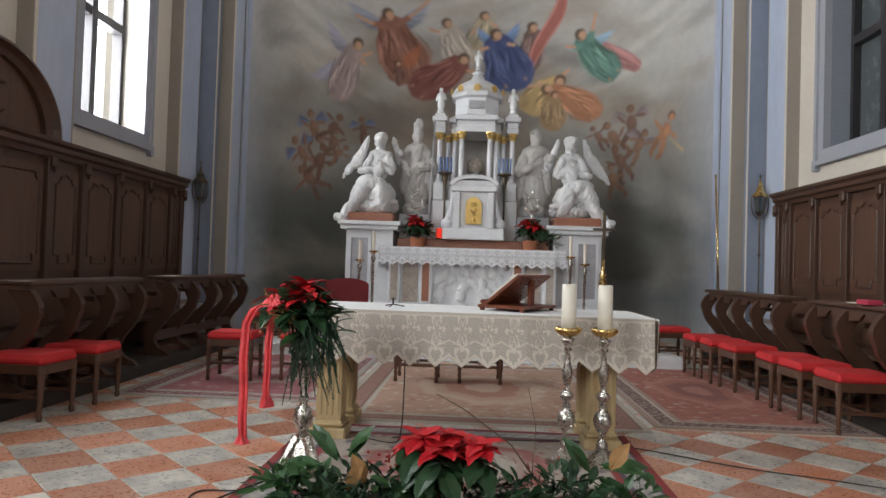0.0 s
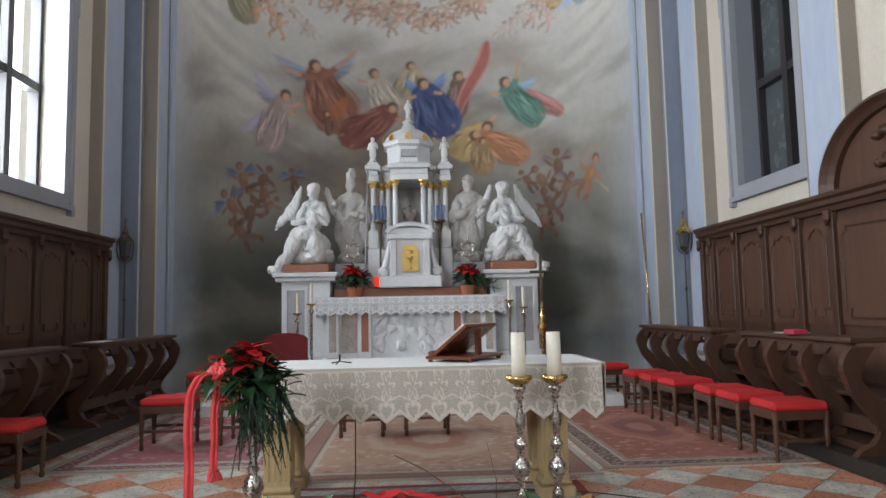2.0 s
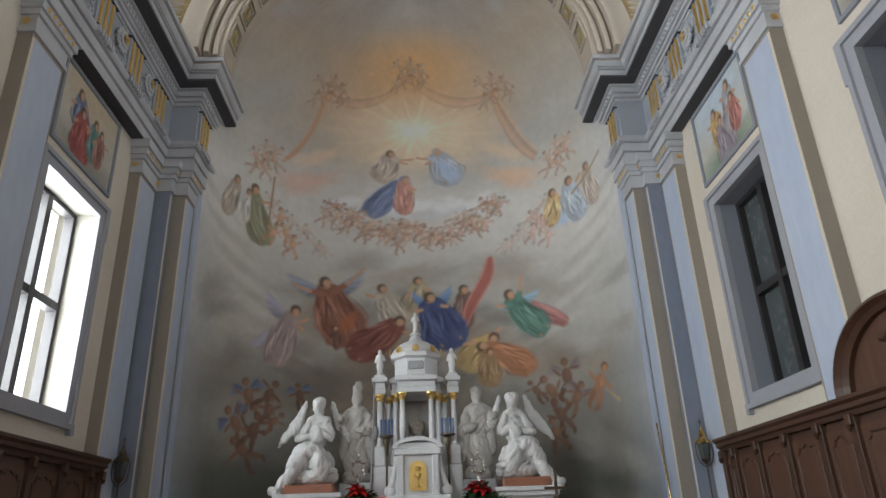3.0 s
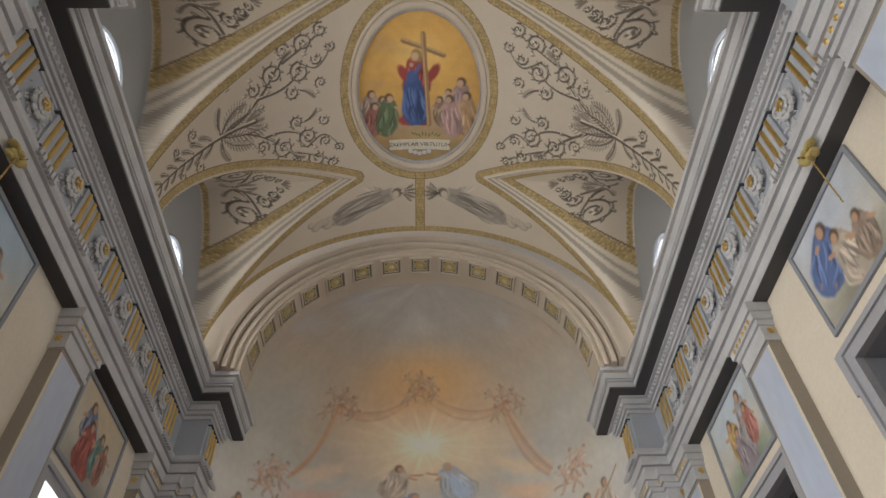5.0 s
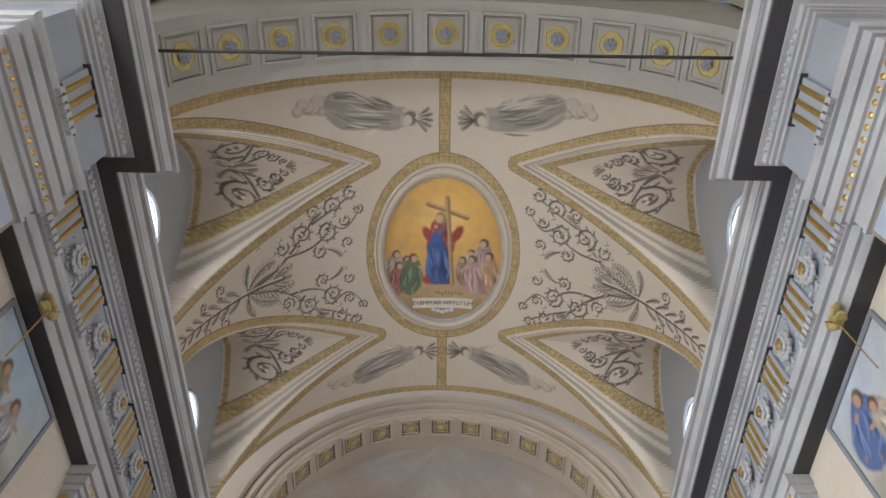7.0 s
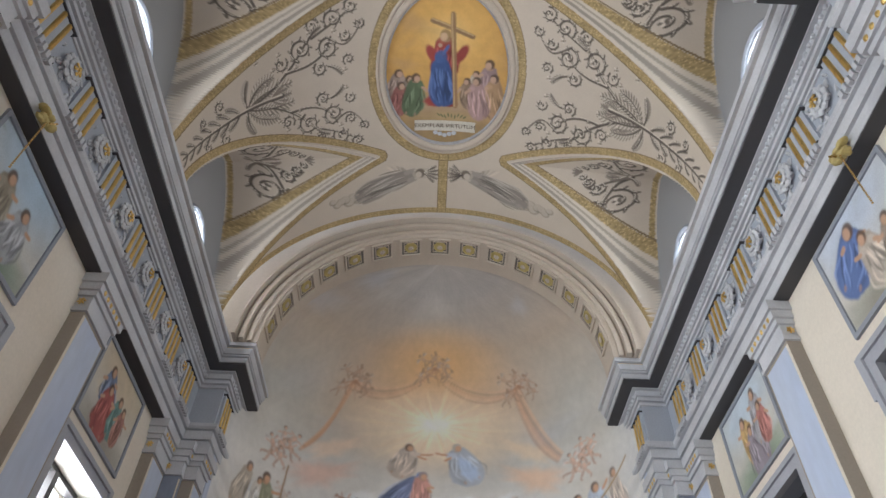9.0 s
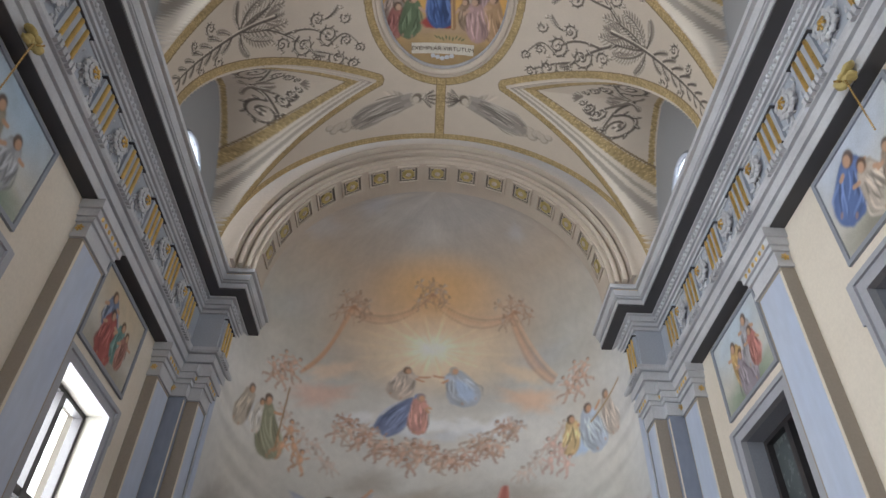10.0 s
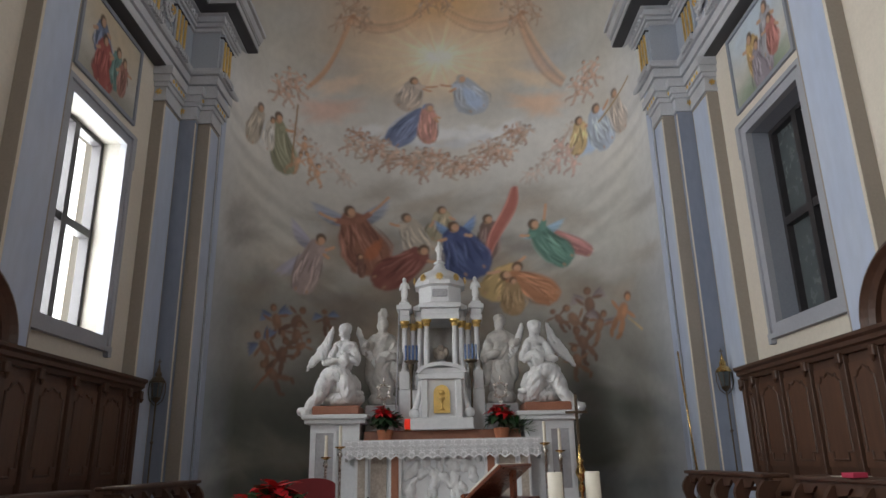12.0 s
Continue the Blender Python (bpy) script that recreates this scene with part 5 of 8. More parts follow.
# ---- painted panels on the walls ----
def picture(name, s, y0, y1, z0, z1, paint, label, frame_material):
    root = thing(name, label, "mural panel")
    cv = Canvas(y0, y1, z0, z1, 130, 100, (0.55, 0.53, 0.48))
    paint(cv)
    cv.soften(1)
    cv.mottle(0.05, 6.0)
    P = np.stack([np.full_like(cv.U, s * (WALL - 0.012)), cv.U, cv.V], -1)
    ob = grid_mesh("painting", P, painted("panel_paint"), cv.c)
    ob.parent = root
    bm = bmesh.new()
    x = sorted((s * (WALL + 0.01), s * (WALL - 0.04)))
    k = 0.06
    box(bm, *x, y0 - k, y0, z0 - k, z1 + k)
    box(bm, *x, y1, y1 + k, z0 - k, z1 + k)
    box(bm, *x, y0, y1, z0 - k, z0)
    box(bm, *x, y0, y1, z1, z1 + k)
    part("moulded_frame", bm, frame_material, root)


def scene_paint(sky, ground, forms, seed):
    """A sky over a ground, with draped forms given as shares of the panel: head, hip, foot, robe, head radius, hem."""
    def paint(cv):
        h, v0 = cv.v[-1] - cv.v[0], cv.v[0]
        wide, u0 = cv.u[-1] - cv.u[0], cv.u[0]
        cv.blob(u0 + wide / 2, v0 + h * 0.9, wide, h * 0.7, sky, 1, 0, 0.9)
        cv.clouds([tuple(c * 1.15 for c in sky), tuple(c * 0.85 for c in sky)], 0.3, 14, seed)
        cv.blob(u0 + wide / 2, v0, wide, h * 0.45, ground, 1, 0, 0.8, 0.2)
        cv.clouds([tuple(c * 1.2 for c in ground)], 0.15, 6, seed + 1)
        for k, (a, b, c, robe, hr, hem) in enumerate(forms):
            p = [(u0 + wide * x, v0 + h * y) for x, y in (a, b, c)]
            draped_form(cv, *p, robe, hr, hem, arms=((p[0][0] + 0.25, p[0][1] - 0.12), (p[0][0] - 0.22, p[0][1] - 0.25)), seed=seed + k, folds=22)
    return paint


n = 1
for s in (-1, 1):
    frieze_details(s)
    for y0, y1 in WIN_Y:
        side_window(s, y0, y1, n)
        n += 1
picture("painted_panel", 1, 8.14, 9.90, 6.58, 7.82, scene_paint((0.50, 0.58, 0.66), (0.22, 0.28, 0.20), (
    ((0.62, 0.72), (0.60, 0.5), (0.50, 0.22), (0.62, 0.36, 0.06), 0.10, 3.2), ((0.52, 0.55), (0.5, 0.3), (0.45, 0.08), (0.30, 0.25, 0.32), 0.09, 4.4),
    ((0.30, 0.86), (0.32, 0.6), (0.34, 0.32), (0.36, 0.36, 0.42), 0.10, 2.8), ((0.26, 0.66), (0.24, 0.45), (0.26, 0.25), (0.52, 0.14, 0.11), 0.08, 2.6)), 21), "small mural of figures in yellow and red, grey frame", PLASTER_GREY)
picture("painted_panel", -1, 8.14, 9.90, 6.58, 7.82, scene_paint((0.56, 0.47, 0.34), (0.32, 0.30, 0.26), (
    ((0.30, 0.80), (0.34, 0.6), (0.36, 0.42), (0.12, 0.20, 0.38), 0.10, 3.0), ((0.38, 0.62), (0.40, 0.38), (0.42, 0.10), (0.46, 0.06, 0.05), 0.09, 4.2),
    ((0.62, 0.66), (0.60, 0.45), (0.62, 0.22), (0.10, 0.30, 0.28), 0.09, 2.4), ((0.74, 0.62), (0.74, 0.4), (0.72, 0.2), (0.40, 0.14, 0.10), 0.08, 2.2)), 33), "small mural of figures in blue and red, grey frame", PLASTER_GREY)
picture("painted_panel", 1, 4.28, 5.95, 6.58, 7.82, scene_paint((0.52, 0.58, 0.68), (0.28, 0.27, 0.22), (
    ((0.60, 0.82), (0.66, 0.60), (0.80, 0.40), (0.045, 0.16, 0.50), 0.12, 3.4), ((0.52, 0.62), (0.50, 0.35), (0.45, 0.12), (0.50, 0.42, 0.34), 0.10, 3.2),
    ((0.26, 0.50), (0.26, 0.3), (0.30, 0.12), (0.34, 0.24, 0.18), 0.09, 2.6)), 41), "mural of a form in bright blue, pale sky, grey frame", PLASTER_GREY)
picture("painted_panel", -1, 4.28, 5.95, 6.58, 7.82, scene_paint((0.42, 0.54, 0.66), (0.20, 0.26, 0.20), (
    ((0.35, 0.70), (0.36, 0.45), (0.38, 0.15), (0.32, 0.28, 0.20), 0.10, 3.0), ((0.65, 0.62), (0.66, 0.4), (0.64, 0.15), (0.34, 0.38, 0.44), 0.10, 2.8)), 47), "mural of a landscape and draped forms, in a grey frame", PLASTER_GREY)
backdrop_day(-WALL - 1.6, 2.0, 12.5, 0.5, 8.0)
for s in (-1, 1):
    backdrop_day(s * (LUN_X + 1.2), 2.5, 11.0, SPRING - 0.5, SPRING + 2.6)
# unseen wall added to close off the space behind the right windows
tagged(link_mesh("wall_outer", boxed(WALL + 0.75, WALL + 0.85, 2, 12, 0, 8.2), ROOMSIDE), "added wall beyond the closed windows, the dimness put into its near-black colour", "wall", kind="structure")


# ---- lunette windows, oval frame, inscription, tie rod ----
def lunette_window(s, yc, number):
    ob = thing("window_%d" % number, "small bright round-headed lunette window with a stone reveal", "window", kind="structure")
    prof = [(-0.72, SPRING + 0.15)] + [(-0.72 * math.cos(math.pi * k / 16), SPRING + 0.40 + 0.98 * math.sin(math.pi * k / 16)) for k in range(17)] + [(0.72, SPRING + 0.15)]
    bm = bmesh.new()
    rings = [[bm.verts.new((s * x, yc + a * g, SPRING + 0.7 + (z - SPRING - 0.7) * g)) for a, z in prof] for x, g in ((LUN_X - 0.03, 1.14), (LUN_X - 0.06, 1.06), (LUN_X - 0.03, 1.0), (LUN_X + 0.5, 0.74))]
    for a, b in zip(rings, rings[1:]):
        for i in range(len(prof)):
            j = (i + 1) % len(prof)
            bm.faces.new((a[i], a[j], b[j], b[i]))
    part("reveal", bm, PLASTER_GREY, ob)
    part("mullion", boxed(*sorted((s * (LUN_X + 0.43), s * (LUN_X + 0.49))), yc - 0.03, yc + 0.03, SPRING + 0.3, SPRING + 1.3), FRAME_DARK, ob)
    part("transom", boxed(*sorted((s * (LUN_X + 0.44), s * (LUN_X + 0.48))), yc - 0.5, yc + 0.5, SPRING + 0.62, SPRING + 0.67), FRAME_DARK, ob)


for s in (-1, 1):
    for yl in LUNETTES:
        lunette_window(s, yl, n)
        n += 1


def on_vault(u, v, drop=0.0):
    th = u / VA
    return Vector(((VA - drop) * math.sin(th), v, SPRING + (VB - drop) * math.cos(th)))


def oval_frame():
    ob = thing("oval_frame", "grey and white stucco oval moulding round the ceiling picture", "picture frame")
    for k0, k1, h, material, nm in ((1.0, 1.035, 0.05, MARBLE_GREY, "inner_bead"), (1.035, 1.12, 0.10, ARCH_STONE, "moulding"), (1.12, 1.17, 0.05, ARCH_STONE, "outer_bead")):
        bm = bmesh.new()
        rings = []
        for i in range(96):
            a = 2 * math.pi * i / 96
            rings.append([bm.verts.new(on_vault(OVAL[1] * k * math.cos(a), OVAL[0] + OVAL[2] * k * math.sin(a), d)) for k, d in ((k0, -0.03), (k0, h * 0.7), ((k0 + k1) / 2, h), (k1, h * 0.7), (k1, -0.03))])
        for i in range(96):
            a, b = rings[i], rings[(i + 1) % 96]
            for k in range(4):
                bm.faces.new((a[k], a[k + 1], b[k + 1], b[k]))
        part(nm, bm, material, ob, smooth=True)


oval_frame()


def inscription():
    ob = thing("inscription_scroll", "white painted scroll with dark capital letters on the ceiling picture", "inscription")
    yc = OVAL[0] + 1.27
    bm = bmesh.new()
    cols = []
    for i in range(21):
        u = -0.66 + 1.32 * i / 20
        cols.append([bm.verts.new(on_vault(u, yc + d, 0.012)) for d in (-0.13, 0.13)])
    for a, b in zip(cols, cols[1:]):
        bm.faces.new((a[0], a[1], b[1], b[0]))
    part("scroll", bm, mat("scroll_white", (0.62, 0.58, 0.50), 0.8), ob)
    bm = bmesh.new()
    for k in range(5):
        bmesh.ops.create_icosphere(bm, subdivisions=1, radius=0.06, matrix=Matrix.Translation(on_vault(-0.2 + 0.1 * k, yc + 0.18 + 0.03 * (2 - abs(k - 2)), 0.01)) @ Matrix.Diagonal((1, 1, 0.3, 1)))
    part("curl", bm, GREY_LIGHT, ob)
    cu = bpy.data.curves.new("letters", "FONT")
    cu.body, cu.size, cu.align_x, cu.align_y = "EXEMPLAR VIRTUTUM", 0.135, "CENTER", "CENTER"
    tmp = new("letters", cu)
    me = bpy.data.meshes.new_from_object(tmp.evaluated_get(bpy.context.evaluated_depsgraph_get()))
    bpy.data.objects.remove(tmp)
    for v in me.vertices:
        v.co = on_vault(v.co.x, yc - v.co.y, 0.02)
    me.materials.append(mat("letter_brown", (0.10, 0.07, 0.05), 0.8))
    t = new("letters", me)
    t.parent = ob
    bm = bmesh.new()
    tube(bm, [(-4.6, 1.95, 10.28), (4.6, 1.95, 10.28)], 0.022, 8)
    tagged(link_mesh("tie_rod", bm, FRAME_DARK), "thin dark iron tie rod across the arch", "tie rod")


inscription()


# ---- sculpted forms ----
def sculpt(name, lumps, material, voxel=0.022, folds=0.012, freq=9.0, seed=0, at=(0, 0, 0), turn=0.0, flip=1):
    """Rounded lumps (centre, radii, tilt axis-angle) fused into one carved mesh, with drapery-like furrows."""
    bm = bmesh.new()
    for (c, r, *rot) in lumps:
        m = Matrix.Translation((flip * c[0], c[1], c[2]))
        if rot:
            m = m @ Matrix.Rotation(flip * rot[0], 4, "Y") @ Matrix.Rotation(rot[1] if len(rot) > 1 else 0.0, 4, "X")
        bmesh.ops.create_icosphere(bm, subdivisions=2, radius=1.0, matrix=m @ Matrix.Diagonal((*r, 1)))
    me = bpy.data.meshes.new(name)
    bm.to_mesh(me)
    bm.free()
    tmp = new(name, me)
    md = tmp.modifiers.new("fuse", "REMESH")
    md.mode, md.voxel_size = "VOXEL", voxel
    sm = tmp.modifiers.new("soften", "SMOOTH")
    sm.factor, sm.iterations = 0.5, 2
    out = bpy.data.meshes.new_from_object(tmp.evaluated_get(bpy.context.evaluated_depsgraph_get()))
    bpy.data.objects.remove(tmp)
    for v in out.vertices:
        p = v.co
        q = Vector((p.x * freq + 2 * math.sin(p.z * 5 + seed), p.y * freq, p.z * freq * 0.35 + seed))
        ridge = 1 - 2.4 * abs(noise.noise(q))
        v.co = p + v.normal * folds * (ridge * 0.8 + 0.8 * noise.noise(q * 0.6) + 0.5 * (1 - 2 * abs(noise.noise(q * 2.1))))
    out.materials.clear()
    out.materials.append(material)
    out.polygons.foreach_set("use_smooth", [True] * len(out.polygons))
    ob = new(name, out)
    ob.matrix_world = pose(*at, 0, 0, turn)
    return ob


def seated_angel(flip, at):
    L = [((0.05, 0, 0.12), (0.36, 0.28, 0.14)), ((0.08, 0, 0.33), (0.26, 0.24, 0.22)), ((-0.05, -0.14, 0.50), (0.26, 0.20, 0.15)),
         ((-0.20, -0.20, 0.38), (0.13, 0.13, 0.30), 0.5), ((-0.36, -0.26, 0.08), (0.09, 0.10, 0.26), 0.7), ((-0.52, -0.30, -0.10), (0.12, 0.09, 0.07), 0.4),
         ((0.14, -0.22, 0.30), (0.13, 0.13, 0.28), -0.25), ((0.06, 0.0, 0.78), (0.155, 0.13, 0.26), 0.1), ((0.07, 0.0, 1.0), (0.19, 0.12, 0.10)),
         ((0.08, -0.02, 1.12), (0.065, 0.065, 0.10)), ((0.07, -0.05, 1.25), (0.085, 0.10, 0.12)), ((0.07, 0.01, 1.30), (0.105, 0.11, 0.09)),
         ((-0.13, -0.06, 0.87), (0.055, 0.06, 0.18), 0.45), ((-0.12, -0.20, 0.72), (0.17, 0.05, 0.05), -0.2), ((0.26, -0.08, 0.86), (0.055, 0.06, 0.19), -0.4), ((0.20, -0.22, 0.76), (0.17, 0.05, 0.05), 0.7), ((0.08, -0.24, 0.70), (0.09, 0.07, 0.13), 0.2)]
    for k in range(6):
        L.append(((-0.22 - 0.058 * k, 0.14, 1.10 - 0.065 * k), (0.034, 0.03, 0.30 - 0.022 * k), 0.22 + 0.05 * k))
        L.append(((0.32 + 0.045 * k, 0.16, 1.12 - 0.07 * k), (0.034, 0.03, 0.27 - 0.02 * k), -0.25 - 0.04 * k))
    for k in range(5):
        L.append(((0.22 * math.cos(k * 1.3), -0.2 + 0.03 * k, 0.2 + 0.05 * k), (0.2, 0.07, 0.045), 0.6 * math.sin(k)))
    ob = sculpt("angel_statue", L, STATUE, 0.019, 0.026, 14, 3 if flip > 0 else 8, at, flip=flip)
    return tagged(ob, "white marble statue of a seated winged figure on the altar pedestal", "statue", "seated angel statues")


def standing_saint(flip, at, mitre):
    L = [((0, 0, 0.10), (0.24, 0.2, 0.14)), ((0, 0, 0.45), (0.22, 0.17, 0.42)), ((0, 0, 0.85), (0.22, 0.15, 0.30)), ((0, 0, 1.10), (0.23, 0.14, 0.14)),
         ((0, -0.01, 1.26), (0.07, 0.07, 0.09)), ((0, -0.02, 1.38), (0.09, 0.10, 0.12)),
         ((-0.22, -0.06, 0.98), (0.07, 0.08, 0.19), 0.2), ((-0.27, -0.14, 1.02), (0.05, 0.12, 0.05)), ((0.22, -0.06, 0.92), (0.08, 0.09, 0.21), -0.2), ((0.13, -0.16, 0.82), (0.13, 0.07, 0.06), 0.2),
         ((0.22, 0.0, 0.62), (0.08, 0.12, 0.32), -0.12), ((-0.2, 0.0, 0.66), (0.08, 0.12, 0.30), 0.1), ((0.28, -0.1, 0.8), (0.07, 0.05, 0.12))]
    L.append(((0, -0.01, 1.52), (0.085, 0.06, 0.15)) if mitre else ((0, 0.0, 1.44), (0.095, 0.10, 0.08)))
    ob = sculpt("saint_statue", L, AGED_SHADED, 0.022, 0.025, 12, 5 if mitre else 11, at, flip=flip)
    return tagged(ob, "grey marble statue of a standing robed figure with tall mitre" if mitre else "grey marble statue of a standing robed bareheaded figure", "statue")


def small_statue(at, h):
    L = [((0, 0, 0.08 * h), (0.12 * h, 0.1 * h, 0.1 * h)), ((0, 0, 0.38 * h), (0.12 * h, 0.1 * h, 0.32 * h)), ((0, 0, 0.68 * h), (0.13 * h, 0.09 * h, 0.15 * h)), ((0, 0, 0.9 * h), (0.065 * h, 0.065 * h, 0.09 * h)),
         ((-0.14 * h, 0, 0.62 * h), (0.04 * h, 0.05 * h, 0.15 * h), 0.3), ((0.14 * h, 0, 0.66 * h), (0.04 * h, 0.05 * h, 0.15 * h), -0.4)]
    return tagged(sculpt("small_statue", L, STATUE, 0.012, 0.008, 16, 2, at), "small white marble statue on the altar canopy", "statue", "small statues of the canopy")


# ---- the high altar ----
RELIEF = mat("mottled_marble_inlay", (0.48, 0.42, 0.36), 0.4, vary=0.2, scale=9, fine=30, second=(0.22, 0.17, 0.14))
AY = 10.7


def high_altar():
    ob = thing("high_altar", "white and grey marble high altar with a columned canopy", "altar", (0, 0, 0))
    for k, (w, d) in enumerate(((2.9, 1.35), (2.6, 1.0), (2.3, 0.65))):
        part("step", boxed(-w, w, AY - d, 13.6, 0.16 * k, 0.16 * (k + 1), bevel=0.012), MARBLE_GREY if k % 2 else MARBLE, ob)
    z = 0.48
    # table of the altar
    part("plinth", boxed(-1.42, 1.42, AY + 0.02, 11.5, z, z + 0.16, bevel=0.015), MARBLE, ob)
    part("altar_front", boxed(-1.3, 1.3, AY + 0.12, 11.5, z + 0.16, 1.46), MARBLE, ob)
    for x in (-1.22, -0.72, 0.72, 1.22):
        part("front_pilaster", boxed(x - 0.10, x + 0.10, AY + 0.04, AY + 0.14, z + 0.16, 1.46, bevel=0.012), MARBLE, ob)
        part("inlay", boxed(x - 0.055, x + 0.055, AY + 0.032, AY + 0.05, z + 0.26, 1.38), MARBLE_RED if abs(x) < 1 else RELIEF, ob)
    for s in (-1, 1):
        part("inlay", boxed(s * 0.97 - 0.12, s * 0.97 + 0.12, AY + 0.105, AY + 0.13, z + 0.24, 1.40), RELIEF, ob)
    rng = random.Random(6)
    lumps = []
    for k in range(54):
        x = rng.uniform(-0.56, 0.56)
        lumps.append(((x, AY + 0.13, rng.uniform(0.74, 1.38)), (rng.uniform(0.03, 0.09), 0.06, rng.uniform(0.04, 0.13)), rng.uniform(-1.2, 1.2)))
    r = sculpt("carved_relief", lumps, STATUE, 0.016, 0.012, 22, 4)
    r.parent = ob
    part("mensa", boxed(-1.45, 1.45, AY - 0.02, 11.5, 1.46, 1.57, bevel=0.015), MARBLE, ob)
    part("gradine", boxed(-1.25, 1.25, 11.25, 11.75, 1.57, 1.74, bevel=0.012), MARBLE_RED, ob)
    # pedestals of the angels
    for s in (-1, 1):
        a, b = sorted((s * 1.25, s * 2.12))
        bm = bmesh.new()
        box(bm, a, b, 11.05, 11.95, z, z + 0.22, bevel=0.02)
        box(bm, a + 0.05, b - 0.05, 11.1, 11.9, z + 0.22, 1.86)
        box(bm, a - 0.04, b + 0.04, 11.02, 11.95, 1.86, 1.93, bevel=0.012)
        box(bm, a - 0.08, b + 0.08, 10.98, 11.95, 1.93, 2.0, bevel=0.012)
        part("pedestal", bm, MARBLE, ob)
        part("inlay", boxed(a + 0.45 * (s > 0) + 0.14 * (s < 0) - 0.0, a + 0.45 * (s > 0) + 0.14 * (s < 0) + 0.28, 11.085, 11.11, z + 0.36, 1.72), MARBLE_GREY, ob)
        bm = bmesh.new()
        x0 = a + 0.45 * (s > 0) + 0.14 * (s < 0)
        for p in ((x0 - 0.05, x0, z + 0.31, 1.77), (x0 + 0.28, x0 + 0.33, z + 0.31, 1.77), (x0, x0 + 0.28, z + 0.31, z + 0.36), (x0, x0 + 0.28, 1.72, 1.77)):
            box(bm, p[0], p[1], 11.07, 11.11, p[2], p[3])
        part("panel_moulding", bm, MARBLE, ob)
        part("pedestal_cap", boxed(a + 0.06, b - 0.06, 11.1, 11.85, 2.0, 2.14, bevel=0.02), MARBLE_RED, ob)
        a, b = sorted((s * 0.72, s * 1.25))
        part("statue_base", boxed(a, b, 11.45, 12.1, z, 2.16, bevel=0.015), MARBLE_GREY, ob)
    # tabernacle
    bm = bmesh.new()
    box(bm, -0.50, 0.50, 11.02, 11.7, 1.74, 1.92, bevel=0.012)
    box(bm, -0.30, 0.30, 11.12, 11.7, 1.92, 2.55)
    for s in (-1, 1):
        box(bm, *sorted((s * 0.22, s * 0.33)), 11.07, 11.14, 1.92, 2.52, bevel=0.01)
        box(bm, *sorted((s * 0.235, s * 0.25)), 11.06, 11.075, 1.97, 2.46)
        box(bm, *sorted((s * 0.29, s * 0.305)), 11.06, 11.075, 1.97, 2.46)
    box(bm, -0.37, 0.37, 11.04, 11.7, 2.52, 2.62, bevel=0.012)
    tab = part("tabernacle", bm, MARBLE, ob)
    bm = bmesh.new()
    prev = None
    for i in range(13):
        a = math.pi * i / 12
        p = (0.40 * math.cos(a), 2.62 + 0.17 * math.sin(a))
        q = (0.33 * math.cos(a), 2.62 + 0.11 * math.sin(a))
        col = [bm.verts.new((p[0], 11.0, p[1])), bm.verts.new((p[0], 11.3, p[1])), bm.verts.new((q[0], 11.3, q[1])), bm.verts.new((q[0], 11.0, q[1]))]
        if prev:
            for k in range(4):
                bm.faces.new((prev[k], prev[(k + 1) % 4], col[(k + 1) % 4], col[k]))
        prev = col
    box(bm, -0.34, 0.34, 11.06, 11.3, 2.62, 2.70)
    part("pediment", bm, MARBLE, tab)
    for s in (-1, 1):
        bm = bmesh.new()
        tube(bm, [(s * (0.34 + 0.13 * (1 - t / 14) ** 2 * (1 if t < 15 else 0)), 11.2, 1.97 + 0.04 * t) for t in range(15)], 0.055, 8, 0.6)
        bmesh.ops.create_icosphere(bm, subdivisions=2, radius=0.09, matrix=Matrix.Translation((s * 0.44, 11.18, 2.0)) @ Matrix.Diagonal((1, 0.6, 1, 1)))
        part("volute", bm, MARBLE, tab, smooth=True)
    bm = bmesh.new()
    outline = [(-0.13, 1.99), (0.13, 1.99)] + [(0.13 * math.cos(math.pi * k / 10), 2.30 + 0.13 * math.sin(math.pi * k / 10)) for k in range(11)]
    f = bm.faces.new([bm.verts.new((x, 11.10, zz)) for x, zz in outline])
    g = bmesh.ops.extrude_face_region(bm, geom=[f])
    bmesh.ops.translate(bm, vec=(0, -0.03, 0), verts=[v for v in g["geom"] if isinstance(v, bmesh.types.BMVert)])
    door = part("tabernacle_door", bm, GOLD, tab, "gilded arched tabernacle door with a chalice in relief")
    bm = bmesh.new()
    lathe(bm, [(0.05, 2.04), (0.015, 2.07), (0.014, 2.15), (0.045, 2.2), (0.05, 2.24)], 10, (0, 11.07, 0))
    lathe(bm, [(0.04, 2.28), (0.05, 2.31), (0.04, 2.34)], 10, (0, 11.07, 0))
    part("chalice", bm, GOLD, door, smooth=True)
    # columned canopy
    cy = 11.95
    part("canopy_base", boxed(-0.72, 0.72, 11.6, 12.4, 1.74, 2.42, bevel=0.015), MARBLE, ob)
    # added panel whose grey stands for the dimness inside the open canopy
    part("niche_back", boxed(-0.44, 0.44, 12.36, 12.42, 2.42, 3.58), AGED_SHADED, ob, "grey panel added behind the columns for the canopy's dim interior")
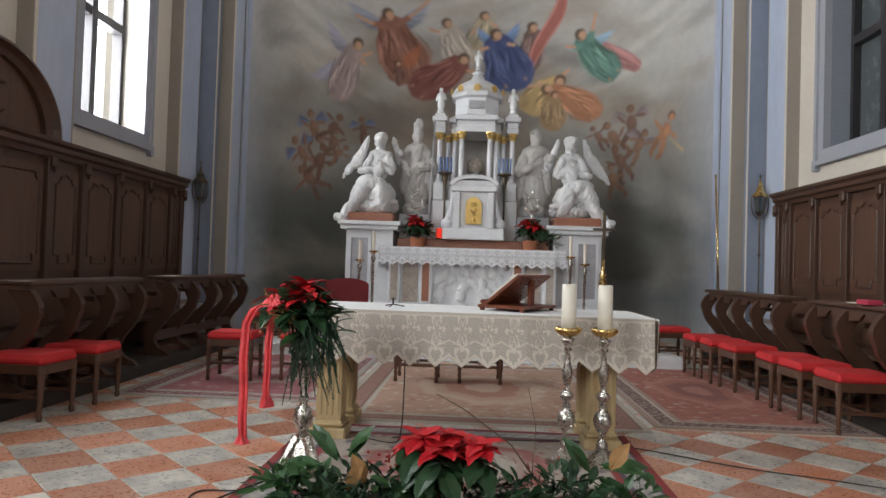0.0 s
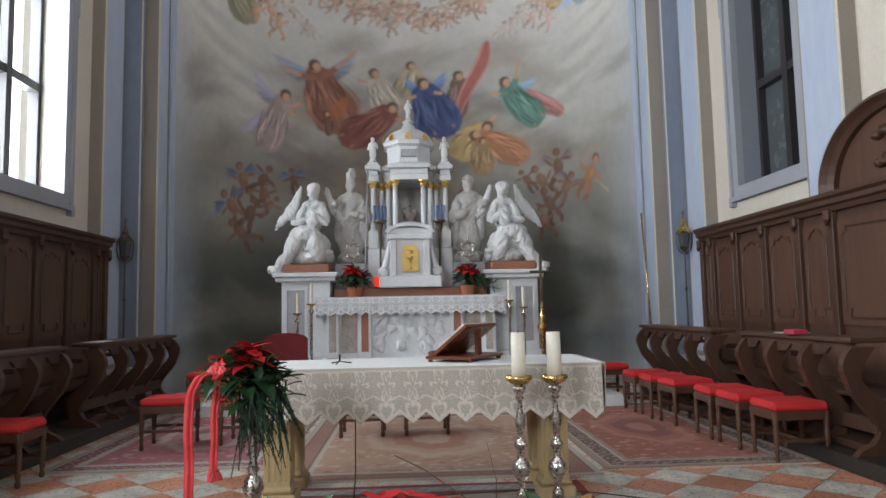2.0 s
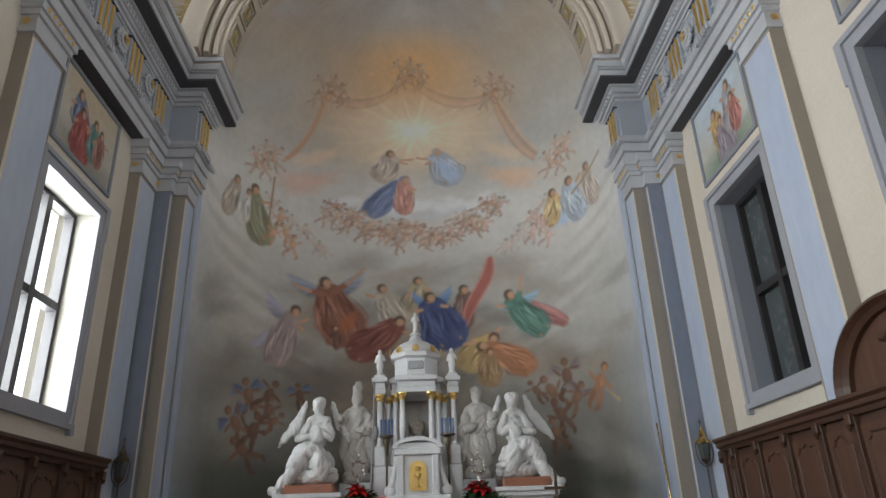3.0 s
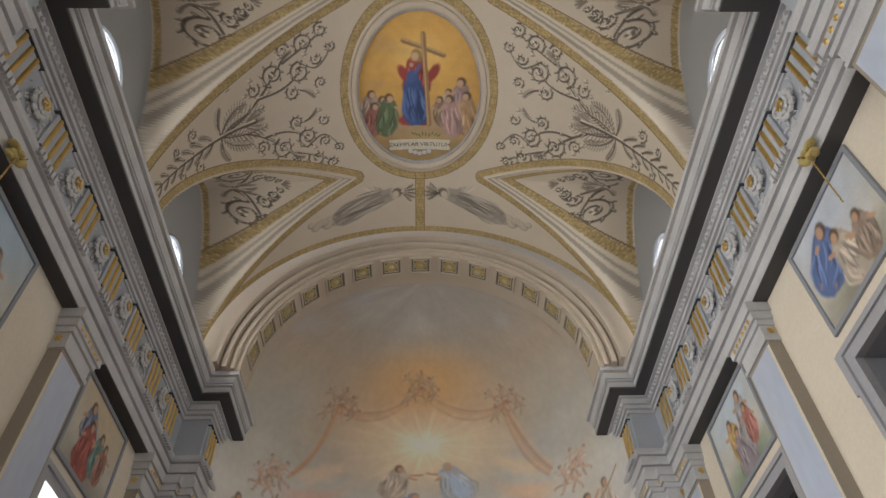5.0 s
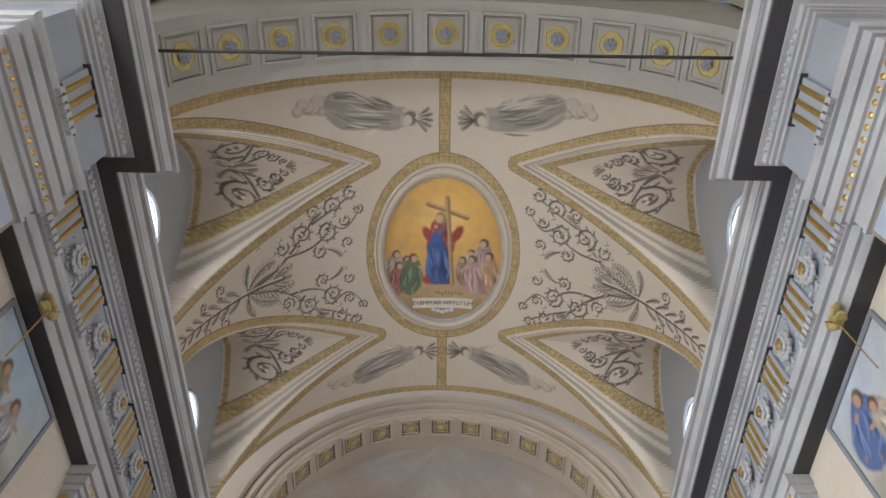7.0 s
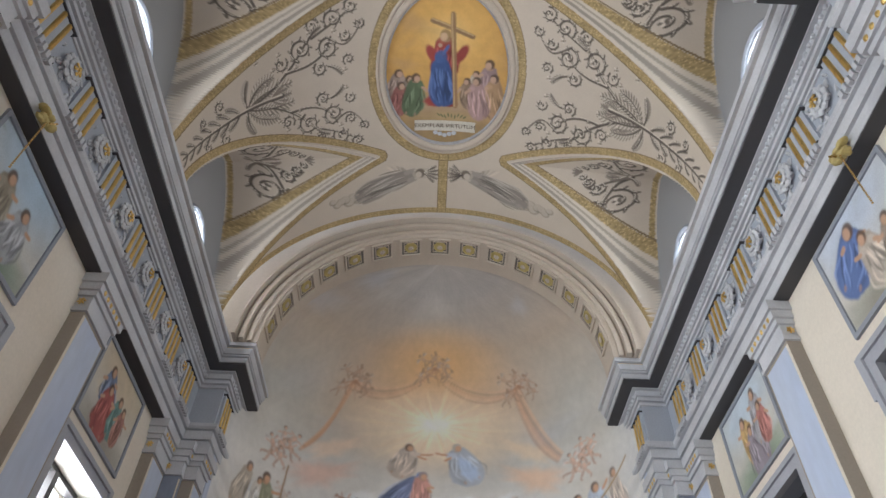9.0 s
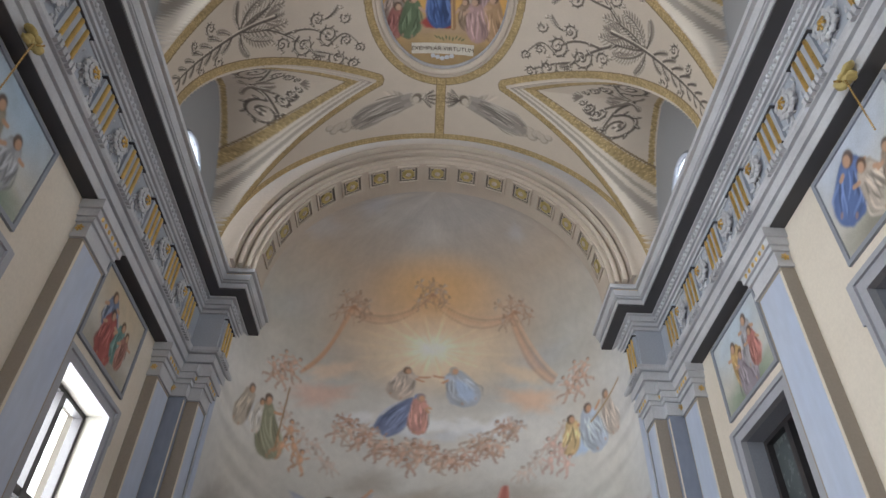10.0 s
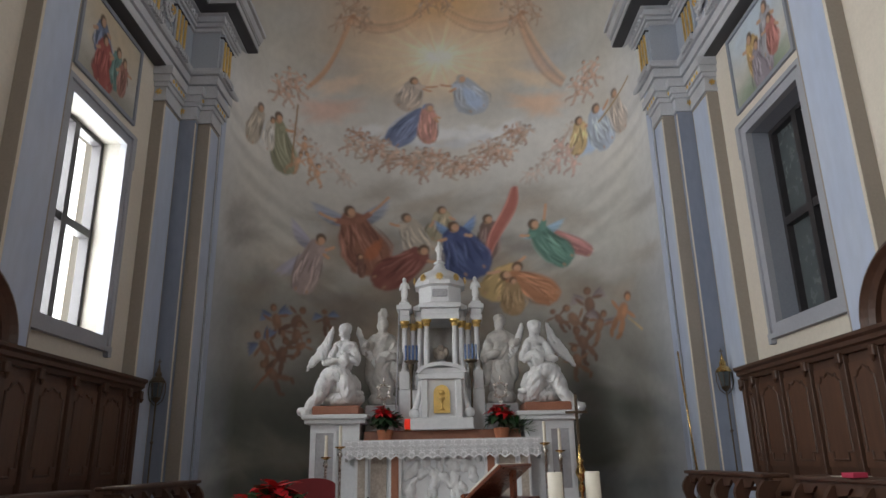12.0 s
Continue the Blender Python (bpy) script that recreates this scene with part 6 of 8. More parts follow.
    for x, y in ((-0.62, 11.68), (0.62, 11.68), (-0.48, 11.95), (0.48, 11.95), (-0.24, 11.55), (0.24, 11.55), (-0.36, 11.75), (0.36, 11.75)):
        part("column_plinth", boxed(x - 0.085, x + 0.085, y - 0.085, y + 0.085, 2.42 if abs(x) > 0.3 else 1.74, 2.72, bevel=0.008), MARBLE, ob)
        bm = turned([(0.066, 2.72), (0.07, 2.736), (0.052, 2.766), (0.045, 2.782), (0.047, 3.092), (0.038, 3.449), (0.042, 3.464)], 14, (x, y, 0))
        part("column", bm, MARBLE, ob, smooth=True)
        part("column_capital", turned([(0.05, 3.464), (0.065, 3.495), (0.06, 3.518), (0.085, 3.557), (0.085, 3.580)], 10, (x, y, 0)), GOLD, ob)
    for x in (-0.5, 0.5):
        part("back_column", turned([(0.07, 2.42), (0.05, 2.50), (0.048, 3.45), (0.075, 3.58)], 12, (x, 12.32, 0)), MARBLE_GREY, ob, smooth=True)
    part("ornament_pedestal", turned([(0.10, 2.42), (0.06, 2.50), (0.04, 2.80), (0.07, 2.86), (0.09, 2.95)], 12, (0, 12.0, 0)), MARBLE_GREY, ob, smooth=True)
    orn = sculpt("carved_ornament", [((0, 12.0, 3.02), (0.12, 0.09, 0.10)), ((-0.08, 12.0, 3.10), (0.06, 0.06, 0.07)), ((0.08, 12.0, 3.09), (0.06, 0.06, 0.08)), ((0, 11.97, 3.15), (0.05, 0.05, 0.06))], RELIEF, 0.012, 0.012, 20, 3)
    orn.parent = ob
    bm = bmesh.new()
    for w, y, a, b in ((0.72, 11.58, 3.580, 3.677), (0.70, 11.60, 3.677, 3.774), (0.78, 11.52, 3.774, 3.852)):
        box(bm, -w * 0.6, w * 0.6, y + 0.16, 12.4, a, b, bevel=0.01)
        box(bm, -w * 0.46, w * 0.46, y - 0.1, y + 0.17, a, b, bevel=0.01)
        for e in (-1, 1):
            box(bm, *sorted((e * (0.53 - (w - 0.70) * 0.5), e * (0.71 + (w - 0.70) * 0.5))), y + 0.02, 11.98, a, b, bevel=0.01)
    part("canopy_entablature", bm, MARBLE, ob)
    m = Matrix.Translation((0, cy - 0.05, 0)) @ Matrix.Rotation(math.pi / 8, 4, "Z")
    part("drum", turned([(0.48, 3.852), (0.44, 3.881), (0.40, 3.900), (0.40, 4.172), (0.47, 4.201), (0.47, 4.269)], 8, m=m), MARBLE, ob)
    part("drum_panel", boxed(-0.13, 0.13, cy - 0.455, cy - 0.40, 3.978, 4.114, bevel=0.012), MARBLE_GREY, ob)
    part("dome", turned([(0.44, 4.269), (0.42, 4.346), (0.34, 4.443), (0.22, 4.511), (0.13, 4.550), (0.10, 4.618), (0.07, 4.647)], 16, (0, cy - 0.05, 0)), MARBLE, ob, smooth=True)
    for k in range(5):
        a = -math.pi / 2 + (k - 2) * 0.7
        bm = rosette_mesh(0.08, GOLD, 7)
        bmesh.ops.transform(bm, matrix=Matrix.Translation((0.43 * math.cos(a), cy - 0.05 + 0.43 * math.sin(a), 4.327)) @ Matrix.Rotation(a + math.pi / 2, 4, "Z") @ Matrix.Rotation(math.pi / 2, 4, "X"), verts=bm.verts)
        part("gilded_shell", bm, GOLD, ob)
    part("finial_base", turned([(0.07, 4.647), (0.11, 4.676), (0.06, 4.715), (0.04, 4.734)], 12, (0, cy - 0.05, 0)), MARBLE, ob, smooth=True)
    small_statue((0, cy - 0.05, 4.734), 0.36)
    for s in (-1, 1):
        part("statue_plinth", boxed(s * 0.62 - 0.09, s * 0.62 + 0.09, 11.6, 11.78, 3.852, 3.910, bevel=0.01), MARBLE, ob)
        small_statue((s * 0.62, 11.69, 3.910), 0.46)
    seated_angel(1, (-1.68, 11.5, 2.14))
    seated_angel(-1, (1.66, 11.5, 2.14))
    standing_saint(1, (-1.0, 11.75, 2.16), True)
    standing_saint(-1, (1.02, 11.75, 2.16), False)
    bm = bmesh.new()
    tube(bm, [(-0.76, 11.40, 1.74), (-0.70, 11.55, 3.75)], 0.014, 8)
    tagged(link_mesh("crozier_staff", bm, MARBLE_GREY, True), "thin grey metal staff leaning beside the robed statue", "staff")


high_altar()


# ---- cloths with lace borders ----
LINEN = mat("white_linen", (0.80, 0.80, 0.80), 0.85, vary=0.05, scale=3, fine=120, bump=0.15)
LACE = painted("cream_lace", rough=0.9, bump=0.4, fine=90, vary=0.15)
LACE_WHITE = painted("white_lace", rough=0.9, bump=0.4, fine=90, vary=0.15)


def hanging_lace(x0, x1, y, top, drop, pitch, scallop, material, parent, name="lace_border", wave=0.012, holes=0.0, axis=0, yarn=(0.66, 0.60, 0.52)):
    """A hanging strip with folds and a scalloped lower edge; holes leaves open meshes in it."""
    n = int((x1 - x0) / pitch * 30)
    m = 30
    U, V = np.meshgrid(np.linspace(x0, x1, n), np.linspace(0, 1, m), indexing="ij")
    ph = ((U - x0) / pitch) % 1.0
    low = drop - scallop * np.abs(2 * ph - 1)
    Z = top - V * low
    out = wave * V * (np.sin(U * 9.0) + 0.6 * np.sin(U * 23.0 + 1)) - 0.02 * V
    P = np.stack([U, y + out, Z] if axis == 0 else [y + out, U, Z], -1)
    keep = None
    if holes:
        uu, vv = (ph[:-1, :-1] - 0.5) * pitch, Z[:-1, :-1] - (top - drop * 0.62)
        r = np.hypot(uu, vv)
        keep = ~((np.sin(r * 130) > 1 - holes) & (np.sin(np.arctan2(vv, uu) * 6) > -0.5) & (V[:-1, :-1] > 0.3))
    X, W = (ph - 0.5) * 2, V
    thread = 0.5 + 0.5 * np.sin(U * 260) * np.sin(Z * 260)
    rose = np.cos(6 * np.arctan2((W - 0.35) * 2.2, X)) * 0.22 + 0.42
    rad = np.hypot(X, (W - 0.35) * 2.2)
    solid = (np.abs(rad - rose) < 0.09) | (W > 0.93) | (np.abs(W - 0.62) < 0.025) | (np.abs(W - 0.07) < 0.03) | (np.abs(np.hypot(X, (W - 0.80) * 4) - 0.5) < 0.1)
    tone = np.where(solid, 1.0, 0.55 + 0.3 * thread)
    ob = grid_mesh(name, P, material, np.array(yarn) * tone[..., None], keep=keep)
    ob.parent = parent
    sd = ob.modifiers.new("thickness", "SOLIDIFY")
    sd.thickness = 0.003
    return ob


def altar_cloth():
    ob = thing("altar_cloth", "white linen altar cloth with a deep lace border", "cloth", (0, 0, 0))
    part("linen_top", boxed(-1.47, 1.47, AY - 0.03, 11.24, 1.574, 1.588), LINEN, ob)
    hanging_lace(-1.47, 1.47, AY - 0.04, 1.588, 0.29, 0.155, 0.055, LACE_WHITE, ob, holes=0.22, yarn=(0.88, 0.88, 0.90))
    for s in (-1, 1):
        part("side_drop", boxed(*sorted((s * 1.465, s * 1.48)), AY - 0.03, 11.2, 1.28, 1.586), LINEN, ob)


altar_cloth()

# ---- the table altar ----
OAK = mat("limed_oak", (0.48, 0.36, 0.19), 0.5, vary=0.12, scale=2, fine=20, second=(0.36, 0.25, 0.12), stretch=(5, 5, 0.5))
TX0, TX1, TY0, TY1, TZ = -1.2, 1.36, 4.92, 5.82, 0.965


def table_altar():
    ob = thing("altar_table", "pale oak altar table on fluted square columns", "table")
    part("tabletop", boxed(TX0 + 0.02, TX1 - 0.02, TY0 + 0.02, TY1 - 0.02, TZ - 0.10, TZ - 0.012, bevel=0.01), OAK, ob)
    for x in (TX0 + 0.12, TX1 - 0.43):
        for y in (TY0 + 0.12, TY1 - 0.30):
            bm = bmesh.new()
            box(bm, x - 0.03, x + 0.24, y - 0.03, y + 0.24, 0.0, 0.08, bevel=0.01)
            box(bm, x - 0.01, x + 0.22, y - 0.01, y + 0.22, 0.08, 0.13, bevel=0.02)
            box(bm, x + 0.015, x + 0.195, y + 0.015, y + 0.195, 0.13, TZ - 0.17)
            for k in range(4):
                c = x + 0.04 + k * 0.0435
                box(bm, c - 0.012, c + 0.012, y + 0.006, y + 0.016, 0.17, TZ - 0.22, bevel=0.004)
                box(bm, x + 0.194, x + 0.204, y + 0.04 + k * 0.0435 - 0.012, y + 0.04 + k * 0.0435 + 0.012, 0.17, TZ - 0.22, bevel=0.004)
                box(bm, x + 0.006, x + 0.016, y + 0.04 + k * 0.0435 - 0.012, y + 0.04 + k * 0.0435 + 0.012, 0.17, TZ - 0.22, bevel=0.004)
            box(bm, x - 0.01, x + 0.22, y - 0.01, y + 0.22, TZ - 0.17, TZ - 0.10, bevel=0.015)
            part("leg", bm, OAK, ob)
    cl = thing("tablecloth", "white linen tablecloth with a wide scalloped cream lace border", "cloth")
    part("linen_top", boxed(TX0, TX1, TY0, TY1, TZ - 0.008, TZ + 0.006, bevel=0.003), LINEN, cl)
    hanging_lace(TX0, TX1, TY0 - 0.006, TZ + 0.003, 0.39, 0.185, 0.075, LACE, cl, wave=0.010)
    hanging_lace(TX0, TX1, TY1 + 0.03, TZ + 0.003, 0.39, 0.185, 0.075, LACE, cl, wave=0.010)
    hanging_lace(TY0, TY1, TX1 + 0.03, TZ + 0.003, 0.39, 0.185, 0.075, LACE, cl, wave=0.012, axis=1)
    hanging_lace(TY0, TY1, TX0 - 0.01, TZ + 0.003, 0.39, 0.185, 0.075, LACE, cl, wave=0.012, axis=1)


table_altar()


# ---- choir panelling ----
PW = WALL - 0.2       # the panelling stands clear of the pilasters
def ogee_panel(parent, s, x, y0, y1, z0, z1, material):
    """A sunk panel with a raised shaped border on a wall of panelling."""
    part("panel", boxed(*sorted((s * x, s * (x + 0.03))), y0, y1, z0, z1), material, parent)
    ym, r = (y0 + y1) / 2, 0.09
    a, b, c, d = y0 + 0.07, y1 - 0.07, z0 + 0.08, z1 - 0.08
    pts = [(a, c + r), (a + r, c + r), (a + r, c), (b - r, c), (b - r, c + r), (b, c + r), (b, d - r)]
    pts += [(b - r * math.sin(t), d - r + r * (1 - math.cos(t))) for t in (0.5, 1.0, 1.5)]
    pts += [(ym + 0.09, d - 0.02), (ym, d + 0.025), (ym - 0.09, d - 0.02)]
    pts += [(a + r * math.sin(t), d - r + r * (1 - math.cos(t))) for t in (1.5, 1.0, 0.5)] + [(a, d - r), (a, c + r)]
    bm = bmesh.new()
    tube(bm, [(s * (x - 0.004), p, q) for p, q in pts], 0.016, 6)
    part("panel_moulding", bm, WOOD_DARK, parent)


def panelling(s):
    word = "right" if s > 0 else "left"
    ob = thing("wall_panelling_" + word, "dark walnut choir panelling with shaped panels and an arched centre", "panelling", kind="structure")
    top = 2.45
    part("backing", boxed(*sorted((s * (PW + 0.19), s * (PW - 0.07))), 3.2, 10.56, 0, top, bevel=0.004), WOOD_DARK, ob)
    x = PW - 0.085
    edges = (3.3, 4.1, 4.9, 5.12, 7.2, 7.85, 8.62, 9.40, 10.15, 10.52)
    for i, (a, b) in enumerate(zip(edges, edges[1:])):
        wide = b - a > 1
        if b - a < 0.3:
            continue
        ogee_panel(ob, s, x - 0.01, a + 0.07, b - 0.07, 1.12, top - 0.20, WOOD_PANEL)
        part("lower_panel", boxed(*sorted((s * (x - 0.01), s * (x + 0.03))), a + 0.07, b - 0.07, 0.55, 1.0, bevel=0.006), WOOD_PANEL, ob)
    for y in edges:
        bm = bmesh.new()
        box(bm, *sorted((s * (x - 0.05), s * (x + 0.03))), y - 0.055, y + 0.055, 0.0, top - 0.1, bevel=0.006)
        part("stile", bm, WOOD_DARK, ob)
        bm = bmesh.new()
        box(bm, *sorted((s * (x - 0.10), s * (x - 0.04))), y - 0.05, y + 0.05, top - 0.2, top - 0.08, bevel=0.012)
        tube(bm, [(s * (x - 0.09), y, top - 0.20 - 0.02 * k) for k in range(4)], 0.035, 8, 0.3)
        part("bracket", bm, WOOD_DARK, ob)
    side = s
    prof = [(0.0, top - 0.1), (0.11, top - 0.1), (0.13, top - 0.05), (0.17, top - 0.03), (0.17, top + 0.02), (0.21, top + 0.05), (0.21, top + 0.09), (0.0, top + 0.09)]
    part("cornice", sweep(bmesh.new(), [(s * (PW - 0.02), 3.2), (s * (PW - 0.02), 10.57)], prof, side), WOOD_DARK, ob)
    # arched pediment over the central seat
    yc, r = 6.2, 1.06
    bm = bmesh.new()
    prev = None
    for i in range(25):
        a = math.pi * i / 24
        col = [bm.verts.new((s * xx, yc + rr * math.cos(a), top + 0.09 + rr * math.sin(a) * 0.78)) for xx, rr in ((PW - 0.02, r), (PW - 0.20, r), (PW - 0.22, r - 0.05), (PW - 0.16, r - 0.10), (PW - 0.12, r - 0.16), (PW - 0.02, r - 0.16))]
        if prev:
            for k in range(6):
                bm.faces.new((prev[k], prev[(k + 1) % 6], col[(k + 1) % 6], col[k]))
        prev = col
    part("arched_pediment", bm, WOOD_DARK, ob)
    bm = bmesh.new()
    f = bm.faces.new([bm.verts.new((s * (PW - 0.06), yc + (r - 0.14) * math.cos(math.pi * i / 20), top + 0.09 + (r - 0.14) * 0.78 * math.sin(math.pi * i / 20))) for i in range(21)])
    g = bmesh.ops.extrude_face_region(bm, geom=[f])
    bmesh.ops.translate(bm, vec=(s * 0.05, 0, 0), verts=[v for v in g["geom"] if isinstance(v, bmesh.types.BMVert)])
    part("tympanum", bm, WOOD_PANEL, ob)
    lumps = [((s * (PW - 0.09), yc + 0.3 * math.sin(k * 1.9) * (0.3 + 0.1 * (k % 5)), top + 0.42 + 0.16 * math.cos(k * 2.3)), (0.03, 0.07, 0.05), 0.6 * k) for k in range(16)]
    c = sculpt("carved_ornament", lumps, WOOD_DARK, 0.016, 0.01, 20, 6)
    c.parent = ob
    # seat bench along the wall
    bm = bmesh.new()
    box(bm, *sorted((s * (PW - 0.10), s * (PW - 0.55))), 3.3, 10.4, 0.47, 0.51, bevel=0.008)
    for y in (3.35, 5.2, 7.5, 9.0, 10.35):
        box(bm, *sorted((s * (PW - 0.10), s * (PW - 0.5))), y - 0.03, y + 0.03, 0.14, 0.47)
        box(bm, *sorted((s * (PW - 0.12), s * (PW - 0.52))), y - 0.035, y + 0.035, 0.78, 0.84, bevel=0.012)
    part("bench_seat", bm, WOOD_DARK, ob)
    part("platform", boxed(*sorted((s * (PW - 0.02), s * 3.5)), 3.2, 10.56, 0.0, 0.13, bevel=0.008), BLACK, ob)


def s_support(parent, x, y, s, z0=0.13, top=1.0):
    """An S-curved carved plank that carries the desk."""
    n = 18
    bm = bmesh.new()
    cols = []
    for i in range(n + 1):
        t = i / n
        z = z0 + (top - z0) * t
        c = x + s * (0.13 * math.sin(2 * math.pi * (t * 0.95 + 0.02)))
        w = 0.055 + 0.045 * abs(math.cos(math.pi * (t * 2 + 0.1))) + (0.06 if t < 0.08 else 0)
        cols.append([bm.verts.new((c + dx * w, y + dy * 0.035, z)) for dx, dy in ((-1, -1), (1, -1), (1, 1), (-1, 1))])
    for a, b in zip(cols, cols[1:]):
        for k in range(4):
            bm.faces.new((a[k], a[(k + 1) % 4], b[(k + 1) % 4], b[k]))
    bm.faces.new(cols[0][::-1])
    bm.faces.new(cols[-1])
    part("support", bm, WOOD_DARK, parent)


def choir_desk(s, y0, y1):
    ob = thing("choir_desk", "dark walnut choir kneeling desk on S-curved carved supports", "desk", group="choir desks")
    x = 3.66
    part("desk_top", boxed(*sorted((s * (x - 0.15), s * (x + 0.17))), y0, y1, 1.03, 1.075, bevel=0.012), WOOD_DARK, ob)
    n = max(3, round((y1 - y0) / 0.72))
    bm = bmesh.new()
    steps = n * 14
    prev = None
    for i in range(steps + 1):
        y = y0 + 0.04 + (y1 - y0 - 0.08) * i / steps
        ph = (i / 14.0) % 1.0
        low = 1.03 - 0.07 - 0.055 * abs(math.cos(math.pi * ph)) ** 0.5 + (0.03 if 0.42 < ph < 0.58 else 0)
        col = [bm.verts.new((s * (x - 0.10 + dx), y, z)) for dx, z in ((0, low), (0, 1.03), (0.03, 1.03), (0.03, low))]
        if prev:
            for k in range(4):
                bm.faces.new((prev[k], prev[(k + 1) % 4], col[(k + 1) % 4], col[k]))
        prev = col
    part("shaped_apron", bm, WOOD_DARK, ob)
    for i in range(n + 1):
        s_support(ob, s * x, y0 + 0.05 + (y1 - y0 - 0.1) * i / n, s)
    part("back_rail", boxed(*sorted((s * (x + 0.05), s * (x + 0.08))), y0 + 0.05, y1 - 0.05, 0.30, 0.42, bevel=0.006), WOOD_DARK, ob)
    part("kneeler", boxed(*sorted((s * (x + 0.02), s * (x + 0.32))), y0 + 0.05, y1 - 0.05, 0.135, 0.20, bevel=0.01), WOOD_DARK, ob)


for s in (-1, 1):
    panelling(s)
    choir_desk(s, 7.95, 10.5)
    choir_desk(s, 5.38, 7.25)


# ---- stools ----
RED_VELVET = mat("red_velvet", (0.58, 0.022, 0.025), 0.8, vary=0.1, scale=6, fine=70, second=(0.42, 0.012, 0.018), bump=0.2)
STOOL_WOOD = mat("stool_walnut", (0.10, 0.045, 0.025), 0.4, vary=0.15, scale=3, fine=25, second=(0.06, 0.027, 0.016), stretch=(5, 5, 0.6))


def stool():
    ob = thing("stool", "low dark wooden stool with a padded red velvet seat", "stool", (3.34, 6.05, 0), group="stools of the choir")
    w, d = 0.25, 0.22
    bm = bmesh.new()
    box(bm, -w, w, -d, d, 0.43, 0.50, bevel=0.025)
    for v in bm.verts:
        if v.co.z > 0.48:
            v.co.z += 0.03 * (1 - (v.co.x / w) ** 2) * (1 - (v.co.y / d) ** 2) + 0.012
    part("seat_cushion", bm, RED_VELVET, ob)
    for a, b, c, e in ((-w, w, -d, -d + 0.03), (-w, w, d - 0.03, d), (-w, -w + 0.03, -d + 0.03, d - 0.03), (w - 0.03, w, -d + 0.03, d - 0.03)):
        part("seat_rail", boxed(a + 0.004, b - 0.004, c + 0.004, e - 0.004, 0.36, 0.435, bevel=0.004), STOOL_WOOD, ob)
    for x in (-w + 0.025, w - 0.025):
        for y in (-d + 0.025, d - 0.025):
            part("leg", turned([(0.018, 0.0), (0.024, 0.03), (0.016, 0.06), (0.022, 0.10), (0.016, 0.13), (0.024, 0.16), (0.026, 0.28), (0.018, 0.30), (0.027, 0.33), (0.027, 0.43)], 10, (x, y, 0)), STOOL_WOOD, ob, smooth=True)
    for y in (-d + 0.025, d - 0.025):
        part("stretcher", boxed(-w + 0.04, w - 0.04, y - 0.01, y + 0.01, 0.17, 0.20, bevel=0.004), STOOL_WOOD, ob)
    part("stretcher", boxed(-0.011, 0.011, -d + 0.035, d - 0.035, 0.172, 0.198, bevel=0.004), STOOL_WOOD, ob)
    return ob


first = stool()
for x, y, t in ((3.26, 6.58, 2), (3.24, 7.08, -3), (3.16, 7.9, 4), (3.10, 8.42, -2), (3.06, 8.95, 1), (2.9, 10.15, 6),
                (-2.52, 7.38, 3), (-1.75, 7.5, -4), (-3.42, 6.0, 2), (-3.46, 5.35, -3), (-0.55, 7.75, 0), (0.15, 7.78, 2), (-3.0, 10.3, 5)):
    copy_thing(first, pose(x, y, 0.012 if y > 5.9 and abs(x) < 3.3 else 0.0, 0, 0, t))


def armchair():
    ob = thing("armchair", "wooden armchair with a rounded dark red upholstered back", "chair", (-1.72, 9.5, 0.0), 8)
    dark = mat("crimson_upholstery", (0.20, 0.018, 0.022), 0.75, vary=0.12, scale=4, fine=60)
    bm = bmesh.new()
    f = bm.faces.new([bm.verts.new((-0.3, -0.02, 0.5)), bm.verts.new((0.3, -0.02, 0.5))] + [bm.verts.new((0.3 * math.cos(math.pi * k / 12), -0.02, 1.0 + 0.09 * math.sin(math.pi * k / 12))) for k in range(13)])
    g = bmesh.ops.extrude_face_region(bm, geom=[f])
    bmesh.ops.translate(bm, vec=(0, 0.07, 0), verts=[v for v in g["geom"] if isinstance(v, bmesh.types.BMVert)])
    part("backrest", bm, dark, ob)
    part("seat", boxed(-0.29, 0.29, 0.05, 0.55, 0.42, 0.52, bevel=0.03), dark, ob)
    for x in (-0.28, 0.28):
        for y in (0.0, 0.52):
            part("leg", turned([(0.02, 0), (0.03, 0.1), (0.022, 0.2), (0.03, 0.43)], 8, (x, y, 0)), STOOL_WOOD, ob)
        part("armrest", boxed(x - 0.03, x + 0.03, 0.03, 0.5, 0.68, 0.72, bevel=0.012), STOOL_WOOD, ob)


armchair()


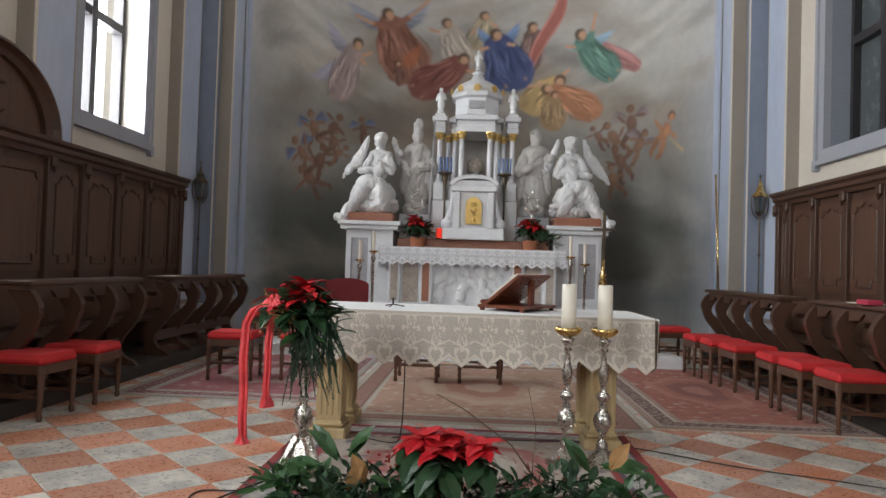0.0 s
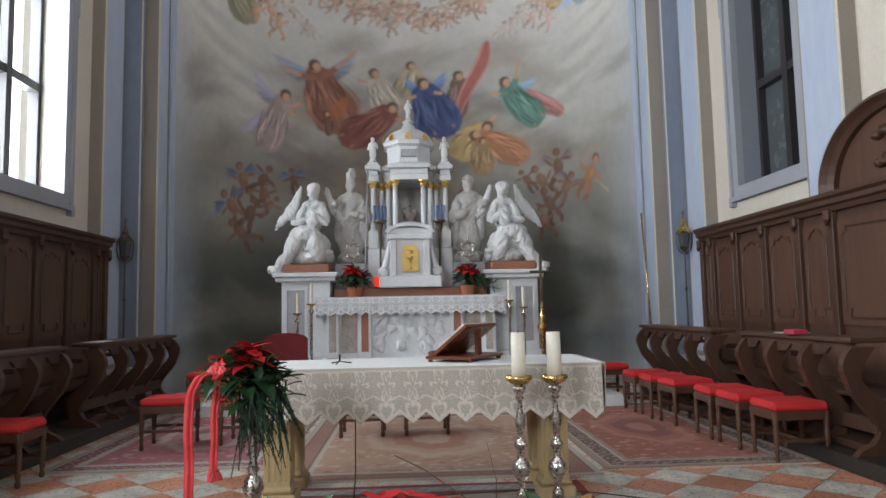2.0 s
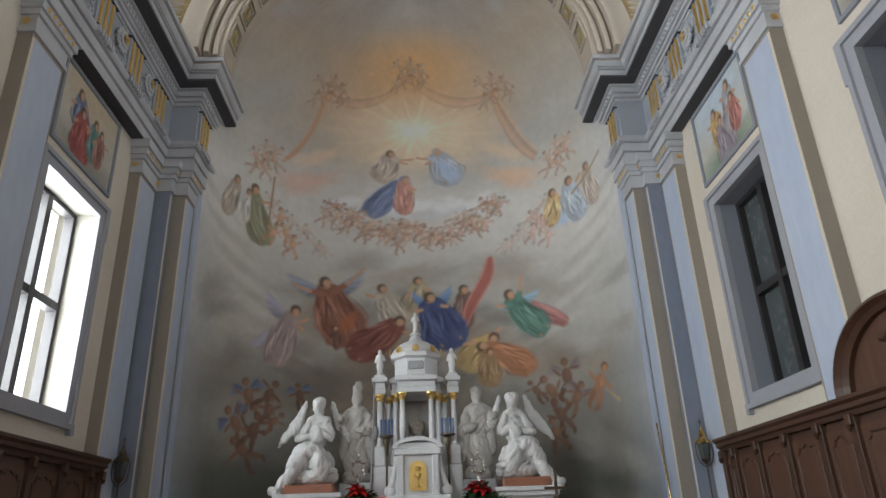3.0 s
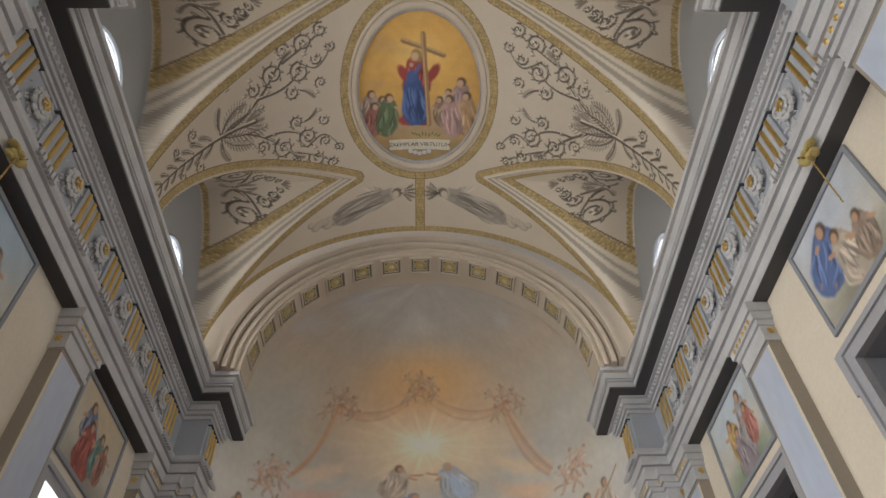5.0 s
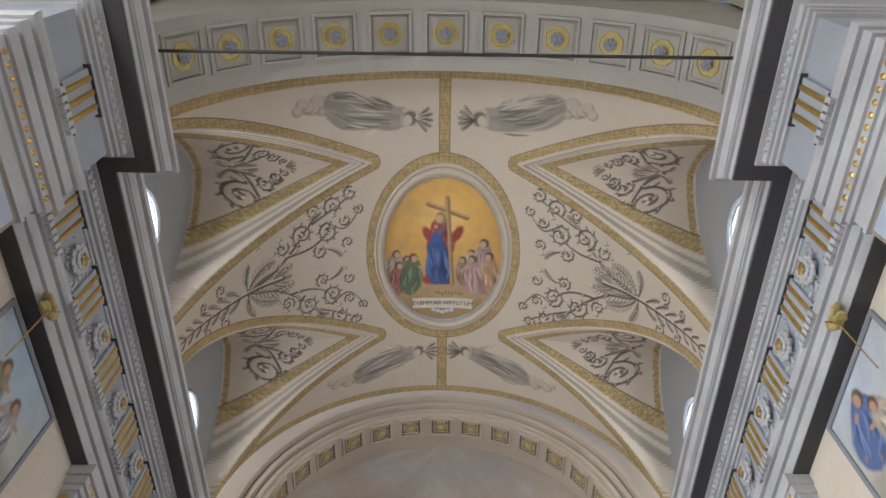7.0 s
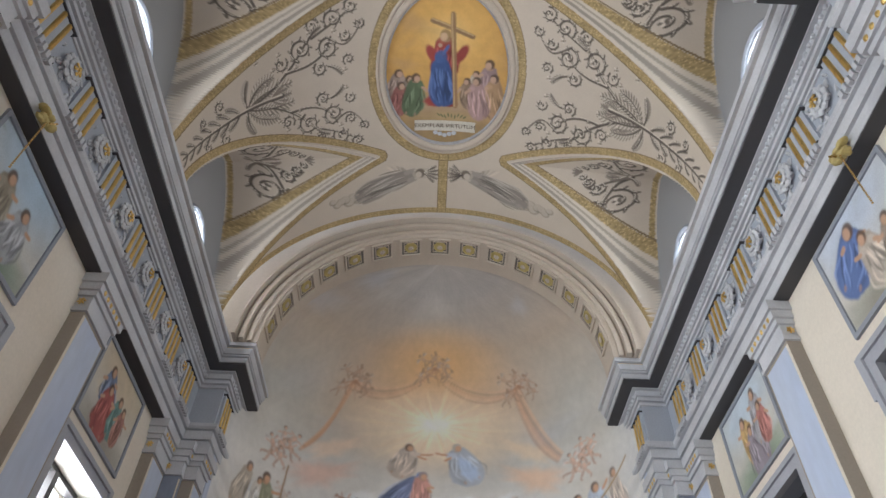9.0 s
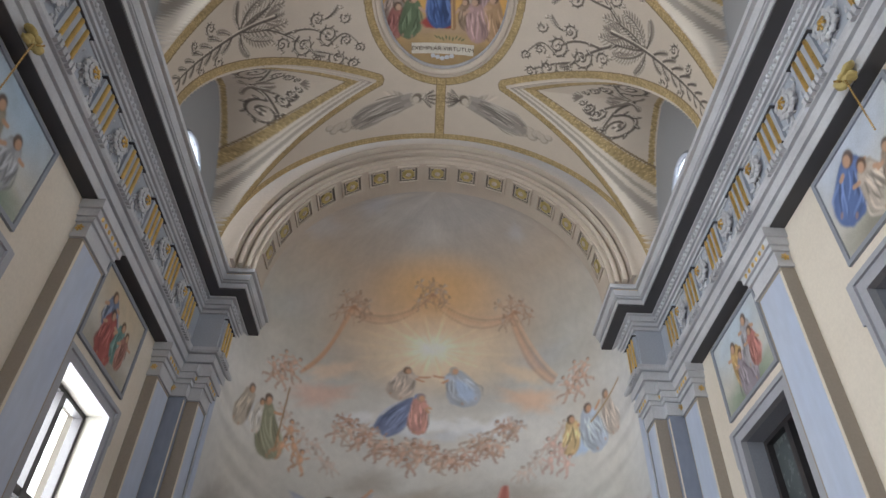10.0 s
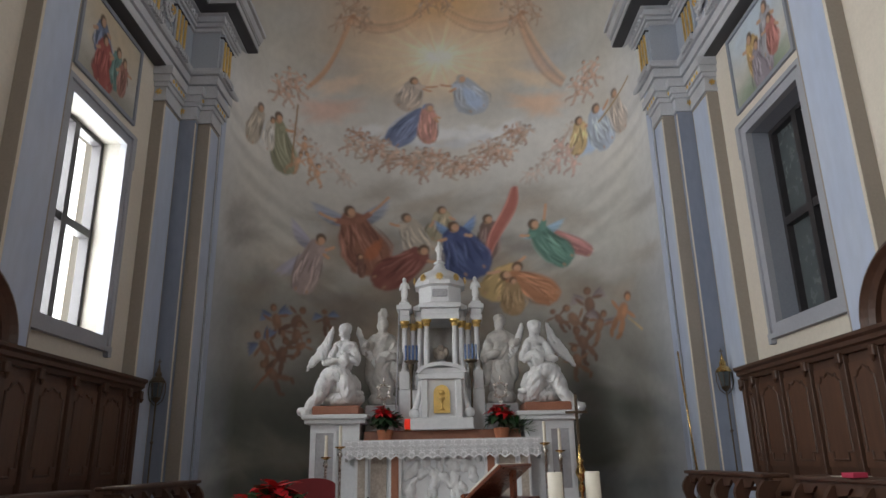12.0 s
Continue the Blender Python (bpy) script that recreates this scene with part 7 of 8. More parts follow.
# ---- rugs ----
def rug(name, x0, x1, y0, y1, field, border, accents, label, seed, z=0.008):
    n = lambda d: int(d / 0.016) + 2
    cv = Canvas(x0, x1, y0, y1, n(x1 - x0), n(y1 - y0), field)
    rng = random.Random(seed)
    ex = np.minimum(cv.U - x0, x1 - cv.U)
    ey = np.minimum(cv.V - y0, y1 - cv.V)
    e = np.minimum(ex, ey)
    for k in range(int(90 * (x1 - x0) * (y1 - y0))):
        u, v = rng.uniform(x0, x1), rng.uniform(y0, y1)
        r = rng.uniform(0.02, 0.06)
        c = rng.choice(accents)
        cv.blob(u, v, r, r * rng.uniform(0.4, 1), c, 0.7, rng.uniform(0, 3), 0.5, 0.3, seed=k)
    mx, my = (x0 + x1) / 2, (y0 + y1) / 2
    for k, c in ((1.0, accents[0]), (0.8, field), (0.6, accents[1]), (0.3, accents[0])):
        cv.blob(mx, my, k * (x1 - x0) * 0.26, k * (y1 - y0) * 0.26, c, 0.75, 0, 0.12, 0.15, seed=2)
    mot = 0.5 + 0.5 * np.sin(cv.U * 55 + np.sin(cv.V * 40)) * np.sin(cv.V * 55 + np.sin(cv.U * 40))
    for lo, hi, c, m in ((0.0, 0.05, border[0], 0), (0.05, 0.07, border[2], 0), (0.07, 0.22, border[1], 0.8), (0.22, 0.24, border[2], 0), (0.24, 0.29, border[0], 0.4)):
        k = (e >= lo) & (e < hi)
        cv.c[k] = (np.array(c) * (1 - m * mot[..., None] * 0.7) + np.array(border[2]) * (m * (mot[..., None] > 0.62) * 0.6))[k]
    P = np.stack([cv.U, cv.V, z + 0.0015 * np.sin(cv.U * 3.1) * np.sin(cv.V * 2.7)], -1)
    root = thing(name, label, "rug")
    pile = grid_mesh("woven_field", P, painted(name + "_wool", rough=0.95, bump=0.5, fine=220, vary=0.18), cv.c)
    pile.parent = root
    part("edge", boxed(x0 - 0.004, x1 + 0.004, y0 - 0.004, y1 + 0.004, 0.0005, z - 0.003), mat(name + "_binding", border[0], 0.95), root)
    bm = bmesh.new()
    for y, d in ((y0, -1), (y1, 1)):
        for k in range(int((x1 - x0) / 0.03)):
            xx = x0 + 0.03 * k + rng.uniform(0, 0.01)
            box(bm, xx, xx + 0.014, *sorted((y + d * 0.004, y + d * rng.uniform(0.03, 0.07))), 0.0005, 0.004)
    tagged(part("fringe", bm, mat(name + "_fringe", (0.62, 0.58, 0.50), 0.95), root), kind="stuff")


rug("altar_rug", -1.22, 1.29, 3.55, 5.5, (0.42, 0.36, 0.31), ((0.30, 0.05, 0.05), (0.50, 0.47, 0.44), (0.10, 0.08, 0.10)), ((0.34, 0.07, 0.07), (0.52, 0.48, 0.42), (0.10, 0.09, 0.14)), "worn red-bordered patterned rug in front of the table", 3, 0.006)
rug("centre_carpet", -1.15, 1.55, 5.66, 9.1, (0.42, 0.27, 0.20), ((0.50, 0.45, 0.38), (0.38, 0.22, 0.17), (0.22, 0.13, 0.11)), ((0.50, 0.38, 0.30), (0.34, 0.15, 0.11), (0.55, 0.50, 0.42)), "faded terracotta oriental carpet behind the altar table", 5, 0.010)
rug("side_carpet", 1.62, 3.48, 5.84, 9.6, (0.34, 0.13, 0.10), ((0.36, 0.26, 0.21), (0.20, 0.12, 0.11), (0.48, 0.42, 0.36)), ((0.44, 0.22, 0.17), (0.22, 0.09, 0.09), (0.50, 0.40, 0.32)), "dark red oriental carpet under the stools", 8, 0.012)
rug("side_carpet", -3.3, -1.22, 6.28, 9.6, (0.33, 0.12, 0.13), ((0.42, 0.38, 0.34), (0.30, 0.13, 0.14), (0.50, 0.46, 0.42)), ((0.48, 0.40, 0.36), (0.26, 0.09, 0.11), (0.40, 0.22, 0.22)), "crimson oriental carpet with a pale medallion beside the stalls", 11, 0.012)

# ---- candles, lanterns, cross, book ----
SILVER = mat("tarnished_silver", (0.55, 0.52, 0.48), 0.28, metal=1.0, vary=0.15, scale=14, fine=60, second=(0.30, 0.27, 0.24), bump=0.25)
BRASS = mat("polished_brass", (0.72, 0.50, 0.20), 0.25, metal=1.0, vary=0.12, scale=8, fine=40, second=(0.40, 0.26, 0.10))
WAX = mat("candle_wax", (0.78, 0.73, 0.62), 0.45, vary=0.04, scale=6, fine=30)
BRONZE = mat("dark_bronze", (0.13, 0.10, 0.07), 0.4, metal=0.8, vary=0.15, scale=10)


def altar_candlestick(x, y):
    ob = thing("candlestick", "tall knobbed silver candlestick with a brass pan and thick white candle", "candlestick", (x, y, 0.0), group="tall silver candlesticks")
    part("foot", turned([(0.13, 0.008), (0.13, 0.03), (0.10, 0.05), (0.06, 0.09), (0.035, 0.12)], 6), SILVER, ob)
    prof = [(0.035, 0.12), (0.04, 0.15), (0.02, 0.18), (0.022, 0.22), (0.055, 0.27), (0.062, 0.31), (0.05, 0.35), (0.022, 0.38), (0.03, 0.40), (0.02, 0.42), (0.044, 0.455), (0.046, 0.475), (0.02, 0.50), (0.018, 0.53), (0.032, 0.58), (0.035, 0.62), (0.018, 0.70), (0.016, 0.75), (0.03, 0.77), (0.018, 0.79), (0.042, 0.82), (0.045, 0.84), (0.02, 0.86)]
    part("stem", turned(prof, 18), SILVER, ob, smooth=True)
    part("pan", turned([(0.02, 0.855), (0.06, 0.865), (0.088, 0.89), (0.092, 0.915), (0.082, 0.917), (0.075, 0.895), (0.03, 0.89)], 20), BRASS, ob, smooth=True)
    c = part("candle", turned([(0.048, 0.89), (0.049, 1.0), (0.048, 1.20), (0.042, 1.205), (0.02, 1.198)], 20), WAX, ob, smooth=True)
    part("wick", boxed(-0.002, 0.002, -0.002, 0.002, 1.197, 1.215), BLACK, c)


altar_candlestick(0.715, 4.62)
altar_candlestick(0.955, 4.62)


def small_candelabrum(x, y, heights, z=0.0):
    ob = thing("candle_stand", "slender silver candle stand with thin white candles", "candlestick", (x, y, z))
    for k, (dx, h) in enumerate(heights):
        part("stem", turned([(0.09, 0.0), (0.08, 0.03), (0.03, 0.08), (0.018, 0.2), (0.035, 0.35), (0.018, 0.45), (0.02, h - 0.42), (0.04, h - 0.38), (0.02, h - 0.34), (0.025, h - 0.31)], 12, (dx, 0, 0)), SILVER, ob, smooth=True)
        part("pan", turned([(0.02, h - 0.31), (0.065, h - 0.29), (0.068, h - 0.275), (0.02, h - 0.28)], 14, (dx, 0, 0)), BRASS, ob)
        part("candle", turned([(0.022, h - 0.28), (0.022, h), (0.008, h + 0.005)], 10, (dx, 0, 0)), WAX, ob)


small_candelabrum(-1.55, 9.6, ((-0.02, 1.47), (0.17, 1.6)), 0.16)
small_candelabrum(1.38, 9.6, ((0.0, 1.6), (0.2, 1.5)), 0.16)


def lantern(s):
    ob = thing("processional_lantern", "dark bronze processional lantern on a thin pole", "lantern", (s * 4.55, 11.12, 0), group="processional lanterns")
    bm = bmesh.new()
    tube(bm, [(0, 0, 0.02), (0, 0, 2.3)], 0.013, 8)
    part("pole", bm, BRONZE, ob)
    part("foot", turned([(0.12, 0.0), (0.12, 0.02), (0.03, 0.05), (0.015, 0.1)], 12), BRONZE, ob)
    part("knop", turned([(0.013, 1.6), (0.03, 1.63), (0.013, 1.66)], 10), BRONZE, ob)
    part("cup", turned([(0.02, 2.24), (0.06, 2.29), (0.075, 2.32), (0.04, 2.33)], 12), BRONZE, ob)
    part("glass", turned([(0.06, 2.33), (0.095, 2.56)], 6), GLASS_GREY, ob)
    bm = bmesh.new()
    for k in range(6):
        a = math.pi * k / 3
        tube(bm, [(0.065 * math.cos(a), 0.065 * math.sin(a), 2.33), (0.10 * math.cos(a), 0.10 * math.sin(a), 2.56)], 0.007, 5)
    part("bars", bm, BRONZE, ob)
    part("roof", turned([(0.12, 2.55), (0.125, 2.57), (0.09, 2.62), (0.05, 2.66), (0.055, 2.70), (0.03, 2.74), (0.02, 2.80), (0.008, 2.84)], 12), BRASS if s > 0 else BRONZE, ob)
    bm = bmesh.new()
    box(bm, -0.006, 0.006, -0.006, 0.006, 2.83, 2.93)
    box(bm, -0.03, 0.03, -0.006, 0.006, 2.88, 2.895)
    part("cross", bm, BRONZE, ob)
    bm = bmesh.new()
    for e in (-1, 1):
        tube(bm, [(e * 0.02, 0, 2.2), (e * 0.10, 0, 2.27), (e * 0.135, 0, 2.40), (e * 0.13, 0, 2.55)], 0.008, 6)
    part("bail", bm, BRONZE, ob)


lantern(1)
lantern(-1)


def processional_cross():
    ob = thing("processional_cross", "gilded brass processional cross standing behind the altar table", "cross", (1.78, 9.3, 0))
    part("foot", turned([(0.2, 0.0), (0.2, 0.03), (0.06, 0.08), (0.02, 0.15)], 14), BRONZE, ob)
    part("shaft", turned([(0.018, 0.1), (0.018, 0.85), (0.05, 0.90), (0.02, 0.98), (0.06, 1.06), (0.07, 1.10), (0.035, 1.2), (0.05, 1.24), (0.02, 1.3), (0.018, 1.45)], 14), BRASS, ob, smooth=True)
    bm = bmesh.new()
    box(bm, -0.02, 0.02, -0.012, 0.012, 1.42, 2.10, bevel=0.006)
    box(bm, -0.15, 0.15, -0.011, 0.011, 1.84, 1.875, bevel=0.006)
    part("cross_body", bm, BRONZE, ob, "dark bronze cross")


processional_cross()
bm = bmesh.new()
tube(bm, [(4.05, 11.3, 0.0), (4.02, 11.45, 1.6), (3.98, 11.5, 2.95)], 0.016, 8)
tagged(link_mesh("banner_pole", bm, BRASS, True), "thin gilded banner pole leaning by the pilaster", "pole")

PAPER = mat("book_paper", (0.72, 0.68, 0.58), 0.8, vary=0.08, scale=10, fine=60)
LEATHER = mat("dark_red_leather", (0.16, 0.03, 0.025), 0.5, vary=0.15, scale=8, fine=70)


def book_stand():
    ob = thing("book_stand", "polished reddish wooden lectern stand on the table", "book stand", (0.42, 5.42, TZ + 0.006), -122)
    wood = mat("mahogany", (0.17, 0.05, 0.025), 0.3, vary=0.15, scale=3, fine=20, stretch=(1, 5, 5))
    tilt = Matrix.Translation((0, 0, 0.16)) @ Matrix.Rotation(radians(38), 4, "X")
    bm = boxed(-0.26, 0.26, -0.19, 0.19, -0.012, 0.012, bevel=0.004, m=tilt)
    part("slope", bm, wood, ob)
    part("ledge", boxed(-0.26, 0.26, -0.21, -0.18, -0.01, 0.045, bevel=0.004, m=tilt), wood, ob)
    part("base", boxed(-0.28, 0.28, -0.2, 0.2, 0.02, 0.045, bevel=0.006), wood, ob)
    for x in (-0.25, 0.25):
        for y in (-0.17, 0.17):
            part("foot", turned([(0.018, 0.0), (0.022, 0.01), (0.015, 0.022)], 8, (x, y, 0)), wood, ob)
    part("strut", boxed(-0.03, 0.03, 0.10, 0.13, 0.04, 0.24), wood, ob)
    bk = thing("missal", "open missal with a dark red cover lying on the stand", "book", (0.42, 5.42, TZ + 0.006), -122)
    part("cover", boxed(-0.23, 0.23, -0.155, 0.17, 0.014, 0.022, m=tilt), LEATHER, bk)
    for s in (-1, 1):
        bm = boxed(*sorted((s * 0.005, s * 0.215)), -0.145, 0.16, 0.023, 0.042, bevel=0.006, m=tilt)
        part("pages", bm, PAPER, bk)
    bm = bmesh.new()
    tube(bm, [tilt @ Vector((-0.21, -0.19, 0.02)), (-0.235, -0.235, 0.07), (-0.25, -0.24, 0.0)], 0.012, 6)
    part("ribbon", bm, RED_VELVET, bk)
    mic = thing("microphone_stand", "small black table microphone stand", "microphone", (-0.55, 5.3, TZ + 0.006))
    bm = bmesh.new()
    for a in (0.3, 2.4, 4.5):
        tube(bm, [(0, 0, 0.02), (0.09 * math.cos(a), 0.09 * math.sin(a), 0.006)], 0.005, 5)
    part("tripod", bm, BLACK, mic)
    bm = bmesh.new()
    tube(bm, [(0, 0, 0.02), (0, 0, 0.05), (0.0, -0.01, 0.07)], 0.008, 6)
    part("stem", bm, BLACK, mic)


book_stand()


# ---- flowers and greenery ----
def leaf_material(name, color, second, rough=0.45):
    return mat(name, color, rough, vary=0.25, scale=9, fine=30, second=second, bump=0.1)


LEAF_DARK = leaf_material("dark_evergreen", (0.018, 0.05, 0.02), (0.03, 0.08, 0.03))
LEAF_MID = leaf_material("glossy_green_leaf", (0.022, 0.07, 0.02), (0.045, 0.12, 0.03), 0.35)
LEAF_DRY = leaf_material("dry_tan_leaf", (0.34, 0.19, 0.07), (0.22, 0.10, 0.04), 0.7)
PETAL = leaf_material("poinsettia_red", (0.55, 0.012, 0.02), (0.38, 0.006, 0.014), 0.55)
NEEDLE = leaf_material("fir_needles", (0.02, 0.055, 0.03), (0.035, 0.08, 0.04), 0.6)
COPPER = leaf_material("orange_dyed_fibre", (0.52, 0.16, 0.03), (0.35, 0.09, 0.02), 0.8)
BERRY = leaf_material("red_berries", (0.50, 0.03, 0.015), (0.35, 0.02, 0.01), 0.3)
TWIG = mat("bare_twig", (0.12, 0.08, 0.05), 0.8, vary=0.2, scale=20)


def leaf(bm, p, d, up, length, width, bend=0.25):
    """One pointed blade with a folded midrib, drooping at its tip."""
    d = Vector(d).normalized()
    side = d.cross(Vector(up))
    if side.length < 1e-3:
        side = d.cross(Vector((1, 0, 0)))
    side.normalize()
    n = side.cross(d)
    p = Vector(p)
    rows = []
    for t, w in ((0.0, 0.12), (0.3, 0.85), (0.6, 1.0), (0.85, 0.5)):
        c = p + d * (t * length) - n * (bend * length * t * t)
        rows.append((bm.verts.new(c - side * (w * width / 2) + n * 0.12 * width), bm.verts.new(c), bm.verts.new(c + side * (w * width / 2) + n * 0.12 * width)))
    tip = bm.verts.new(p + d * length - n * (bend * length))
    for a, b in zip(rows, rows[1:]):
        bm.faces.new((a[0], a[1], b[1], b[0]))
        bm.faces.new((a[1], a[2], b[2], b[1]))
    bm.faces.new((rows[-1][0], rows[-1][1], tip))
    bm.faces.new((rows[-1][1], rows[-1][2], tip))


def spray(centre, radii, count, length, width, rng, outward=0.7, up=0.5):
    bm = bmesh.new()
    for _ in range(count):
        v = Vector((rng.gauss(0, 1), rng.gauss(0, 1), rng.gauss(0, 1))).normalized()
        if v.z < -0.3:
            v.z = -v.z
        r = rng.uniform(0.35, 1.0)
        p = Vector(centre) + Vector((v.x * radii[0], v.y * radii[1], v.z * radii[2])) * r
        p.z = max(p.z, 0.03)
        d = v * outward + Vector((rng.uniform(-1, 1), rng.uniform(-1, 1), rng.uniform(-0.5, 1) * up))
        k = rng.uniform(0.6, 1.2)
        leaf(bm, p, d, (rng.uniform(-0.4, 0.4), rng.uniform(-0.4, 0.4), 1), length * k, width * k, rng.uniform(0.05, 0.45))
    return bm


def fir(points, count, length, rng, thick=0.004):
    """Fir twigs: a stem with short needles on both sides."""
    bm = bmesh.new()
    for a, b in points:
        a, b = Vector(a), Vector(b)
        tube(bm, [a, (a + b) / 2 + Vector((0, 0, -0.01)), b], thick, 5, 0.5)
        for k in range(count):
            t = k / count
            p = a.lerp(b, t)
            d = (b - a).normalized() * 0.7 + Vector((rng.uniform(-1, 1), rng.uniform(-1, 1), rng.uniform(-1, 1)))
            d.normalize()
            s = d.cross(Vector((0.3, 0.5, 0.8))).normalized() * 0.0035
            q = p + d * length * (1 - 0.4 * t)
            bm.faces.new((bm.verts.new(p - s), bm.verts.new(p + s), bm.verts.new(q)))
    return bm


def poinsettia(parent, centre, spread, blooms, rng, height=0.0):
    green = bmesh.new()
    red = bmesh.new()
    for i in range(blooms):
        a = 2 * math.pi * i / blooms + rng.uniform(-0.3, 0.3)
        r = spread * (0.0 if i == 0 else rng.uniform(0.5, 1.0))
        c = Vector(centre) + Vector((r * math.cos(a), r * math.sin(a) * 0.8, height + rng.uniform(-0.05, 0.05) - 0.3 * r * r / max(spread, 0.01)))
        for ring, n, l, el in ((0, 6, 0.16, 0.02), (1, 5, 0.11, 0.5)):
            for k in range(n):
                b = 2 * math.pi * k / n + ring * 0.4 + rng.uniform(-0.2, 0.2)
                leaf(red, c + Vector((0, 0, 0.012 * ring)), (math.cos(b), math.sin(b), el + rng.uniform(-0.2, 0.2)), (0, 0, 1), l * rng.uniform(0.7, 1.2), 0.085, rng.uniform(0.15, 0.6))
        for k in range(6):
            b = 2 * math.pi * k / 6 + rng.uniform(-0.3, 0.3)
            leaf(green, c - Vector((0, 0, 0.06 + 0.03 * (k % 2))), (math.cos(b), math.sin(b), -0.1), (0, 0, 1), 0.19 * rng.uniform(0.8, 1.2), 0.105, 0.5)
    tagged(part("poinsettia_bloom", red, PETAL, parent, "red poinsettia bracts"))
    part("foliage", green, LEAF_DARK, parent, "dark green leaves")


ORGANZA = mat("cream_organza", (0.72, 0.60, 0.36), 0.5, vary=0.1, scale=6, fine=40, second=(0.60, 0.47, 0.25), bump=0.1)


def crumpled(parent, centre, rx, ry, h, seed, material):
    """A heap of thin gathered cloth: deep irregular folds and a ragged outline."""
    nu, nv = 96, 34
    U, V = np.meshgrid(np.linspace(0, 2 * math.pi, nu), np.linspace(0.0, 1.0, nv), indexing="ij")
    rng = np.random.RandomState(abs(int(seed)))
    ph = rng.uniform(0, 6, 12)
    f = sum(np.sin(U * (2 + i) + ph[i] + V * (3.5 - 0.9 * i) * (1 if i % 2 else -1)) / (1.3 + 0.22 * i) for i in range(9))
    g = sum(np.sin(U * (8 + 5 * i) + ph[i + 4] * 2 - V * 7 * (1 + 0.3 * i)) / (1 + i) for i in range(4))
    R = (V ** 0.8) * (1 + 0.16 * f * V)
    Z = centre[2] + h * np.clip((1 - V ** 1.6) * (0.50 + 0.26 * f) + 0.42 * np.abs(g) * (1 - V) ** 0.5 * V ** 0.4, 0.015, 1.3)
    P = np.stack([centre[0] + rx * R * np.cos(U), centre[1] + ry * R * np.sin(U), Z], -1)
    P[-1] = P[0]
    ob = grid_mesh("organza_fold", P, material)
    ob.parent = parent


def floor_arrangement():
    rng = random.Random(21)
    ob = thing("flower_arrangement", "low floor arrangement of evergreens, poinsettia, berries and cream organza", "flowers", (0, 0, 0))
    y = 3.38
    part("moss_bed", spray((0.02, y, 0.03), (1.0, 0.30, 0.12), 900, 0.07, 0.03, rng), LEAF_DARK, ob, "low bed of dark greens")
    for x, yy, r, n, m in ((-0.78, 3.40, 0.22, 70, LEAF_MID), (-0.45, 3.45, 0.26, 70, LEAF_DARK), (0.55, 3.45, 0.25, 70, LEAF_DARK), (0.82, 3.45, 0.26, 60, LEAF_MID), (0.3, 3.3, 0.2, 60, LEAF_DARK), (-0.2, 3.3, 0.2, 60, LEAF_MID), (-0.62, 3.25, 0.18, 50, LEAF_DARK)):
        part("leaf_spray", spray((x, yy, 0.10), (r, 0.16, 0.20), int(n * 1.5), 0.10, 0.045, rng), m, ob)
    big = bmesh.new()
    for x, z, dx, dz, l in ((-0.62, 0.34, -0.5, 0.5, 0.26), (-0.55, 0.36, 0.2, 0.7, 0.24), (-0.72, 0.30, -0.9, 0.1, 0.24), (-0.28, 0.30, 0.1, 1.0, 0.2), (0.72, 0.34, -0.4, 0.5, 0.22), (0.80, 0.36, 0.9, 0.2, 0.26), (0.78, 0.30, 0.9, -0.3, 0.24), (0.98, 0.14, 0.8, 0.4, 0.22), (-0.85, 0.10, -1.0, 0.0, 0.2), (0.7, 0.2, 0.2, -0.5, 0.25)):
        for k in range(2):
            leaf(big, (x * 0.93, 3.42 + 0.05 * k, z - 0.03), (dx + rng.uniform(-0.2, 0.2), rng.uniform(-0.7, 0.1), dz), (0, -0.6, 0.8), l * 0.85, 0.08, 0.25)
    part("laurel_spray", big, LEAF_MID, ob, "large glossy laurel leaves")
    dry = bmesh.new()
    for x, z, dx in ((0.76, 0.36, 0.3), (1.02, 0.16, 1.0), (0.96, 0.15, 0.7), (-0.42, 0.24, -0.2), (-0.5, 0.2, 0.3)):
        leaf(dry, (x, 3.32, z), (dx, -0.3, 0.7), (0, -0.7, 0.7), 0.15, 0.08, 0.3)
    part("dry_leaf_spray", dry, LEAF_DRY, ob, "dry tan leaves")
    twigs = [((rng.uniform(-0.9, 0.9), rng.uniform(3.12, 3.5), rng.uniform(0.1, 0.22)), None) for _ in range(90)]
    twigs = [(a, (a[0] + rng.uniform(-0.2, 0.2), a[1] + rng.uniform(-0.22, 0.05), max(0.02, a[2] + rng.uniform(-0.1, 0.12)))) for a, _ in twigs]
    part("fir_spray", fir(twigs, 70, 0.035, rng), NEEDLE, ob, "fir twigs")
    poinsettia(ob, (-0.02, 3.42, 0.46), 0.20, 8, rng, 0.0)
    for x, yy, z in ((-0.22, 3.12, 0.13), (0.14, 3.12, 0.13), (-0.56, 3.16, 0.12), (0.78, 3.16, 0.11)):
        bm = bmesh.new()
        for k in range(70):
            v = Vector((rng.gauss(0, 1), rng.gauss(0, 1), rng.gauss(0, 1))).normalized() * rng.uniform(0.05, 0.10)
            w = v.cross(Vector((0.4, 0.3, 0.9))) * 0.5
            tube(bm, [Vector((x, yy, z)) + v * 0.4, Vector((x, yy, z)) + v * 0.8 + w * 0.4, Vector((x, yy, z)) + v * 0.9 + w], 0.0018, 4)
        part("dyed_fibre", bm, COPPER, ob, "tuft of orange dyed fibre")
    bm = bmesh.new()
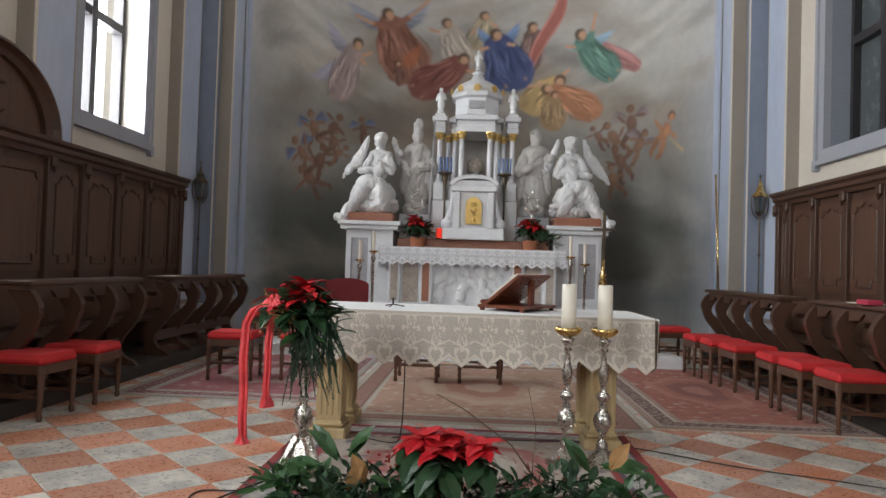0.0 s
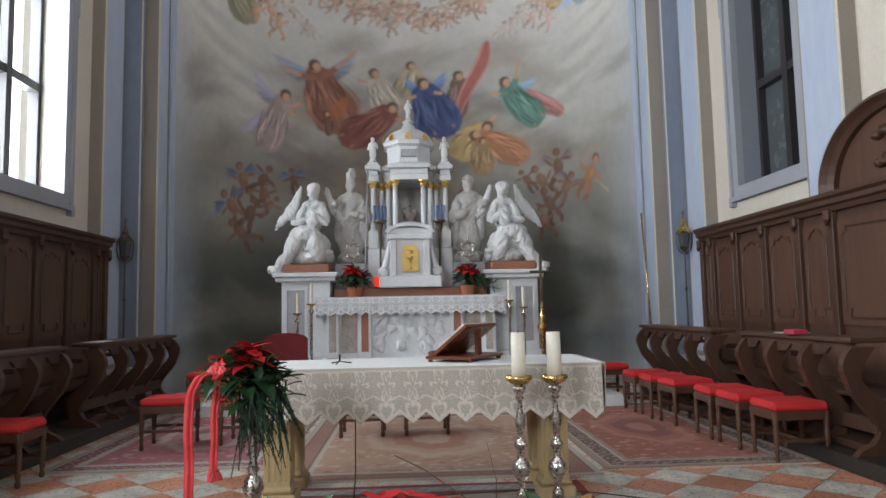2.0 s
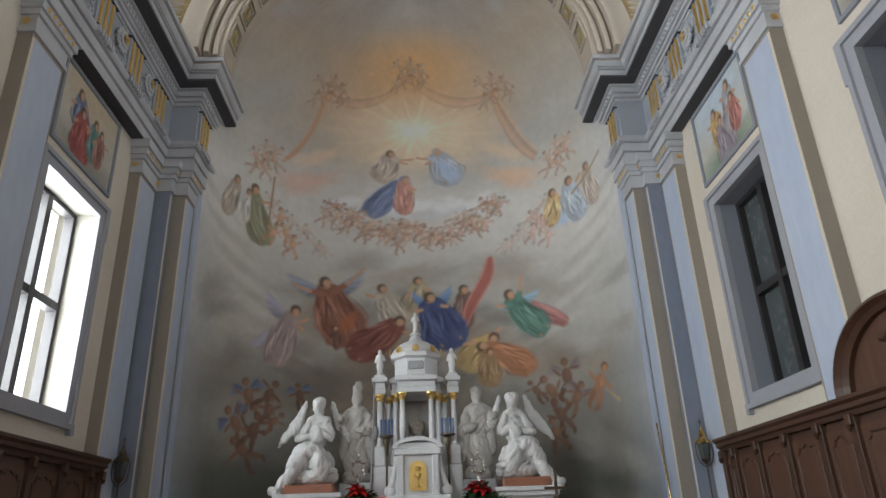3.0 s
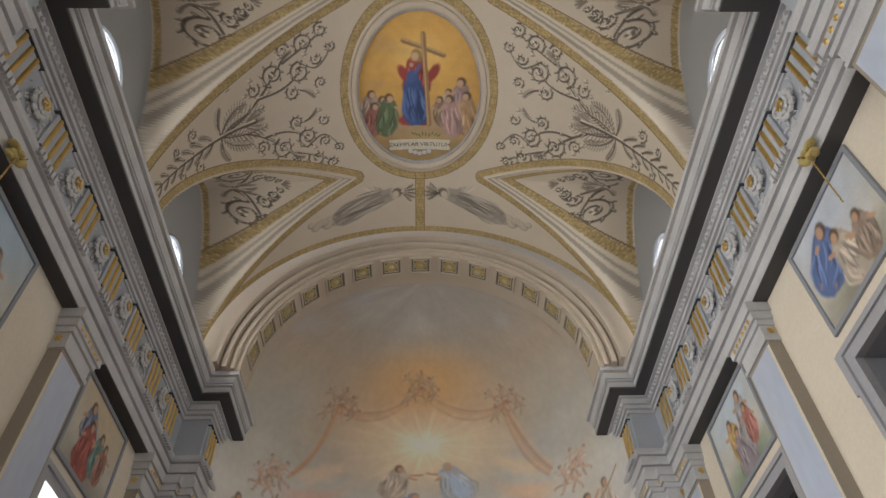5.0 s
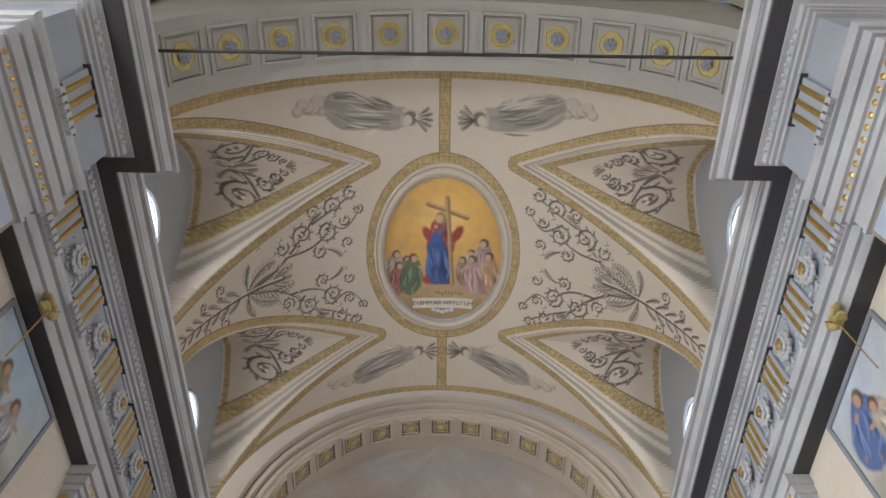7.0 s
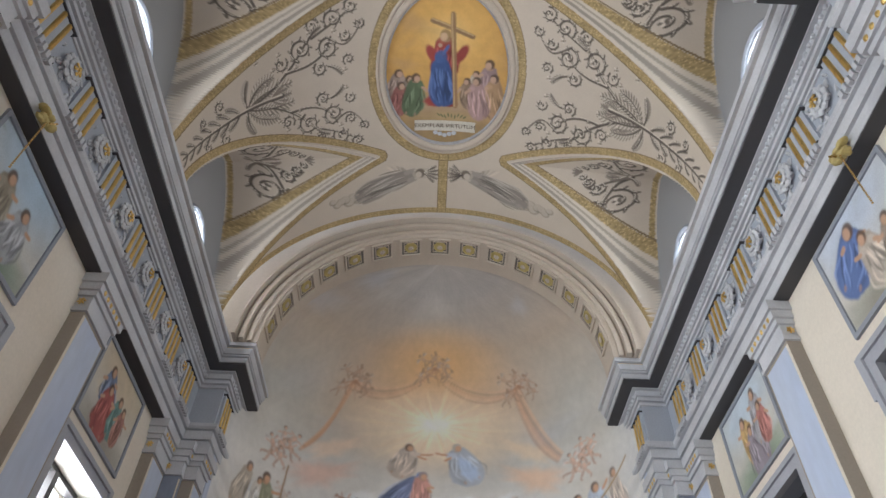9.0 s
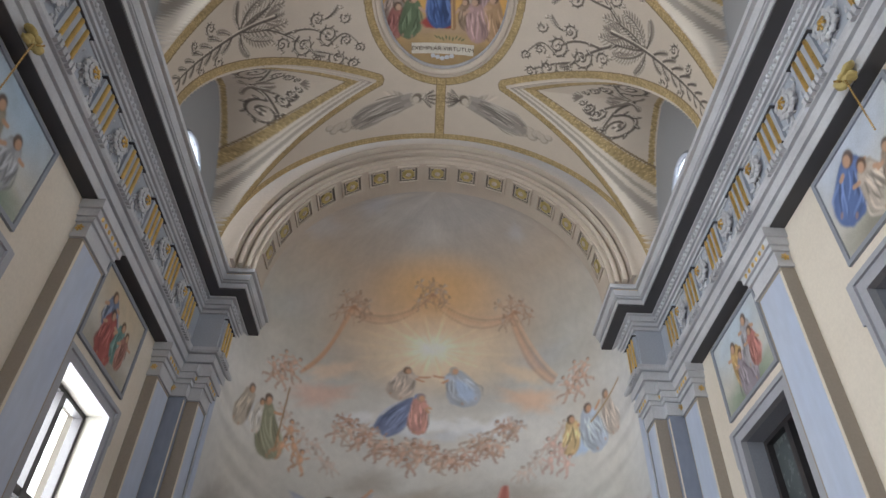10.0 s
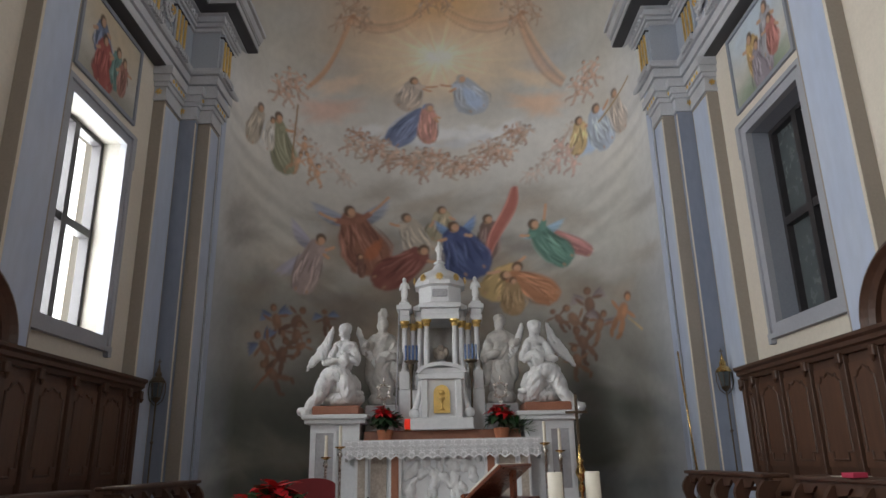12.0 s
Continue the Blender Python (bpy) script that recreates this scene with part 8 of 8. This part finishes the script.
    for k in range(110):
        c = (0.50, 3.12, 0.15) if k < 70 else (-0.3, 3.55, 0.30)
        bmesh.ops.create_icosphere(bm, subdivisions=1, radius=0.009, matrix=Matrix.Translation((c[0] + rng.gauss(0, 0.055), c[1] + rng.gauss(0, 0.03), c[2] + rng.gauss(0, 0.03))))
    part("berry_cluster", bm, BERRY, ob, "clusters of red berries")
    pale = bmesh.new()
    for k in range(120):
        x = rng.uniform(-0.6, 0.6)
        leaf(pale, (x + 0.1, 3.56, 0.2 + rng.uniform(-0.1, 0.12)), (rng.uniform(-1, 1), rng.uniform(-0.5, 0.5), rng.uniform(0, 1)), (0, 0, 1), 0.04, 0.018, 0.2)
    part("red_sprigs", pale, leaf_material("dull_red_sprig", (0.36, 0.06, 0.05), (0.25, 0.08, 0.05)), ob)
    bm = bmesh.new()
    tube(bm, [(0.45, 3.5, 0.2), (0.30, 3.6, 0.38), (0.05, 3.62, 0.55), (-0.1, 3.65, 0.62)], 0.005, 6, 0.5)
    tube(bm, [(0.40, 3.5, 0.2), (0.42, 3.55, 0.5), (0.38, 3.6, 0.68)], 0.003, 5, 0.5)
    tube(bm, [(-0.7, 3.3, 0.3), (-0.5, 3.2, 0.18), (-0.2, 3.18, 0.17)], 0.003, 5, 0.5)
    part("bare_twig", bm, TWIG, ob)
    for k, (x, yy, rx, ry, h) in enumerate(((-0.70, 3.06, 0.19, 0.10, 0.12), (-0.42, 3.03, 0.10, 0.07, 0.06), (-0.16, 2.99, 0.10, 0.06, 0.07), (0.06, 3.02, 0.15, 0.08, 0.09), (0.22, 3.05, 0.09, 0.07, 0.10), (0.47, 3.07, 0.20, 0.10, 0.13), (0.82, 3.14, 0.17, 0.09, 0.11))):
        crumpled(ob, (x, yy, 0.0), rx, ry, h, k + 3, ORGANZA)


floor_arrangement()


def stand_bouquet():
    rng = random.Random(5)
    st = thing("candle_stand", "knobbed silver altar stand holding a bouquet", "stand", (-0.93, 4.12, 0.0))
    bm = bmesh.new()
    for k in range(3):
        a = 2 * math.pi * k / 3 + math.pi / 2
        tube(bm, [(0.03 * math.cos(a), 0.03 * math.sin(a), 0.24), (0.10 * math.cos(a), 0.10 * math.sin(a), 0.12), (0.15 * math.cos(a), 0.15 * math.sin(a), 0.02)], 0.035, 8, 0.7)
    lathe(bm, [(0.10, 0.05), (0.08, 0.14), (0.04, 0.24)], 6)
    part("foot", bm, SILVER, st)
    part("stem", turned([(0.04, 0.22), (0.025, 0.27), (0.045, 0.30), (0.062, 0.36), (0.05, 0.41), (0.02, 0.44), (0.035, 0.47), (0.022, 0.50), (0.03, 0.62), (0.02, 0.75), (0.04, 0.80), (0.05, 0.86)], 16), SILVER, st, smooth=True)
    ob = thing("bouquet", "hanging bouquet of poinsettia, laurel and fir tied with red ribbon", "flowers", (0, 0, 0))
    c = (-0.93, 4.08, 0.98)
    poinsettia(ob, (c[0] - 0.02, c[1], 1.13), 0.14, 6, rng)
    part("leaf_spray", spray(c, (0.2, 0.18, 0.15), 170, 0.12, 0.06, rng), LEAF_DARK, ob)
    part("leaf_spray", spray((c[0] + 0.06, c[1], 0.9), (0.17, 0.15, 0.12), 50, 0.14, 0.06, rng), LEAF_MID, ob)
    tw = []
    for k in range(70):
        a = (c[0] + rng.uniform(-0.08, 0.2), c[1] + rng.uniform(-0.14, 0.06), rng.uniform(0.86, 0.98))
        tw.append((a, (a[0] + rng.uniform(-0.06, 0.16), a[1] - rng.uniform(0.0, 0.06), a[2] - rng.uniform(0.15, 0.42))))
    part("fir_spray", fir(tw, 90, 0.03, rng), NEEDLE, ob, "drooping fir twigs")
    bm = bmesh.new()
    for k in range(40):
        v = Vector((rng.uniform(-0.2, -0.02), rng.uniform(-0.15, 0.0), rng.uniform(-0.1, 0.08)))
        tube(bm, [Vector(c) + v, Vector(c) + v * 1.3 + Vector((rng.uniform(-0.06, 0), 0, rng.uniform(-0.03, 0.05)))], 0.003, 4)
        if k % 3 == 0:
            bmesh.ops.create_icosphere(bm, subdivisions=1, radius=0.01, matrix=Matrix.Translation(Vector(c) + v * 1.35))
    part("dry_sprigs", bm, LEAF_DRY, ob)
    silk = mat("red_tulle", (0.78, 0.09, 0.10), 0.6, vary=0.12, scale=10, fine=60, second=(0.45, 0.02, 0.03))
    for path, w in (([(-1.10, 3.98, 1.06), (-1.19, 3.94, 1.02), (-1.24, 3.93, 0.93), (-1.245, 3.93, 0.7), (-1.24, 3.93, 0.45), (-1.235, 3.93, 0.27)], 0.055),
                    ([(-1.07, 3.97, 1.06), (-1.09, 3.94, 1.0), (-1.10, 3.93, 0.85), (-1.105, 3.93, 0.65), (-1.105, 3.93, 0.50)], 0.045)):
        pts = np.array([np.array(path[int(i)]) * (1 - (i % 1)) + np.array(path[min(int(i) + 1, len(path) - 1)]) * (i % 1) for i in np.linspace(0, len(path) - 1.001, 40)])
        U = np.linspace(-1, 1, 12)
        P = np.stack([pts + np.array([u * w * 0.5, 0.012 * math.sin(u * 6), 0.0]) for u in U], 0)
        P[..., 1] += 0.008 * np.sin(np.arange(40) * 0.5)[None]
        rb = grid_mesh("ribbon", P, silk)
        rb.parent = ob
        rb.modifiers.new("thickness", "SOLIDIFY").thickness = 0.002
    crumpled(ob, (-1.105, 3.93, 0.45), 0.035, 0.035, 0.07, 3, silk)
    crumpled(ob, (-1.24, 3.93, 0.235), 0.045, 0.03, 0.05, 5, silk)
    crumpled(ob, (-1.08, 3.96, 1.03), 0.07, 0.05, 0.07, 9, silk)


stand_bouquet()


def altar_plant(x):
    rng = random.Random(int(x * 10) + 50)
    ob = thing("potted_poinsettia", "red poinsettia with green leaves on the altar gradine", "plant", (0, 0, 0), group="altar poinsettias")
    part("pot", turned([(0.10, 1.59), (0.13, 1.75)], 14, (x, 11.1, 0)), mat("terracotta_pot", (0.40, 0.14, 0.07), 0.8), ob)
    part("foliage", spray((x, 11.08, 1.84), (0.24, 0.15, 0.20), 150, 0.12, 0.055, rng), LEAF_DARK, ob)
    poinsettia(ob, (x, 11.05, 2.03), 0.15, 6, rng)
    if x > 0:
        part("side_fronds", spray((x + 0.25, 11.0, 1.72), (0.24, 0.1, 0.12), 60, 0.16, 0.03, rng), LEAF_MID, ob)


def reliquary(x):
    ob = thing("reliquary", "ornate openwork silver reliquary on a slim foot", "reliquary", (x, 11.2, 1.745), group="silver reliquaries")
    part("foot", turned([(0.09, 0.0), (0.08, 0.03), (0.02, 0.08), (0.03, 0.2), (0.015, 0.3), (0.03, 0.42), (0.02, 0.46)], 12), SILVER, ob, smooth=True)
    bm = bmesh.new()
    for k in range(12):
        a = 2 * math.pi * k / 12
        r = 0.10 + 0.035 * (k % 2)
        bmesh.ops.create_icosphere(bm, subdivisions=1, radius=0.032, matrix=Matrix.Translation((r * 0.8 * math.cos(a), 0, 0.60 + r * 1.2 * math.sin(a))) @ Matrix.Diagonal((1, 0.5, 1, 1)))
    tube(bm, [(0.09 * math.cos(k * math.pi / 10), 0, 0.60 + 0.115 * math.sin(k * math.pi / 10)) for k in range(21)], 0.018, 6)
    bmesh.ops.create_icosphere(bm, subdivisions=1, radius=0.03, matrix=Matrix.Translation((0, 0, 0.80)) @ Matrix.Diagonal((0.6, 0.5, 1.5, 1)))
    part("openwork_crown", bm, SILVER, ob)


for x in (-0.9, 0.93):
    altar_plant(x)
for x in (-0.93, 0.95):
    reliquary(x)


def votive():
    ob = thing("votive_lamp", "small red glass votive lamp burning beside the tabernacle", "lamp", (-0.55, 11.25, 1.74))
    part("glass", turned([(0.05, 0.02), (0.055, 0.1), (0.05, 0.18)], 12), glowing("lit_red_glass", (0.8, 0.04, 0.02), 0.6), ob)
    part("foot", turned([(0.06, 0.0), (0.05, 0.02)], 12), BRASS, ob)


votive()


def candle_cluster(x):
    ob = thing("sanctuary_candles", "branched holder with slim blue glass candles between the columns", "candelabrum", (x, 11.5, 2.72))
    blue = mat("blue_glass", (0.12, 0.20, 0.42), 0.2, vary=0.1, scale=8)
    part("branch", turned([(0.02, -0.98), (0.015, -0.2), (0.05, 0.1), (0.12, 0.14), (0.12, 0.16)], 10), BRONZE, ob)
    for k in range(4):
        part("glass", turned([(0.016, 0.16), (0.018, 0.42)], 8, (-0.09 + 0.06 * k, 0.02 * (k % 2), 0)), blue, ob)


candle_cluster(-0.5)
candle_cluster(0.5)


# ---- wall lamps hung from the entablature ----
def hanging_lamp_bracket(s):
    ob = thing("lamp_bracket", "gilded leafy lamp bracket with a chain under the entablature", "bracket", (s * 4.645, 4.42, 8.05), group="gilded lamp brackets")
    rng = random.Random(3)
    lumps = [((0, 0, 0), (0.03, 0.06, 0.06))] + [((-s * (0.02 + 0.09 * rng.random()), rng.uniform(-0.13, 0.13), -0.08 + rng.uniform(-0.12, 0.1)), (0.05, 0.07, 0.025), rng.uniform(-1, 1)) for k in range(12)]
    c = sculpt("leaf_boss", lumps, OCHRE, 0.014, 0.01, 20, 2)
    c.parent = ob
    bm = bmesh.new()
    tube(bm, [(0, 0, -0.05), (-s * 0.12, 0.02, -0.12), (-s * 0.16, 0.06, -0.06)], 0.012, 6)
    part("arm", bm, BRASS, ob)
    bm = bmesh.new()
    for k in range(26):
        lathe(bm, [(0.006, -0.012), (0.014, 0), (0.006, 0.012)], 6, (-s * 0.1, -0.02, -0.16 - 0.034 * k))
    part("chain", bm, BRASS, ob)


hanging_lamp_bracket(1)
hanging_lamp_bracket(-1)


# ---- cables on the floor ----
def cable(points, label, r=0.005):
    bm = bmesh.new()
    pts = [Vector((x, y, z)) for x, y, z in points]
    fine = []
    for i in range(len(pts) - 1):
        p0, p1, p2, p3 = pts[max(i - 1, 0)], pts[i], pts[i + 1], pts[min(i + 2, len(pts) - 1)]
        for k in range(8):
            t = k / 8
            fine.append(0.5 * ((2 * p1) + (p2 - p0) * t + (2 * p0 - 5 * p1 + 4 * p2 - p3) * t * t + (3 * p1 - p0 - 3 * p2 + p3) * t ** 3))
    tube(bm, fine + [pts[-1]], r, 6)
    tagged(link_mesh("cable", bm, BLACK, True), label, "cable")


cable([(-0.5, 5.1, 0.016), (0.2, 5.15, 0.016), (0.9, 5.2, 0.016), (1.35, 5.1, 0.006), (1.9, 4.75, 0.006), (2.5, 4.5, 0.006), (3.3, 4.1, 0.006), (4.2, 3.8, 0.006)], "thin black cable running across the floor")
cable([(-0.40, 4.88, 0.62), (-0.40, 4.87, 0.4), (-0.41, 4.88, 0.15), (-0.46, 4.95, 0.017), (-0.7, 5.05, 0.016)], "black cable hanging from the table to the floor")
cable([(-0.95, 4.3, 0.012), (-1.1, 4.15, 0.006), (-1.22, 3.95, 0.006), (-1.12, 3.85, 0.006), (-1.25, 3.8, 0.006), (-1.4, 3.78, 0.006), (-1.42, 3.65, 0.006), (-1.30, 3.62, 0.006), (-1.22, 3.75, 0.012), (-1.1, 4.0, 0.012)], "coiled black cable lying beside the rug")
ob = link_mesh("song_sheet", boxed(-3.72, -3.5, 7.98, 8.22, 1.077, 1.082), PAPER)
tagged(ob, "white paper sheet lying on the choir desk", "paper")
ob = link_mesh("song_sheet", boxed(3.55, 3.78, 6.35, 6.6, 1.077, 1.082), PAPER)
tagged(ob, "white paper sheet lying on the choir desk", "paper")
ob = link_mesh("hymn_book", boxed(3.47, 3.6, 6.1, 6.28, 1.077, 1.12, bevel=0.004), mat("pink_red_cover", (0.50, 0.04, 0.09), 0.6, vary=0.08))
tagged(ob, "small red hymn book on the choir desk", "book")
